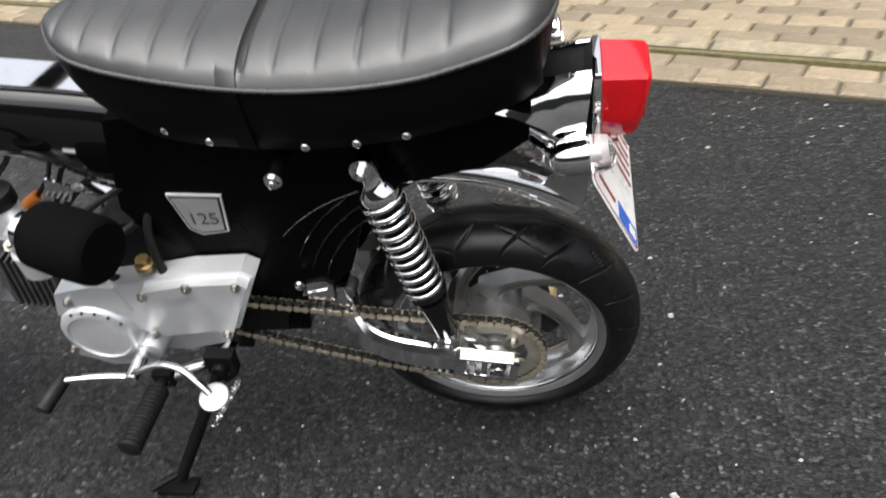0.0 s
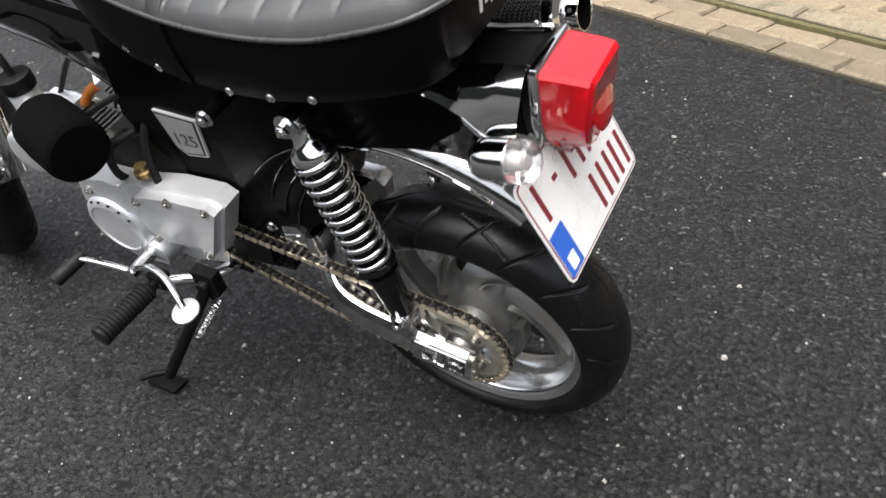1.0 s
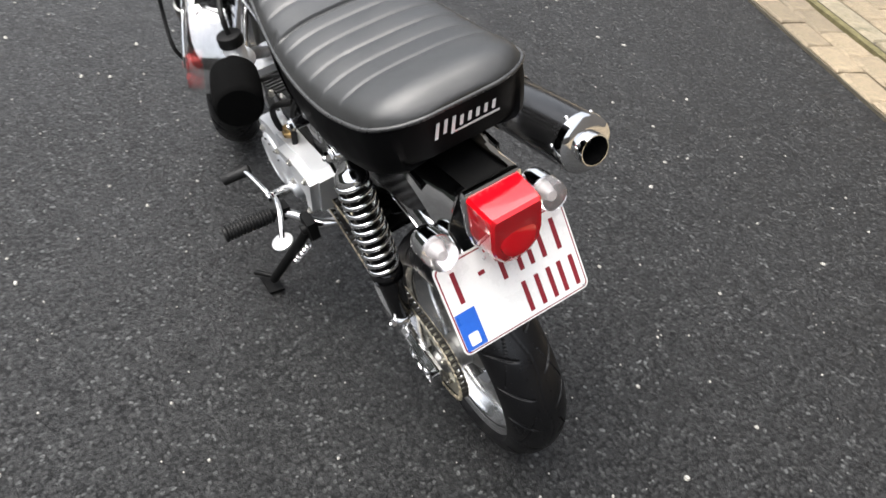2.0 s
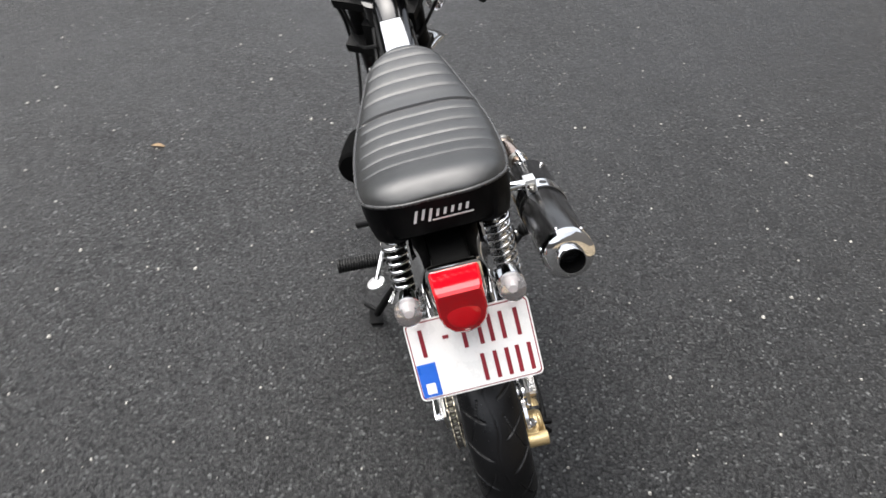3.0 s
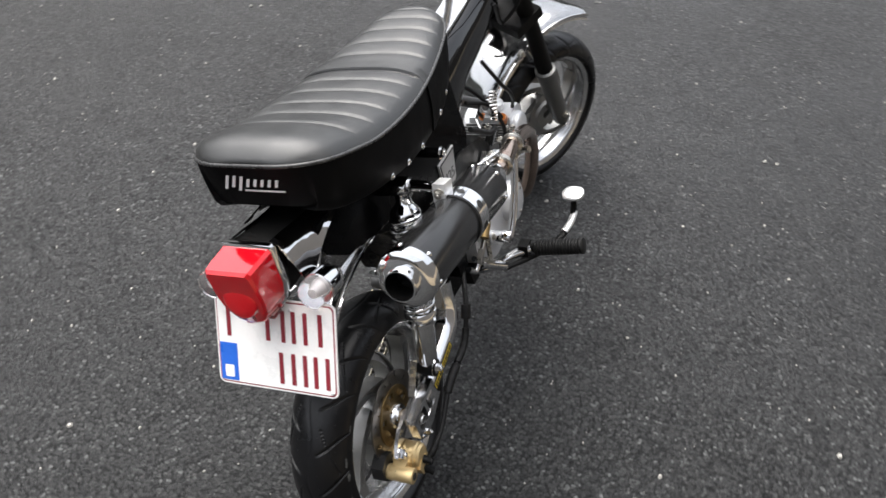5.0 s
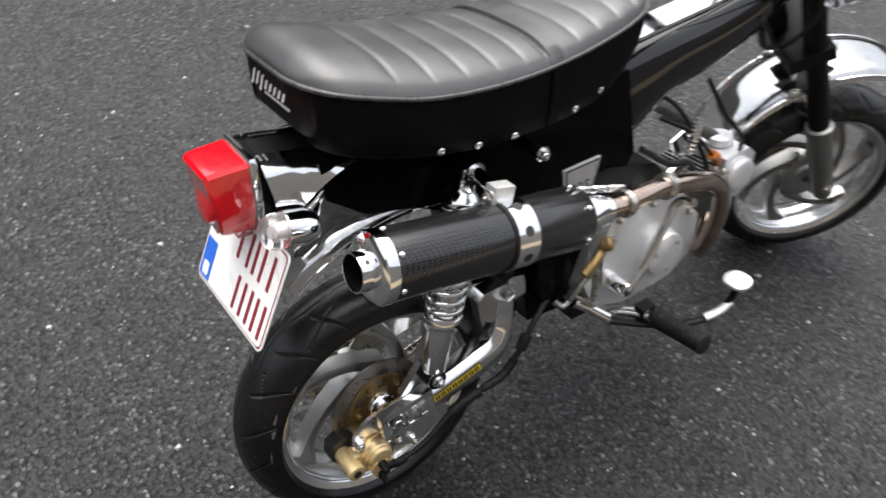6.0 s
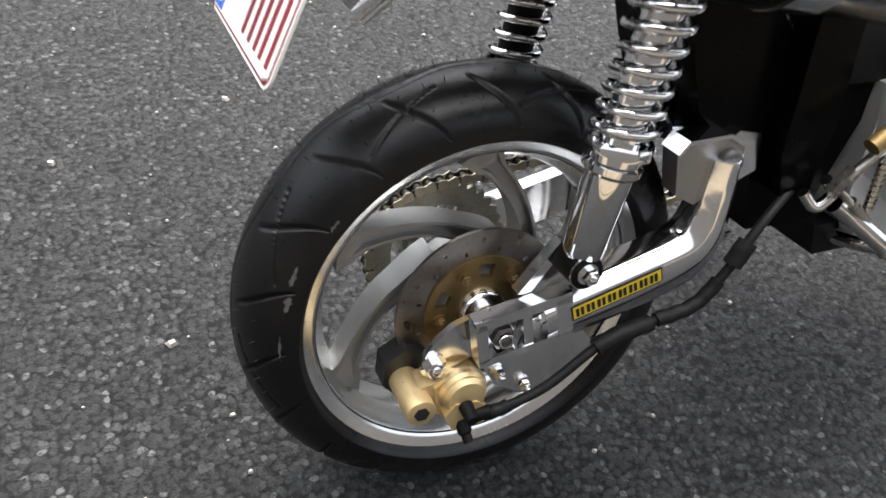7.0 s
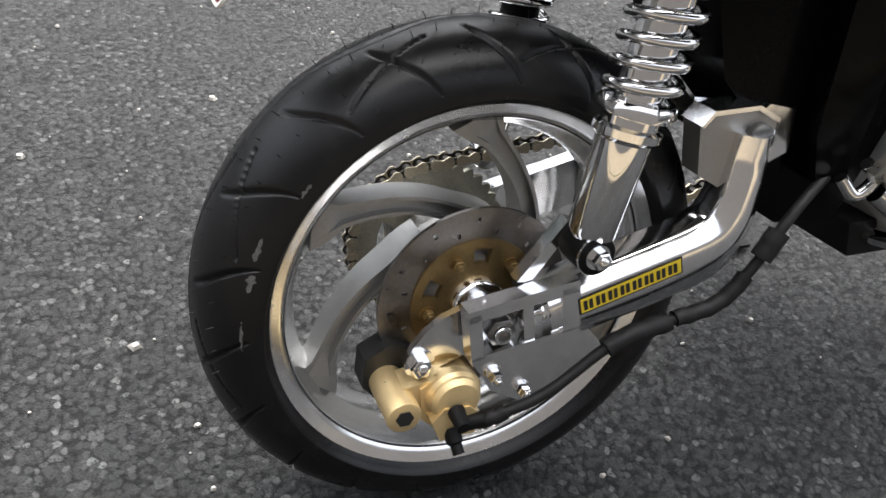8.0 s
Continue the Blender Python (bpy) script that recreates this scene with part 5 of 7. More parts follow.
# ---- tail: bracket, lamp, indicators, plate ----
tail = group("tail_bracket", bike, "chrome tail lamp bracket with a black top")
for side in (-1, 1):
    b = bmesh.new()
    upper = [(-0.012, 0.462), (-0.040, 0.463), (-0.070, 0.466), (-0.100, 0.471), (-0.128, 0.474)]
    lower = [(-0.012, 0.446), (-0.040, 0.436), (-0.070, 0.420), (-0.095, 0.402), (-0.118, 0.388)]
    rows = []
    for (f0, u0), (f1, u1) in zip(upper, lower):
        mid = ((f0 + f1) / 2, (u0 + u1) / 2 + 0.006)
        rows.append([b.verts.new(V(f, side * r, u)) for f, r, u in ((f0, 0.032, u0), (f0, 0.046, u0 - 0.005), (f0 * 0.8 + f1 * 0.2, 0.055, u0 * 0.70 + u1 * 0.30), (mid[0], 0.061, mid[1] - 0.010), (f1, 0.067, u1), (f1, 0.065, u1), (mid[0], 0.059, mid[1] - 0.010), (f0, 0.044, u0 - 0.008), (f0, 0.030, u0 - 0.002))])
    for p, q in zip(rows, rows[1:]):
        bridge(b, p, q)
    b.faces.new(rows[0])
    b.faces.new(rows[-1])
    part("bracket_side", b, CHROME, tail, "flared chrome side of the bracket", 50)
    b = bmesh.new()
    tube(b, spline([V(-0.010, side * 0.040, 0.430), V(-0.040, side * 0.050, 0.420), V(-0.075, side * 0.055, 0.395), V(-0.105, side * 0.052, 0.370)], 6), 0.005, 10)
    part("bracket_stay", b, CHROME, tail)
b = bmesh.new()
slab(b, [(0.020, 0.460), (-0.040, 0.456), (-0.126, 0.468), (-0.126, 0.462), (-0.040, 0.450), (0.020, 0.454)], -0.034, 0.034)
part("bracket_top", b, PLASTIC, tail)
b = bmesh.new()
slab(b, [(-0.008, 0.450), (-0.085, 0.445), (-0.112, 0.410), (-0.116, 0.380), (-0.070, 0.384), (-0.010, 0.400)], -0.030, 0.030)
part("bracket_core", b, PLASTIC, tail, "", 40, 0.006, 2)


def rounded_front(f, k=1.0, du=0.0):
    """Outline of the lamp: square shoulders, rounded chin."""
    pts = [(-0.037, 0.471), (0.037, 0.471), (0.041, 0.466), (0.042, 0.412), (0.037, 0.388), (0.022, 0.368), (0.0, 0.361), (-0.022, 0.368), (-0.037, 0.388), (-0.042, 0.412), (-0.041, 0.466)]
    return [V(f, r * k, 0.422 + (u - 0.422) * k + du) for r, u in pts]


def loft(bm, loops):
    rows = [[bm.verts.new(p) for p in lp] for lp in loops]
    for a, b in zip(rows, rows[1:]):
        bridge(bm, a, b)
    bm.faces.new(rows[0])
    bm.faces.new(rows[-1])
    return bm


lamp = group("tail_lamp", bike, "square red tail lamp in a chrome bezel")
part("lamp_base", loft(bmesh.new(), [rounded_front(-0.118, 0.90), rounded_front(-0.131, 1.02)]), PLASTIC, lamp, "", 40, 0.002, 2)
part("lamp_bezel", loft(bmesh.new(), [rounded_front(-0.130, 1.04), rounded_front(-0.132, 1.07), rounded_front(-0.139, 1.07), rounded_front(-0.141, 1.02)]), CHROME, lamp, "chrome bezel", 40)


def slope(loop_, lean):
    return [Vector((p.x - lean * (p.z - 0.422), p.y, p.z)) for p in loop_]


lens = part("lamp_lens", loft(bmesh.new(), [rounded_front(-0.140, 0.99), slope(rounded_front(-0.176, 0.95), 0.08), slope(rounded_front(-0.186, 0.92), 0.12), slope(rounded_front(-0.190, 0.84), 0.14)]), RED_LENS, lamp, "deep red plastic lens", 30, 0.003, 2)
b = bmesh.new()
lathe(b, V(-0.188, 0, 0.414), (-1, 0, 0.14), [(-0.004, 0.028), (0.002, 0.027), (0.004, 0.024), (0.0055, 0.016), (0.006, 0.0005)], 36)
part("lens_bull", b, RED_LENS, lamp)
b = bmesh.new()
box(b, V(-0.156, 0, 0.422), (0.004, 0.066, 0.090), Matrix.Rotation(radians(-8), 3, "Y"))
part("reflector", b, REFLECTOR, lamp, "red reflector inside the lens")
b = bmesh.new()
box(b, V(-0.152, 0, 0.3650), (0.020, 0.046, 0.006))
part("plate_window", b, CLEAR_LENS, lamp, "clear window over the plate", 40, 0.001, 1)


def indicator(body, lens_c, stem, name="indicator"):
    """Bullet turn signal: chrome shell, clear domed lens, stalk."""
    g = group(name, bike, "chrome bullet turn signal with a clear lens")
    body, lens_c = Vector(body), Vector(lens_c)
    d = (lens_c - body).normalized()
    b = bmesh.new()
    lathe(b, body - d * 0.020, d, [(0, 0.010), (0.004, 0.017), (0.012, 0.0215), (0.022, 0.023), (0.046, 0.0235)], 28)
    part("shell", b, CHROME, g, "", 35)
    b = bmesh.new()
    q = body + d * 0.025
    lathe(b, q, d, [(0, 0.0225), (0.016, 0.0225), (0.024, 0.020), (0.029, 0.013), (0.031, 0.0005)], 28)
    part("lens", b, CLEAR_LENS, g, "clear faceted lens", 35)
    b = bmesh.new()
    rod(b, q, q + d * 0.014, 0.008, 0.006, 12)
    part("bulb", b, SILVER, g)
    b = bmesh.new()
    lathe(b, q - d * 0.004, d, [(0, 0.0005), (0.0005, 0.012), (0.005, 0.0215), (0.0065, 0.0215)], 28, False)
    part("reflector_bowl", b, CHROME, g)
    b = bmesh.new()
    tube(b, spline([body + Vector((0, 0, -0.004)), (body + Vector(stem)) / 2 + Vector((0, 0, -0.006)), Vector(stem)], 6), 0.008, 12)
    part("stalk", b, CHROME, g)
    return g


for side in (-1, 1):
    indicator(V(-0.100, side * 0.086, 0.392), V(-0.131, side * 0.086, 0.397), V(-0.060, side * 0.036, 0.385))

plate = group("number_plate", bike, "white number plate with dark red markings and a blue band")
P_TL, P_TR, P_BL = V(-0.1295, -0.103, 0.3720), V(-0.1295, 0.107, 0.3720), V(-0.1890, -0.103, 0.2425)
PX, PY = (P_TR - P_TL).normalized(), (P_TL - P_BL).normalized()
PZ = PX.cross(PY)
P_C = (P_TR + P_BL) / 2


def flat_box(x0, x1, y0, y1, z0, z1, round_=0.0):
    """A thin plate in the number plate's own plane, corners rounded."""
    bm = bmesh.new()
    pts = []
    for cx, cy, a0 in ((x1 - round_, y1 - round_, 0), (x0 + round_, y1 - round_, 90), (x0 + round_, y0 + round_, 180), (x1 - round_, y0 + round_, 270)):
        for k in range(5 if round_ else 1):
            a = radians(a0 + 22.5 * k)
            pts.append((cx + round_ * math.cos(a), cy + round_ * math.sin(a)))
    va = [bm.verts.new(P_C + PX * x + PY * y + PZ * z0) for x, y in pts]
    vb = [bm.verts.new(P_C + PX * x + PY * y + PZ * z1) for x, y in pts]
    bridge(bm, va, vb)
    bm.faces.new(va)
    bm.faces.new(vb)
    return bm


part("plate_sheet", flat_box(-0.105, 0.105, -0.070, 0.070, -0.0022, 0.0, 0.010), WHITE, plate, "", 35)
part("plate_border", flat_box(-0.1025, 0.1025, -0.0675, 0.0675, -0.0018, 0.0005, 0.008), PLATE_RED, plate, "thin dark red border", 35)
part("plate_field", flat_box(-0.1005, 0.1005, -0.0655, 0.0655, -0.0014, 0.0010, 0.007), WHITE, plate, "", 35)
bl = part("blue_band", flat_box(-0.100, -0.068, -0.064, -0.005, -0.001, 0.0014, 0.001), BLUE, plate, "blue country band")
part("band_mark", flat_box(-0.092, -0.076, -0.059, -0.040, 0.0, 0.0018, 0.002), WHITE, bl)
for x0, x1, y0, y1 in ((-0.084, -0.077, 0.006, 0.054), (-0.046, -0.036, 0.030, 0.036), (-0.014, -0.007, 0.006, 0.054), (0.013, 0.020, 0.006, 0.054), (0.031, 0.038, 0.006, 0.054), (0.051, 0.058, 0.006, 0.054), (0.076, 0.083, 0.006, 0.054),
                       (0.007, 0.014, -0.058, -0.010), (0.028, 0.035, -0.058, -0.010), (0.048, 0.055, -0.058, -0.010), (0.066, 0.073, -0.058, -0.010), (0.086, 0.093, -0.058, -0.010)):
    part("plate_bar", flat_box(x0, x1, y0, y1, 0.0, 0.0018, 0.001), PLATE_RED, plate)
for x, y in ((-0.030, 0.050), (0.030, 0.056), (0.096, -0.062)):
    b = bmesh.new()
    dome(b, P_C + PX * x + PY * y + PZ * 0.001, PZ, 0.003)
    part("plate_rivet", b, SILVER, plate)
b = bmesh.new()
tube(b, [P_C - PZ * 0.006 + PY * 0.06, V(-0.090, 0, 0.385)], 0.010, 10)
part("plate_bracket", b, PLASTIC, plate)


# ---- engine ----
engine = group("engine", bike, "silver horizontal single-cylinder engine")
b = bmesh.new()
slab(b, [(0.415, 0.185), (0.500, 0.190), (0.640, 0.170), (0.690, 0.120), (0.690, 0.040), (0.640, 0.0), (0.520, -0.012), (0.440, 0.010), (0.410, 0.070)], -0.070, 0.080)
part("crankcase", b, ENGINE, engine, "", 35, 0.010, 3)
b = bmesh.new()
slab(b, [(0.334, 0.200), (0.352, 0.212), (0.430, 0.208), (0.505, 0.192), (0.560, 0.182), (0.596, 0.150), (0.575, 0.090), (0.520, 0.062), (0.470, 0.070), (0.391, 0.084)], -0.100, -0.066)
part("sprocket_cover", b, ENGINE, engine, "", 35, 0.008, 3)
b = bmesh.new()
slab(b, [(0.342, 0.196), (0.356, 0.205), (0.430, 0.201), (0.505, 0.186), (0.508, 0.166), (0.424, 0.178), (0.402, 0.134), (0.416, 0.092), (0.396, 0.090)], -0.118, -0.098)
part("cover_rib", b, ENGINE, engine, "", 35, 0.009, 3)
b = bmesh.new()
slab(b, [(0.655, 0.168), (0.590, 0.184), (0.556, 0.180), (0.545, 0.128), (0.600, 0.112), (0.672, 0.118)], -0.104, -0.066)
part("generator_boss", b, ENGINE, engine, "", 35, 0.014, 4)
b = bmesh.new()
rod(b, V(0.552, -0.112, 0.036), V(0.552, -0.070, 0.040), 0.022, 0.026, 28, 0.004)
part("shaft_boss", b, ENGINE, engine, "", 35)
b = bmesh.new()
lathe(b, V(0.618, -0.062, 0.076), (0, 1, 0), [(0, 0.066), (0.036, 0.065), (0.046, 0.062), (0.052, 0.055), (0.053, 0.049), (0.0505, 0.047), (0.0505, 0.0005)], 56)
part("generator_cover", b, ENGINE, engine, "", 35)
for k in range(5):
    # black dots painted for the shade in the cover's slots
    b = bmesh.new()
    a = radians(66 + 20 * k)
    rod(b, V(0.618 + 0.0585 * math.cos(a), -0.112, 0.076 + 0.0585 * math.sin(a)), V(0.618 + 0.0585 * math.cos(a), -0.1145, 0.076 + 0.0585 * math.sin(a)), 0.0024, None, 10)
    part("cover_slot", b, INK, engine)
b = bmesh.new()
slab(b, [(0.540, 0.030), (0.560, -0.012), (0.640, -0.016), (0.690, 0.010), (0.680, 0.050), (0.600, 0.040)], -0.098, -0.066)
part("lower_cover", b, ENGINE, engine, "", 35, 0.008, 3)
for f, u in ((0.358, 0.198), (0.432, 0.196), (0.505, 0.178), (0.402, 0.092), (0.530, 0.074), (0.640, 0.150), (0.684, 0.034)):
    b = bmesh.new()
    bolt(b, V(f, -0.117 if f < 0.52 and u > 0.08 else -0.104, u), (0, 1, 0), 0.006, 0.006)
    part("case_screw", b, STEEL, engine)
b = bmesh.new()
lathe(b, V(0.500, -0.085, 0.206), (0, 0, 1), [(0, 0.014), (0.008, 0.014), (0.010, 0.010), (0.018, 0.010)], 16)
part("oil_plug", b, BRASS, engine)
b = bmesh.new()
tube(b, spline([V(0.470, -0.080, 0.175), V(0.476, -0.086, 0.200), V(0.480, -0.070, 0.260), V(0.470, -0.05, 0.300)], 6), 0.0065, 10)
part("wire_sheath", b, GRIP, engine, "black rubber wire sheath")
b = bmesh.new()
slab(b, [(0.330, 0.185), (0.340, 0.270), (0.450, 0.285), (0.560, 0.262), (0.600, 0.225), (0.610, 0.180)], -0.062, 0.066)
part("starter_motor", b, PLASTIC, engine, "dark starter housing over the crankcase", 40, 0.012, 3)
# cylinder and head, lying forward
C_DIR = Vector((math.cos(radians(8)), 0, math.sin(radians(8))))
cyl0 = V(0.690, 0, 0.122)
for k in range(8):
    b = bmesh.new()
    box(b, cyl0 + C_DIR * (0.008 + 0.0105 * k), (0.004, 0.104, 0.104), Matrix.Rotation(radians(-8), 3, "Y"))
    part("cooling_fin", b, DARK_ALLOY, engine, "", 35, 0.0012, 1)
b = bmesh.new()
rod(b, cyl0 - C_DIR * 0.01, cyl0 + C_DIR * 0.09, 0.040, None, 32)
part("cylinder", b, DARK_ALLOY, engine)
b = bmesh.new()
slab(b, [(0.785, 0.090), (0.785, 0.190), (0.850, 0.198), (0.872, 0.180), (0.872, 0.112), (0.850, 0.094)], -0.052, 0.052)
part("cylinder_head", b, ENGINE, engine, "", 35, 0.008, 3)
for side in (-1, 1):
    b = bmesh.new()
    k = 1.0 if side < 0 else 0.78
    lathe(b, V(0.826, side * 0.050, 0.148), (0, -side, 0), [(0, 0.047 * k), (0.014 * k, 0.047 * k), (0.019 * k, 0.045 * k), (0.023 * k, 0.039 * k), (0.0245 * k, 0.026 * k), (0.025 * k, 0.0005)], 40)
    part("head_cover", b, ENGINE, engine, "round alloy head cover", 35)
b = bmesh.new()
lathe(b, V(0.822, 0.0, 0.196), (0, 0, 1), [(0, 0.026), (0.014, 0.026), (0.018, 0.022), (0.020, 0.014)], 24)
part("valve_cap", b, ENGINE, engine)
b = bmesh.new()
tube(b, spline([V(0.770, 0.040, 0.185), V(0.755, 0.050, 0.205), V(0.728, 0.056, 0.222)], 6), 0.009, 10)
part("plug_cap", b, AMBER, engine, "orange spark plug cap")
b = bmesh.new()
tube(b, spline([V(0.728, 0.056, 0.222), V(0.690, 0.054, 0.262), V(0.640, 0.030, 0.330), V(0.60, 0.02, 0.36)], 6), 0.004, 8)
part("plug_lead", b, GRIP, engine)
# right side: clutch cover, round cap, kick lever
RC = V(-0.045, 0.0, 0.040)
b = bmesh.new()
slab(b, [(0.455, 0.140), (0.472, 0.186), (0.540, 0.192), (0.640, 0.172), (0.676, 0.120), (0.665, 0.044), (0.610, 0.004), (0.520, 0.004), (0.466, 0.048)], 0.078, 0.112)
part("clutch_cover", b, ENGINE, engine, "", 35, 0.010, 3).location = RC
b = bmesh.new()
rod(b, V(0.600, 0.108, 0.098), V(0.600, 0.134, 0.098), 0.045, 0.042, 44, 0.004)
cap = part("clutch_cap", b, ENGINE, engine, "round alloy clutch cap", 35)
cap.location = RC + V(-0.006, 0.0, -0.026)
for a in (40, 160, 280):
    b = bmesh.new()
    bolt(b, V(0.600 + 0.030 * math.cos(radians(a)), 0.134, 0.098 + 0.030 * math.sin(radians(a))), (0, -1, 0), 0.0032, 0.002)
    part("cap_screw", b, STEEL, cap)
for f, u in ((0.474, 0.140), (0.484, 0.176), (0.560, 0.180), (0.660, 0.130), (0.646, 0.040), (0.530, 0.016), (0.480, 0.055)):
    b = bmesh.new()
    bolt(b, V(f, 0.112, u) + RC, (0, -1, 0), 0.006, 0.006)
    part("case_screw", b, STEEL, engine)
kick = bmesh.new()
rod(kick, V(0.490, 0.112, 0.050), V(0.490, 0.150, 0.050), 0.013, None, 18, 0.002)
tube(kick, spline([V(0.490, 0.146, 0.050), V(0.515, 0.150, 0.090), V(0.545, 0.152, 0.150), V(0.566, 0.150, 0.192)], 8), 0.0085, 12, 0.75)
part("kick_lever", kick, CHROME, bike, "polished kick start lever", 40).location = RC
b = bmesh.new()
tube(b, spline([V(0.566, 0.150, 0.192), V(0.574, 0.160, 0.206), V(0.570, 0.185, 0.214)], 5), 0.007, 12)
part("kick_pedal", b, STEEL, bike).location = RC
# gold clutch arm and cable ends behind the engine
b = bmesh.new()
tube(b, spline([V(0.445, 0.118, 0.205), V(0.422, 0.126, 0.190), V(0.395, 0.128, 0.172)], 5), 0.009, 10)
lathe(b, V(0.438, 0.122, 0.212), (0.4, -0.6, 0.3), [(0, 0.012), (0.012, 0.012), (0.016, 0.008)], 16)
part("clutch_arm", b, BRASS, engine, "dull gold clutch arm").location = V(-0.040, 0.0, -0.024)
b = bmesh.new()
rod(b, V(0.390, 0.122, 0.150), V(0.350, 0.118, 0.112), 0.005, None, 12)
box(b, V(0.346, 0.117, 0.108), (0.030, 0.010, 0.012), Matrix.Rotation(radians(-42), 3, "Y"))
part("cable_clevis", b, STEEL, engine)
b = bmesh.new()
for k in range(11):
    a_, b_ = k / 11, (k + 1) / 11
    rod(b, V(0.402, 0.112, 0.130 - 0.065 * a_), V(0.402, 0.112, 0.130 - 0.065 * a_ - 0.0035), 0.0055, None, 10)
rod(b, V(0.402, 0.112, 0.135), V(0.402, 0.112, 0.060), 0.003, None, 8)
part("switch_spring", b, STEEL, engine)

for pts, r in (([V(0.600, 0.030, 0.320), V(0.650, 0.060, 0.290), V(0.700, 0.066, 0.220), V(0.720, 0.060, 0.170)], 0.0045),
               ([V(0.520, 0.066, 0.300), V(0.580, 0.080, 0.260), V(0.640, 0.070, 0.240), V(0.690, 0.050, 0.200)], 0.006),
               ([V(0.840, 0.040, 0.180), V(0.800, 0.060, 0.240), V(0.740, 0.060, 0.300), V(0.700, 0.040, 0.370)], 0.0045),
               ([V(0.500, -0.060, 0.270), V(0.540, -0.090, 0.250), V(0.560, -0.090, 0.200), V(0.550, -0.080, 0.170)], 0.0065)):
    b = bmesh.new()
    tube(b, spline(pts, 6), r, 10)
    part("engine_hose", b, GRIP, engine, "thin black rubber hose")
for c, size in ((V(0.665, 0.030, 0.255), (0.040, 0.004, 0.034)), (V(0.630, 0.062, 0.225), (0.050, 0.020, 0.006)), (V(0.600, -0.066, 0.225), (0.034, 0.004, 0.040)), (V(0.545, 0.075, 0.215), (0.030, 0.012, 0.020))):
    b = bmesh.new()
    box(b, c, size, Matrix.Rotation(radians(-25), 3, "Y"))
    part("engine_bracket", b, CHROME, engine, "", 35, 0.002, 1)
for f, r, u in ((0.650, 0.050, 0.236), (0.700, 0.054, 0.176), (0.750, 0.052, 0.178), (0.560, 0.084, 0.218), (0.600, -0.070, 0.240), (0.640, -0.130, 0.300), (0.770, 0.060, 0.170)):
    b = bmesh.new()
    bolt(b, V(f, r, u), (0, -0.4 if r > 0 else 0.4, 1), 0.0065, 0.008)
    part("engine_bolt", b, STEEL, engine)
for k in range(9):
    b = bmesh.new()
    rod(b, V(0.635 + 0.002 * k, 0.074, 0.262 + 0.007 * k), V(0.636 + 0.002 * k, 0.074, 0.2655 + 0.007 * k), 0.009, None, 16)
    part("breather_coil", b, CHROME, engine)

# ---- air filter and carburettor ----
filt = group("air_filter", bike, "black foam air filter on the carburettor")
b = bmesh.new()
q0, q1 = V(0.590, -0.128, 0.300), V(0.462, -0.166, 0.290)
lathe(b, q0, q1 - q0, [(0, 0.028), (0.003, 0.040), (0.010, 0.0455), (0.05, 0.0475), (0.098, 0.0465), (0.106, 0.0445), (0.110, 0.040), (0.111, 0.0005)], 40)
part("foam_sleeve", b, FOAM, filt, "", 40)
b = bmesh.new()
lathe(b, q0 - (q1 - q0).normalized() * 0.020, q1 - q0, [(0, 0.027), (0.024, 0.027), (0.024, 0.030), (0.030, 0.030)], 28)
part("filter_clamp", b, CHROME, filt)
carb = group("carburettor", bike, "alloy carburettor with a black top")
b = bmesh.new()
rod(b, V(0.600, -0.122, 0.296), V(0.680, -0.080, 0.270), 0.024, 0.022, 24)
rod(b, V(0.640, -0.102, 0.235), V(0.640, -0.102, 0.330), 0.022, None, 24, 0.003)
lathe(b, V(0.640, -0.102, 0.225), (0, 0, -1), [(-0.02, 0.027), (0.02, 0.027), (0.028, 0.020)], 20)
part("carb_body", b, ENGINE, carb, "", 35)
b = bmesh.new()
rod(b, V(0.640, -0.102, 0.328), V(0.640, -0.102, 0.352), 0.025, None, 24, 0.004)
part("carb_top", b, PLASTIC, carb)
b = bmesh.new()
tube(b, spline([V(0.680, -0.080, 0.270), V(0.730, -0.050, 0.240), V(0.790, -0.020, 0.200), V(0.815, 0.0, 0.180)], 6), 0.013, 16)
part("intake_pipe", b, DARK_ALLOY, carb)
b = bmesh.new()
tube(b, spline([V(0.640, -0.102, 0.350), V(0.648, -0.100, 0.385), V(0.690, -0.085, 0.400), V(0.740, -0.070, 0.380), V(0.800, -0.060, 0.400), V(0.860, -0.05, 0.46)], 8), 0.0055, 10)
part("throttle_cable", b, GRIP, carb, "looping black throttle cable")
b = bmesh.new()
tube(b, spline([V(0.610, -0.110, 0.250), V(0.560, -0.080, 0.280), V(0.500, -0.060, 0.310), V(0.450, -0.050, 0.330)], 6), 0.005, 8)
part("fuel_line", b, GRIP, carb)

for ob in (filt, carb):
    ob.location = V(0.002, 0.0, 0.022)

# ---- exhaust ----
ex = group("exhaust", bike, "carbon silencer with chrome ends on a heat-tinted pipe")
M0, M1 = V(-0.0630, 0.195, 0.380), V(0.256, 0.191, 0.330)
MD = (M1 - M0).normalized()
ML = (M1 - M0).length
MR = 0.0450
b = bmesh.new()
lathe(b, M0, MD, [(0.004, MR - 0.002), (0.006, MR), (ML - 0.004, MR), (ML - 0.001, MR - 0.002), (ML, MR - 0.008)], 64)
part("silencer_body", b, CARBON, ex, "glossy carbon fibre silencer body", 40)
b = bmesh.new()
lathe(b, M0, -MD, [(-0.006, MR + 0.0002), (-0.005, MR + 0.0010), (0.004, MR + 0.0010), (0.009, MR - 0.0005), (0.0125, MR - 0.006), (0.0145, MR - 0.013), (0.015, 0.0245), (0.0, 0.0235)], 56, False)
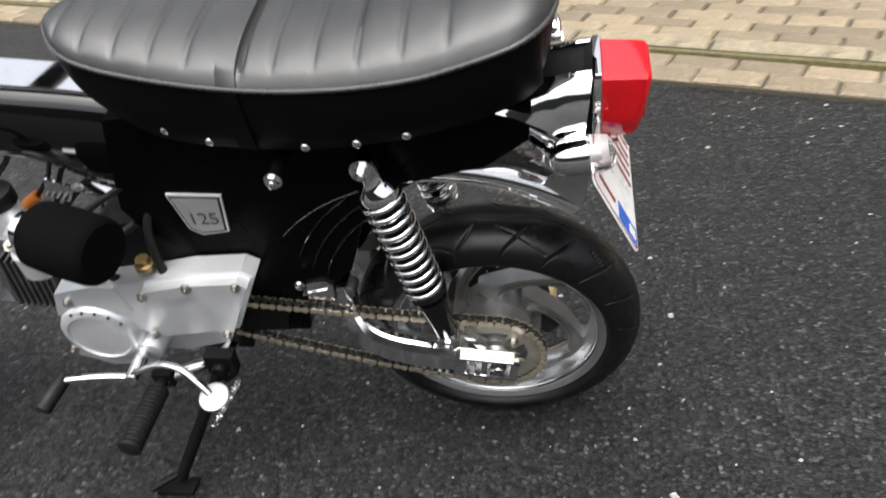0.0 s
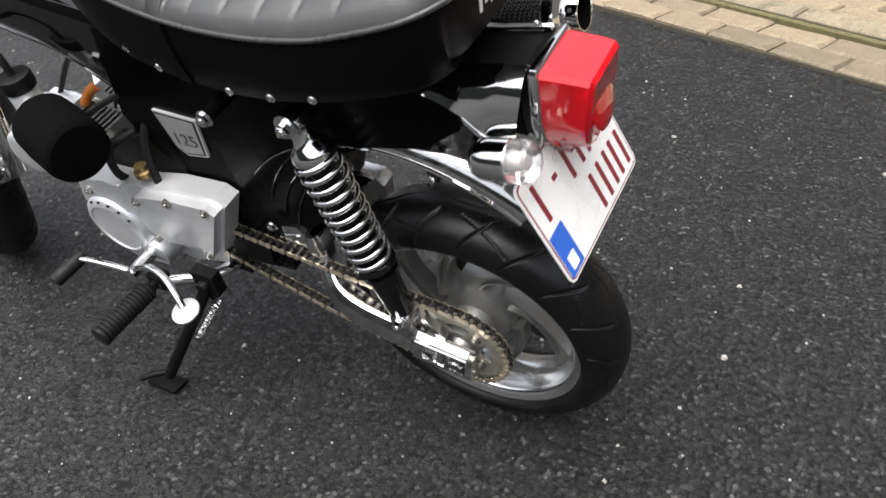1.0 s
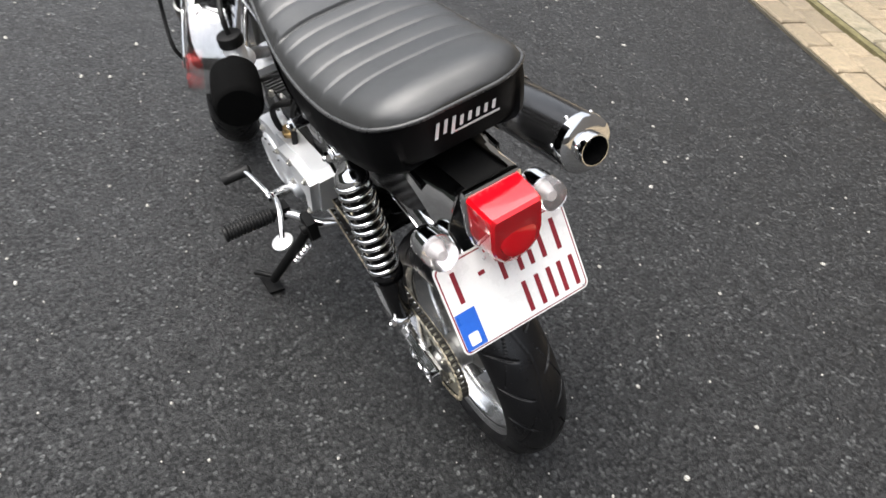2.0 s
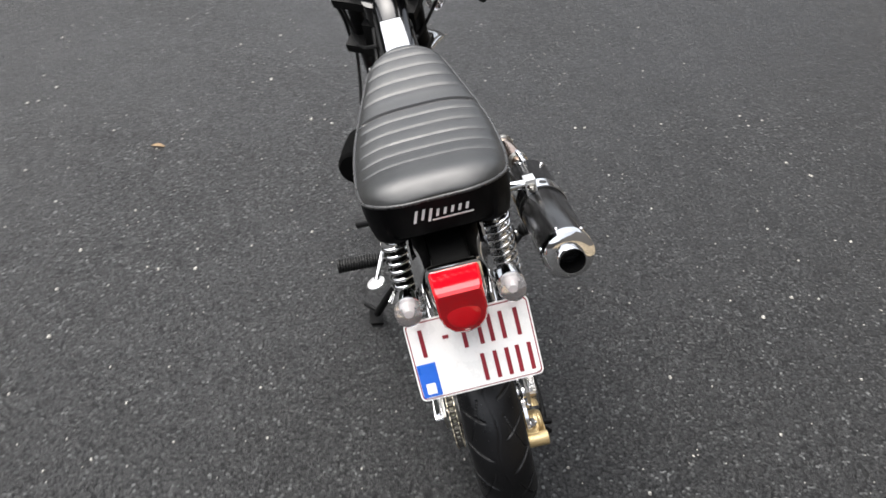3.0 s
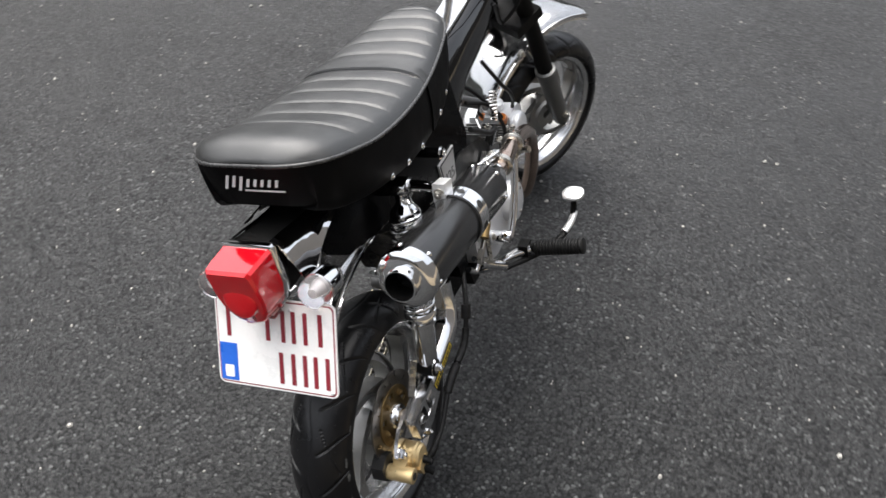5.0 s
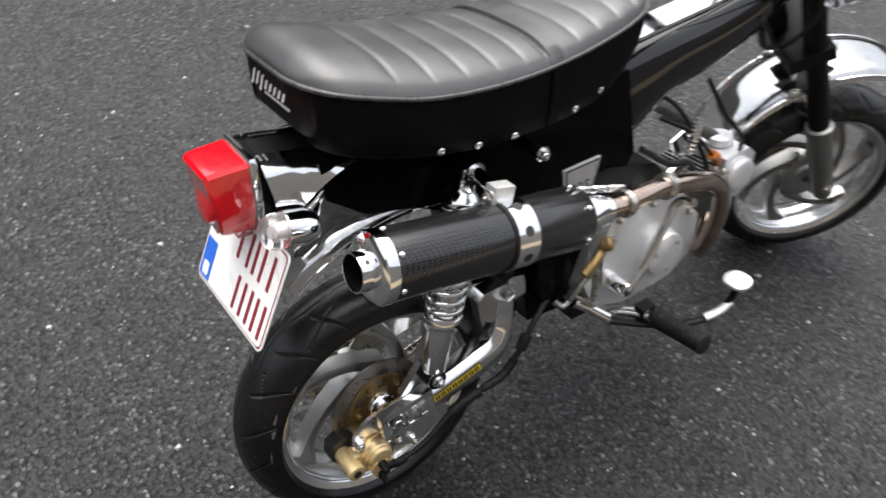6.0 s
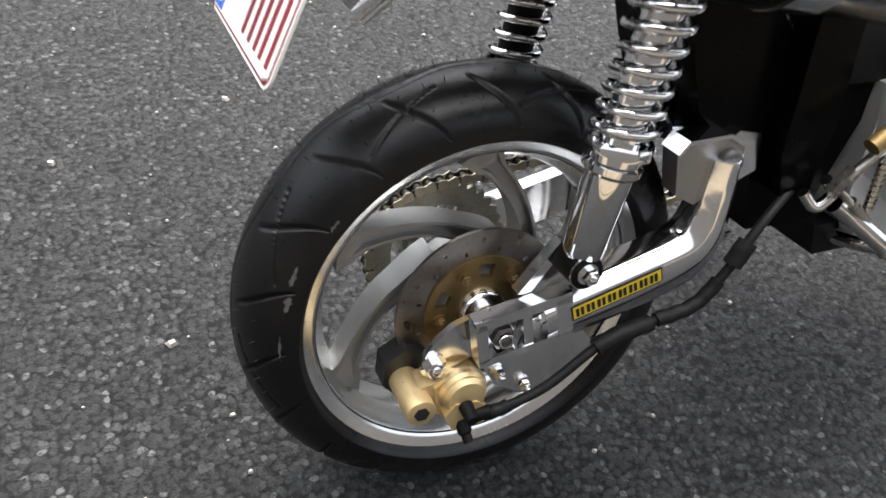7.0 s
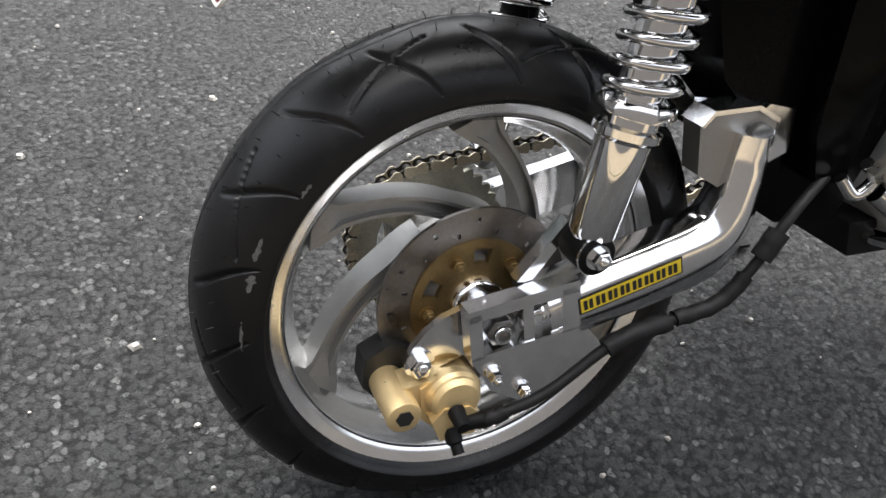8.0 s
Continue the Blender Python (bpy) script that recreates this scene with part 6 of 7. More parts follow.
part("end_cap", b, CHROME, ex, "chrome end cap", 35)
b = bmesh.new()
lathe(b, M0 - MD * 0.006, -MD, [(0, 0.0245), (0.023, 0.0245), (0.0255, 0.0240), (0.0255, 0.0226), (0.0235, 0.0222)], 48, False)
outlet = part("outlet_pipe", b, CHROME, ex, "", 35)
x, y, _ = basis(MD)
for k in range(4):
    d = x * math.cos(0.6 + k * math.pi / 2) + y * math.sin(0.6 + k * math.pi / 2)
    b = bmesh.new()
    lathe(b, M0 - MD * 0.022 + d * 0.0242, d, [(0, 0.0030), (0.0007, 0.0030), (0.0008, 0.0004)], 14)
    part("outlet_screw", b, INK, outlet)
# matte black disc closes the bore, in the filter foam's black
b = bmesh.new()
lathe(b, M0 + MD * 0.006, -MD, [(0, 0.0005), (0.001, 0.0216)], 40, False)
part("outlet_baffle", b, FOAM, ex)
b = bmesh.new()
lathe(b, M0 - MD * 0.029, MD, [(0, 0.0223), (0.001, 0.0219), (0.055, 0.0208)], 40, False)
part("outlet_bore", b, FOAM, ex, "matte black outlet bore")
b = bmesh.new()
lathe(b, M0 + MD * (ML - 0.002), MD, [(0, 0.0330), (0.004, 0.0335), (0.030, 0.0300), (0.046, 0.0270), (0.050, 0.0225), (0.062, 0.0215)], 48)
part("front_cone", b, CHROME, ex, "polished front cone", 35)
for s in (0.012, ML - 0.012):
    for k in range(6):
        a = 2 * math.pi * (k + 0.25) / 6
        d = x * math.cos(a) + y * math.sin(a)
        b = bmesh.new()
        dome(b, M0 + MD * s + d * (MR - 0.0003), d, 0.0042)
        part("cap_rivet", b, CHROME, ex)
b = bmesh.new()
s0 = 0.186
lathe(b, M0 + MD * s0, MD, [(-0.004, MR), (-0.004, MR + 0.002), (0.030, MR + 0.002), (0.030, MR)], 56, False)
cl = part("clamp", b, POLISHED, ex, "alloy silencer clamp with round holes", 35)
b = bmesh.new()
lathe(b, M0 + MD * (s0 - 0.009), MD, [(0, MR + 0.0001), (0, MR + 0.0014), (0.005, MR + 0.0014), (0.005, MR + 0.0001)], 56, False)
part("clamp_gasket", b, GRIP, cl)
for a in (-12, 33, 78):
    d = Vector((0, -math.cos(radians(a)), math.sin(radians(a))))
    d = (d - MD * d.dot(MD)).normalized()
    b = bmesh.new()
    lathe(b, M0 + MD * (s0 + 0.013) + d * (MR + 0.0016), d, [(0, 0.0068), (0.0009, 0.0068), (0.0010, 0.0005)], 20)
    part("clamp_hole", b, INK, cl)
b = bmesh.new()
LUG = M0 + MD * (s0 + 0.010) + Vector((0, 0.016, 0.052))
box(b, LUG, (0.032, 0.020, 0.030), Matrix.Rotation(radians(12), 3, "Y"))
part("clamp_lug", b, BRUSHED, cl, "", 35, 0.003, 2)
b = bmesh.new()
rod(b, LUG + Vector((0, 0.004, 0.004)), V(0.140, 0.112, 0.404), 0.0090, None, 14)
part("clamp_stay", b, CHROME, cl)
b = bmesh.new()
bolt(b, LUG + Vector((-0.014, 0, 0.002)), (-1, 0, 0), 0.007, 0.008)
part("clamp_bolt", b, STEEL, cl)
b = bmesh.new()
tube(b, spline([M1 + MD * 0.056, V(0.345, 0.190, 0.316), V(0.395, 0.186, 0.314), V(0.450, 0.178, 0.306), V(0.530, 0.168, 0.283), V(0.600, 0.156, 0.254), V(0.650, 0.145, 0.212), V(0.674, 0.134, 0.150), V(0.684, 0.116, 0.085), V(0.705, 0.090, 0.036), V(0.745, 0.060, 0.020), V(0.790, 0.030, 0.036), V(0.822, 0.010, 0.075)], 8), 0.0158, 20)
header = part("header_pipe", b, HEADER, ex, "heat-tinted bronze header pipe", 50)
for c, d in ((V(0.350, 0.1895, 0.3158), (1, 0.08, -0.05)), (V(0.452, 0.1777, 0.3056), (1, 0.15, -0.2))):
    b = bmesh.new()
    lathe(b, c, d, [(0, 0.0200), (0.001, 0.0212), (0.011, 0.0212), (0.012, 0.0200)], 28)
    part("header_clamp", b, STEEL, header)
b = bmesh.new()
pts = []
a_, c_ = V(0.250, 0.190, 0.374), V(0.345, 0.190, 0.346)
xx, yy, _ = basis(c_ - a_)
for k in range(18 * 8 + 1):
    pts.append(a_.lerp(c_, k / 144) + (xx * math.cos(2 * math.pi * k / 8) + yy * math.sin(2 * math.pi * k / 8)) * 0.0045)
tube(b, pts, 0.0012, 6)
part("retaining_spring", b, CHROME, ex)

# ---- foot controls ----
def foot_peg(side):
    g = group("foot_peg", bike, "black ribbed rubber foot peg")
    a_, b_ = (V(0.516, -0.172, 0.030), V(0.523, -0.282, 0.034)) if side < 0 else (V(0.484, 0.180, 0.036), V(0.484, 0.290, 0.050))
    b = bmesh.new()
    prof = [(0, 0.012)]
    n = 14
    for k in range(n):
        s = 0.004 + 0.098 * k / n
        prof += [(s, 0.0145), (s + 0.0018, 0.0172), (s + 0.0046, 0.0172), (s + 0.0062, 0.0145)]
    prof += [(0.104, 0.0175), (0.109, 0.0175), (0.1105, 0.015)]
    lathe(b, a_, b_ - a_, prof, 20)
    part("peg_rubber", b, GRIP, g, "", 35)
    b = bmesh.new()
    rod(b, a_ - (b_ - a_).normalized() * 0.03, a_ + (b_ - a_) * 0.1, 0.009, None, 14)
    box(b, a_ - (b_ - a_).normalized() * 0.022, (0.030, 0.022, 0.028))
    part("peg_hinge", b, PLASTIC, g, "", 35, 0.003, 2)
    return g


foot_peg(-1)
foot_peg(1)
b = bmesh.new()
tube(b, spline([V(0.484, 0.172, 0.034), V(0.470, 0.140, 0.026), V(0.440, 0.090, 0.010), V(0.430, 0.0, -0.004), V(0.446, -0.090, 0.004), V(0.490, -0.130, 0.016), V(0.514, -0.155, 0.028)], 8), 0.0105, 14)
part("peg_bar", b, CHROME, bike, "chrome foot peg bar")
b = bmesh.new()
slab(b, [(0.400, 0.020), (0.500, 0.020), (0.495, -0.018), (0.410, -0.018)], -0.060, 0.060)
part("peg_mount", b, PLASTIC, bike, "", 35, 0.004, 2)

gear = group("gear_lever", bike, "chrome heel-and-toe gear lever")
gear.location = V(0.018, 0.016, 0.0)
b = bmesh.new()
tube(b, spline([V(0.648, -0.190, 0.048), V(0.610, -0.184, 0.047), V(0.570, -0.178, 0.042), V(0.540, -0.174, 0.036)], 6), 0.006, 12, 0.8)
tube(b, spline([V(0.550, -0.174, 0.038), V(0.520, -0.174, 0.056), V(0.486, -0.175, 0.070), V(0.452, -0.182, 0.068), V(0.424, -0.196, 0.050), V(0.410, -0.204, 0.038)], 6), 0.006, 12, 0.8)
rod(b, V(0.545, -0.090, 0.034), V(0.545, -0.182, 0.036), 0.011, None, 16)
part("lever_arm", b, CHROME, gear, "", 40)
b = bmesh.new()
rod(b, V(0.650, -0.178, 0.046), V(0.666, -0.240, 0.038), 0.0125, None, 18, 0.003)
part("toe_rubber", b, GRIP, gear, "black toe rubber")
b = bmesh.new()
lathe(b, V(0.404, -0.206, 0.030), (0, 0.15, 1), [(0, 0.019), (0.002, 0.0225), (0.006, 0.0225), (0.008, 0.019)], 28)
part("heel_pad", b, BRUSHED, gear, "round chrome heel pad", 35)

stand = group("side_stand", bike, "black side stand resting on the road")
b = bmesh.new()
tube(b, spline([V(0.432, -0.124, 0.036), V(0.450, -0.148, -0.010), V(0.492, -0.190, -0.085), V(0.530, -0.226, -0.152)], 6), 0.010, 14)
part("stand_leg", b, PLASTIC, stand)
b = bmesh.new()
foot_c = V(0.538, -0.233, -0.1690)
flat = Matrix.Rotation(LEAN_LEFT, 3, "X")
box(b, foot_c, (0.062, 0.034, 0.006), flat)
part("stand_foot", b, PLASTIC, stand, "", 35, 0.002, 2)
b = bmesh.new()
tube(b, spline([V(0.530, -0.224, -0.144), V(0.552, -0.242, -0.142), V(0.570, -0.254, -0.146)], 5), 0.0055, 10)
part("stand_tang", b, PLASTIC, stand)
b = bmesh.new()
slab(b, [(0.404, 0.056), (0.450, 0.056), (0.452, 0.014), (0.432, -0.010), (0.408, 0.010)], -0.136, -0.116)
rod(b, V(0.430, -0.112, 0.030), V(0.430, -0.146, 0.030), 0.011, None, 18, 0.002)
part("stand_bracket", b, PLASTIC, stand, "", 35, 0.004, 2)
b = bmesh.new()
pts = []
a_, c_ = V(0.404, -0.146, 0.010), V(0.462, -0.176, -0.070)
x, y, _ = basis(c_ - a_)
for k in range(14 * 10 + 1):
    t = k / 140
    pts.append(a_.lerp(c_, t) + (x * math.cos(2 * math.pi * k / 10) + y * math.sin(2 * math.pi * k / 10)) * 0.0055)
tube(b, pts, 0.0013, 6)
part("stand_spring", b, CHROME, stand, "thin chrome return spring")

pedal = group("brake_pedal", bike, "chrome rear brake pedal")
pedal.location = V(-0.030, 0.002, 0.032)
b = bmesh.new()
tube(b, spline([V(0.455, 0.130, -0.010), V(0.540, 0.190, -0.020), V(0.610, 0.225, -0.010), V(0.640, 0.234, 0.020), V(0.648, 0.236, 0.055)], 8), 0.0075, 12, 0.7)
part("pedal_arm", b, PLASTIC, pedal)
b = bmesh.new()
tube(b, spline([V(0.598, 0.222, -0.008), V(0.622, 0.231, 0.002), V(0.642, 0.236, 0.018)], 5), 0.0082, 12, 0.7)
part("pedal_bar", b, BRUSHED, pedal, "worn bright section of the pedal")
b = bmesh.new()
x, y, z = Vector((1, 0, 0.2)).normalized(), Vector((0, 1, 0)), Vector((-0.2, 0, 1)).normalized()
c = V(0.647, 0.236, 0.056)
rows = [[b.verts.new(c + z * h + x * (0.021 * k * math.cos(a)) + y * (0.024 * k * math.copysign(abs(math.sin(a)) ** 0.7, math.sin(a)))) for a in [2 * math.pi * j / 28 for j in range(28)]] for h, k in ((0, 0.85), (0.002, 1.0), (0.007, 1.0), (0.010, 0.86), (0.011, 0.6))]
for p, q in zip(rows, rows[1:]):
    bridge(b, p, q)
b.faces.new(rows[0])
b.faces.new(rows[-1])
part("pedal_pad", b, BRUSHED, pedal, "oval worn bright pedal pad", 35)
b = bmesh.new()
tube(b, spline([V(0.455, 0.130, -0.010), V(0.430, 0.118, 0.020), V(0.400, 0.112, 0.050)], 5), 0.007, 10)
rod(b, V(0.400, 0.112, 0.050), V(0.370, 0.108, 0.075), 0.004, None, 10)
part("pedal_link", b, STEEL, pedal)
b = bmesh.new()
tube(b, spline([V(0.352, 0.096, 0.060), V(0.368, 0.102, 0.044), V(0.384, 0.104, 0.060), V(0.370, 0.102, 0.074)], 6), 0.006, 10)
tube(b, spline([V(0.390, 0.104, 0.046), V(0.415, 0.112, 0.028), V(0.450, 0.130, 0.000)], 6), 0.010, 12)
part("pedal_pivot", b, CHROME, pedal)


# ---- front end ----
fork = group("front_fork", bike, "telescopic fork with grey sliders and black upper tubes")
for side in (-1, 1):
    b = bmesh.new()
    lathe(b, S(0, side * 0.088, -0.040), S_AX, [(0, 0.014), (0.006, 0.020), (0.03, 0.0235), (0.19, 0.0255), (0.20, 0.0275), (0.216, 0.0275), (0.220, 0.021)], 28)
    part("fork_slider", b, material("fork_grey", (0.22, 0.22, 0.21), 0.4, 0.8, 0.15, 30) if side < 0 else bpy.data.materials["fork_grey"], fork, "", 35)
    b = bmesh.new()
    rod(b, S(0, side * 0.088, 0.17), S(0, side * 0.088, 0.62), 0.0215, None, 24)
    part("fork_tube", b, PLASTIC, fork)
    b = bmesh.new()
    bolt(b, S(0, side * 0.104, 0.0), S_RT * side, 0.012, 0.010)
    part("axle_nut", b, STEEL, fork)
b = bmesh.new()
rod(b, S(0, -0.104, 0), S(0, 0.104, 0), 0.0075, None, 14)
part("front_axle", b, STEEL, fork)
for u in (0.375, 0.545):
    b = bmesh.new()
    slab(b, [(-0.060, u - 0.014), (0.028, u - 0.014), (0.028, u + 0.014), (-0.060, u + 0.014)], -0.112, 0.112, S)
    part("fork_clamp", b, PLASTIC, fork, "", 35, 0.006, 2)
b = bmesh.new()
rod(b, S(-0.045, 0, 0.36), S(-0.045, 0, 0.57), 0.030, None, 28)
part("head_tube", b, PAINT, frame_part)
front_guard = mudguard("front_mudguard", S, (0.0, 0.010), 0.272, radians(40), radians(150), 0.070, "chrome front mudguard", 0.020)
for side in (-1, 1):
    b = bmesh.new()
    tube(b, [S(0.259 * math.cos(radians(a)), side * 0.0715, 0.010 + 0.259 * math.sin(radians(a))) for a in range(41, 150, 4)], 0.003, 8)
    part("rolled_edge", b, CHROME, front_guard)
    b = bmesh.new()
    tube(b, spline([S(-0.020, side * 0.070, 0.262), S(-0.016, side * 0.082, 0.230), S(0.0, side * 0.088, 0.190)], 5), 0.005, 10)
    part("guard_stay", b, CHROME, front_guard)
    b = bmesh.new()
    bolt(b, S(-0.040, side * 0.066, 0.268), S_RT * side, 0.008, 0.008)
    part("guard_bolt", b, STEEL, front_guard)
# red caliper on the left slider with its hose
cal2 = group("front_caliper", bike, "red front brake caliper")
for f, u in ((-0.072, 0.030), (-0.086, -0.022)):
    b = bmesh.new()
    lathe(b, S(f, -0.070, u), -S_RT, [(0, 0.024), (0.034, 0.024), (0.042, 0.020), (0.044, 0.012)], 24)
    part("piston_housing", b, RED_PAINT, cal2, "", 35)
b = bmesh.new()
slab(b, [(-0.100, -0.045), (-0.060, -0.040), (-0.045, 0.050), (-0.090, 0.055)], -0.086, -0.060, S)
part("caliper_body", b, RED_PAINT, cal2, "", 35, 0.005, 2)
b = bmesh.new()
tube(b, spline([S(-0.078, -0.105, 0.050), S(-0.060, -0.130, 0.090), S(0.010, -0.150, 0.150), S(0.040, -0.150, 0.250), S(0.0, -0.130, 0.340), S(-0.02, -0.120, 0.46), S(-0.04, -0.14, 0.60)], 8), 0.005, 10)
part("front_hose", b, GRIP, cal2, "black front brake hose")
# lamp shell, bars and front indicators above the clamps
head = group("headlamp", bike, "black headlamp shell")
b = bmesh.new()
lathe(b, S(0.030, 0, 0.470), S_FW, [(0, 0.020), (0.010, 0.050), (0.040, 0.070), (0.080, 0.078), (0.100, 0.079)], 40)
part("lamp_shell", b, PAINT, head, "", 40)
b = bmesh.new()
lathe(b, S(0.130, 0, 0.470), S_FW, [(-0.004, 0.079), (0.0, 0.083), (0.010, 0.083), (0.014, 0.076)], 40)
part("lamp_rim", b, CHROME, head)
b = bmesh.new()
lathe(b, S(0.138, 0, 0.470), S_FW, [(0, 0.076), (0.008, 0.060), (0.013, 0.030), (0.014, 0.0005)], 40)
part("lamp_glass", b, CLEAR_LENS, head)
bars = group("handlebar", bike, "chrome handlebar with black grips")
b = bmesh.new()
tube(b, spline([S(-0.130, -0.330, 0.740), S(-0.100, -0.200, 0.760), S(-0.060, -0.110, 0.720), S(-0.035, -0.060, 0.600), S(-0.032, 0, 0.590), S(-0.035, 0.060, 0.600), S(-0.060, 0.110, 0.720), S(-0.100, 0.200, 0.760), S(-0.130, 0.330, 0.740)], 8), 0.011, 14)
part("bar", b, CHROME, bars)
for side in (-1, 1):
    b = bmesh.new()
    rod(b, S(-0.103, side * 0.210, 0.759), S(-0.132, side * 0.335, 0.739), 0.0165, None, 18, 0.003)
    part("grip", b, GRIP, bars)
    b = bmesh.new()
    tube(b, spline([S(-0.07, side * 0.14, 0.735), S(-0.02, side * 0.17, 0.62), S(-0.01, side * 0.12, 0.48), S(-0.06, side * 0.07, 0.40), V(0.80, side * 0.05, 0.46)], 8), 0.0045, 8)
    part("control_cable", b, GRIP, bars)
    indicator(S(0.050, side * 0.140, 0.530), S(0.020, side * 0.140, 0.530), S(0.030, side * 0.080, 0.520))
b = bmesh.new()
slab(b, [(-0.08, 0.42), (-0.03, 0.42), (-0.03, 0.50), (-0.075, 0.50)], -0.035, 0.035, S)
part("horn_block", b, PLASTIC, fork, "", 40, 0.01, 2)


# ---- pavement beyond the road edge ----
EDGE_A, EDGE_DIR = Vector((0.0, 2.999, 0)), Vector((1, -0.357, 0)).normalized()
EDGE_N = Vector((-EDGE_DIR.y, EDGE_DIR.x, 0))
PAVE = Matrix((EDGE_DIR, EDGE_N, Vector((0, 0, 1)))).transposed().to_4x4()
PAVE.translation = EDGE_A


def strip_bm(y0, y1, z0, z1, x0=-30, x1=30):
    bm = bmesh.new()
    box(bm, ((x0 + x1) / 2, (y0 + y1) / 2, (z0 + z1) / 2), (x1 - x0, y1 - y0, z1 - z0))
    return bm


gutter = new("gutter", finish(strip_bm(0.0, 0.235, -0.05, 0.010), "gutter", JOINT, 40))
gutter.matrix_world = PAVE
tagged(gutter, "two-course gutter of buff pavers along the road edge", "gutter", kind="structure")
kerb = new("kerb", finish(strip_bm(0.262, 0.36, -0.05, 0.030), "kerb", JOINT, 40))
kerb.matrix_world = PAVE
tagged(kerb, "low weathered kerb with moss in its joint", "kerb", kind="structure")
moss = new("moss", finish(strip_bm(0.234, 0.263, -0.05, 0.027, -8, 8), "moss", MOSS, 40))
moss.matrix_world = PAVE
tagged(moss, "damp moss and grass in the gutter joint", "moss", kind="stuff")
pavement = new("pavement", finish(strip_bm(0.359, 8.0, -0.05, 0.026), "pavement", JOINT, 40))
pavement.matrix_world = PAVE
tagged(pavement, "pavement of buff rectangular pavers", "pavement", kind="structure")


def paver_mesh(w, d, h, seed):
    rng = random.Random(seed)
    bm = bmesh.new()
    c = 0.008
    j = lambda: rng.uniform(-0.0035, 0.0035)
    low = [bm.verts.new((x * w / 2 + j(), y * d / 2 + j(), -h)) for x, y in ((-1, -1), (1, -1), (1, 1), (-1, 1))]
    mid = [bm.verts.new((x * w / 2 + j(), y * d / 2 + j(), -c)) for x, y in ((-1, -1), (1, -1), (1, 1), (-1, 1))]
    top = [bm.verts.new((x * (w / 2 - c) + j(), y * (d / 2 - c) + j(), j() * 0.6)) for x, y in ((-1, -1), (1, -1), (1, 1), (-1, 1))]
    bridge(bm, low, mid)
    bridge(bm, mid, top)
    bm.faces.new(top)
    return finish(bm, "paver", BUFF, 30)


# plain blockers added out of view, which close the street and darken low sky
def closing_wall(name, c, size, mat, label, category):
    bm = bmesh.new()
    box(bm, c, size)
    ob = new(name, finish(bm, name, mat, 40))
    ob.matrix_world = PAVE
    return tagged(ob, label, category, kind="structure")


closing_wall("wall_house", (0, 6.2, 4.2), (60, 0.3, 8.5), UNSEEN_WALL, "unseen plain wall added behind the pavement to block low sky", "wall")
closing_wall("wall_hedge", (0, -13.0, 2.0), (60, 1.2, 4.2), UNSEEN_SCREEN, "unseen dark screen added across the road to block low sky", "hedge")
closing_wall("wall_street_end", (-24, -3.2, 2.4), (0.3, 19, 5.0), UNSEEN_WALL, "unseen plain wall added at the street's end to block low sky", "wall")
closing_wall("wall_yard", (22, -3.2, 2.4), (0.3, 19, 5.0), UNSEEN_WALL, "unseen plain wall added behind the walker to block low sky", "wall")
rng = random.Random(11)
GUT = [paver_mesh(0.204, 0.106, 0.04, k) for k in range(4)]
PAV = [paver_mesh(0.200, 0.098, 0.04, 20 + k) for k in range(4)]
KRB = [paver_mesh(0.48, 0.092, 0.05, 40 + k) for k in range(3)]
for me in KRB:
    me.materials[0] = KERB
for row, y in enumerate((0.060, 0.172)):
    for k in range(-22, 26):
        piece("paver", rng.choice(GUT), gutter, pose(0.213 * k + 0.1 * row, y, 0.022 + rng.uniform(-0.003, 0.003), rng.uniform(-1.1, 1.1), rng.uniform(-0.9, 0.9), rng.uniform(-1.3, 1.3)))
for k in range(-10, 12):
    piece("kerb_stone", rng.choice(KRB), kerb, pose(0.49 * k, 0.311, 0.042 + rng.uniform(-0.006, 0.004), rng.uniform(-2.5, 2.5), rng.uniform(-0.4, 0.4), rng.uniform(-0.8, 0.8)))
for row in range(12):
    for k in range(-8, 16):
        piece("paver", rng.choice(PAV), pavement, pose(0.207 * k + 0.1035 * (row % 2), 0.415 + 0.104 * row, 0.038 + rng.uniform(-0.002, 0.002), rng.uniform(-0.5, 0.5), rng.uniform(-0.5, 0.5), rng.uniform(-0.5, 0.5)))


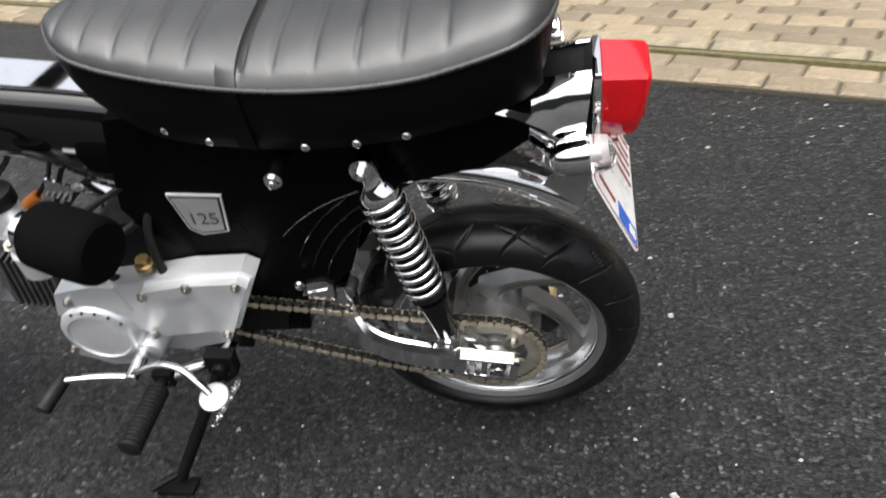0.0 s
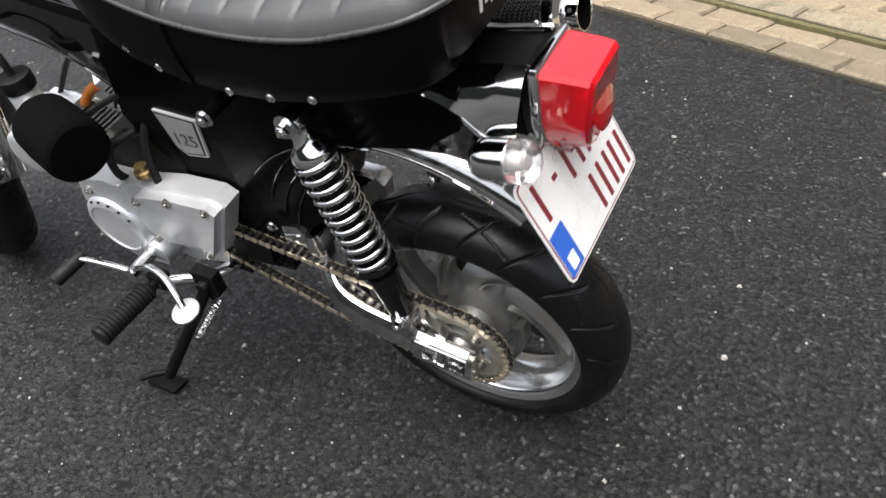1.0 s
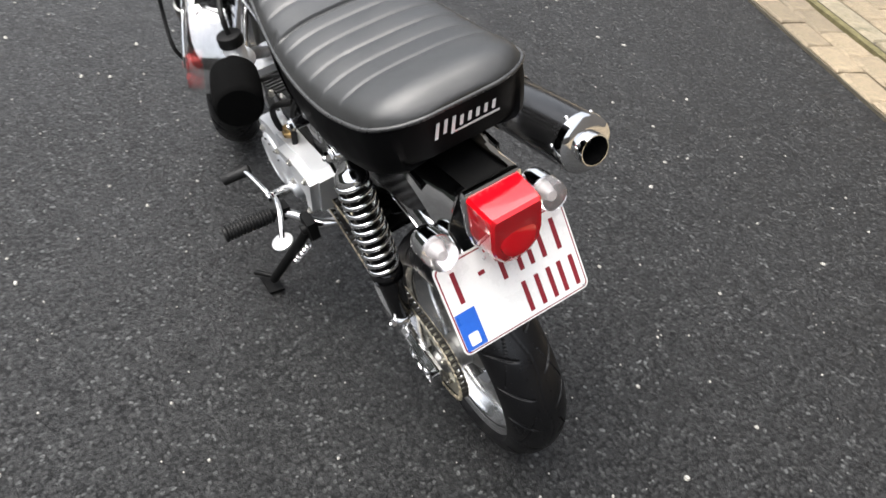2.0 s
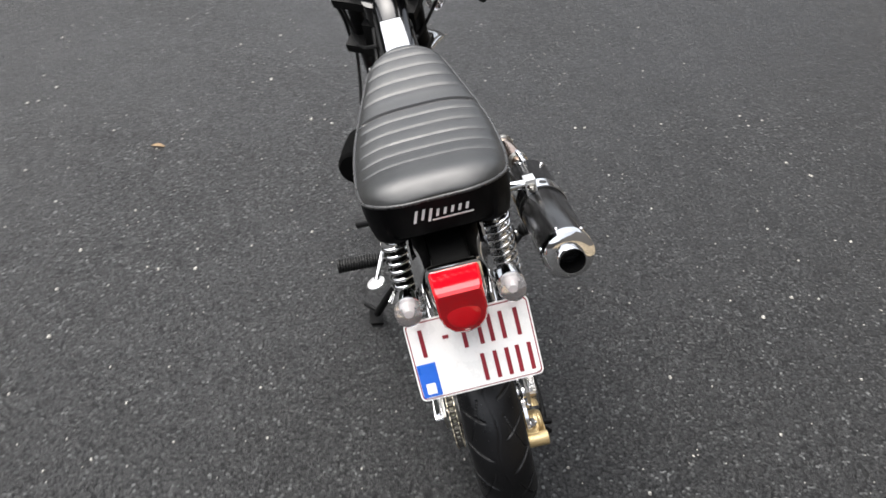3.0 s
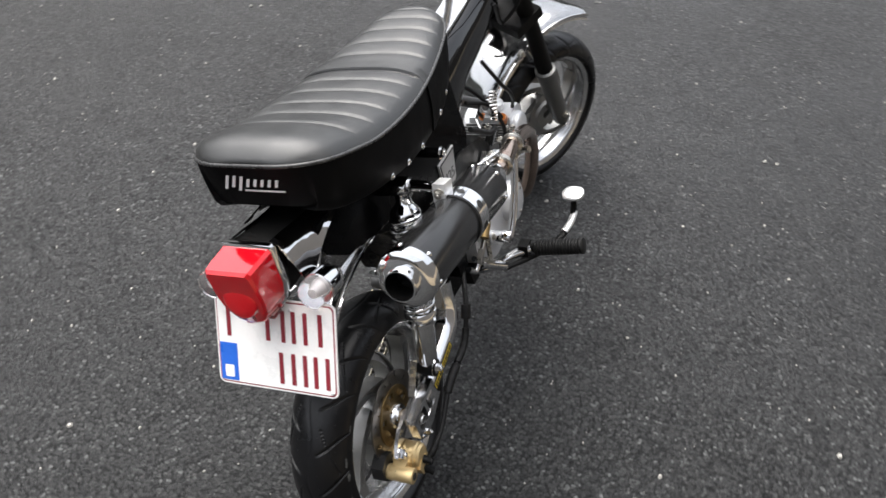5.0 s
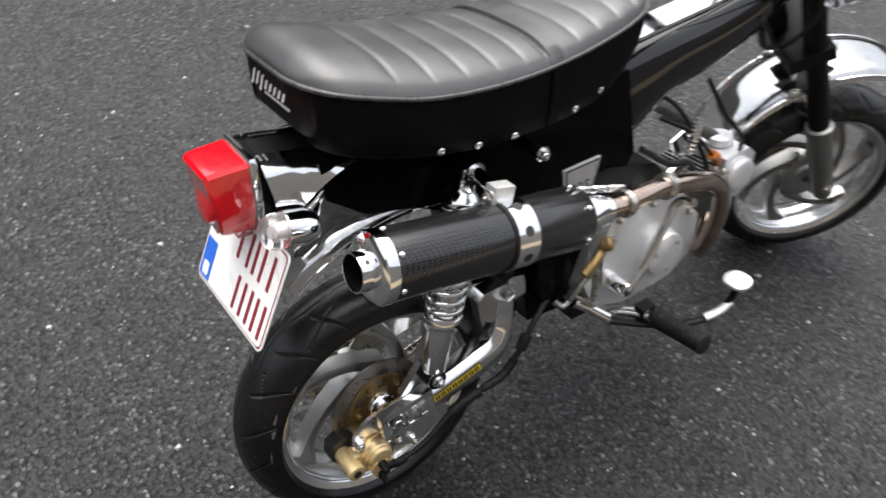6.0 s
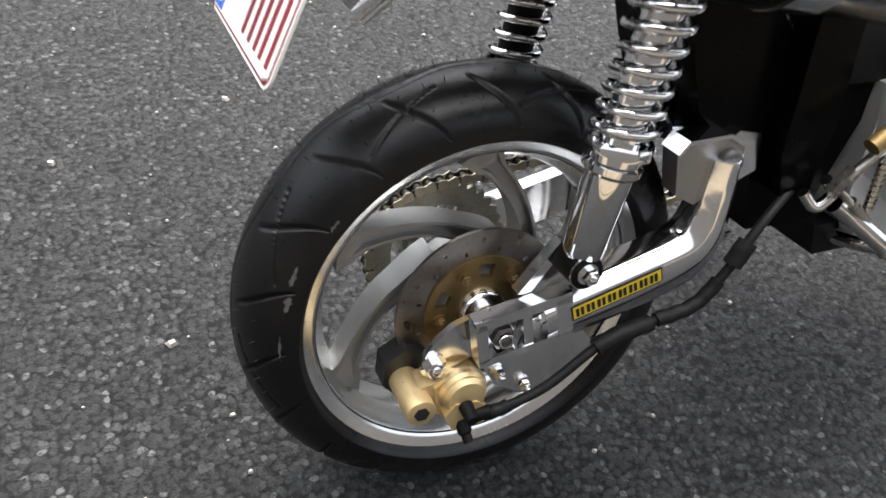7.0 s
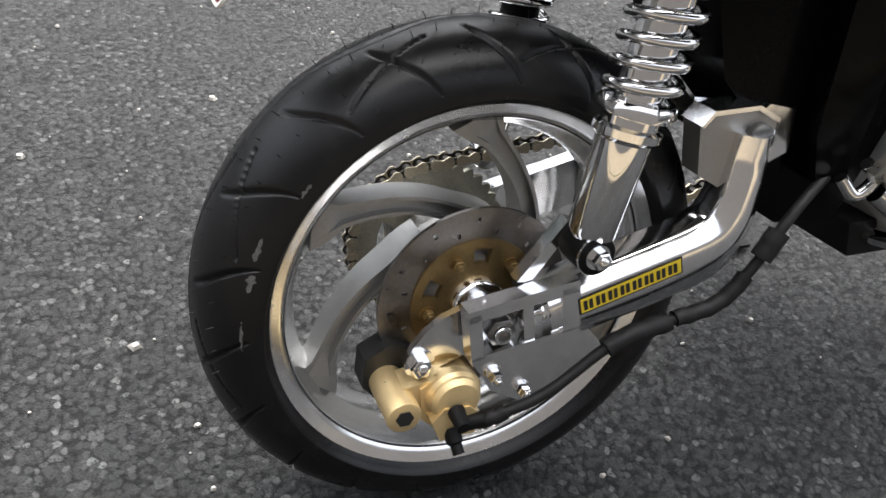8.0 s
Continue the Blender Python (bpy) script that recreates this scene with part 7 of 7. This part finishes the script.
def paver_field(name, parent, label, cells, top, mat):
    """The many further pieces of a course, joined: each a low block with sloped edges."""
    rnd = random.Random(len(cells))
    verts, faces = [], []
    for x, y, w, d in cells:
        z, base, c = top + rnd.uniform(-0.003, 0.003), len(verts), 0.008
        for k, h in ((0.0, z - 0.03), (0.0, z - c), (c, z)):
            for sx, sy in ((-1, -1), (1, -1), (1, 1), (-1, 1)):
                verts.append((x + sx * (w / 2 - k) + rnd.uniform(-0.003, 0.003), y + sy * (d / 2 - k) + rnd.uniform(-0.003, 0.003), h))
        for r0 in (base, base + 4):
            faces += [(r0 + k, r0 + (k + 1) % 4, r0 + 4 + (k + 1) % 4, r0 + 4 + k) for k in range(4)]
        faces.append((base + 8, base + 9, base + 10, base + 11))
    me = bpy.data.meshes.new(name)
    me.from_pydata(verts, [], faces)
    me.materials.append(mat)
    ob = new(name, me)
    ob.parent = parent
    return tagged(ob, label, kind="stuff")


def far_brick(name, source):
    """The same paver material for joined pieces, its tone by island."""
    m = source.copy()
    m.name = name
    nt = m.node_tree
    info = next(n for n in nt.nodes if n.type == "OBJECT_INFO")
    geo = nt.nodes.new("ShaderNodeNewGeometry")
    for link in list(info.outputs["Random"].links):
        nt.links.new(geo.outputs["Random Per Island"], link.to_socket)
    return m


FAR_BUFF = far_brick("buff_paver_far", BUFF)
FAR_KERB = far_brick("kerb_concrete_far", KERB)
paver_field("paver_field", pavement, "further buff pavers of the pavement",
            [(0.207 * k + 0.1035 * (row % 2), 0.415 + 0.104 * row, 0.200, 0.098) for row in range(52) for k in range(-70, 80) if not (row < 12 and -8 <= k < 16)], 0.038, FAR_BUFF)
paver_field("gutter_field", gutter, "further pavers of the gutter",
            [(0.213 * k + 0.1 * row, y, 0.204, 0.106) for row, y in enumerate((0.060, 0.172)) for k in range(-90, 100) if not -22 <= k < 26], 0.022, FAR_BUFF)
paver_field("kerb_field", kerb, "further stones of the kerb",
            [(0.49 * k, 0.311, 0.48, 0.092) for k in range(-45, 50) if not -10 <= k < 12], 0.042, FAR_KERB)
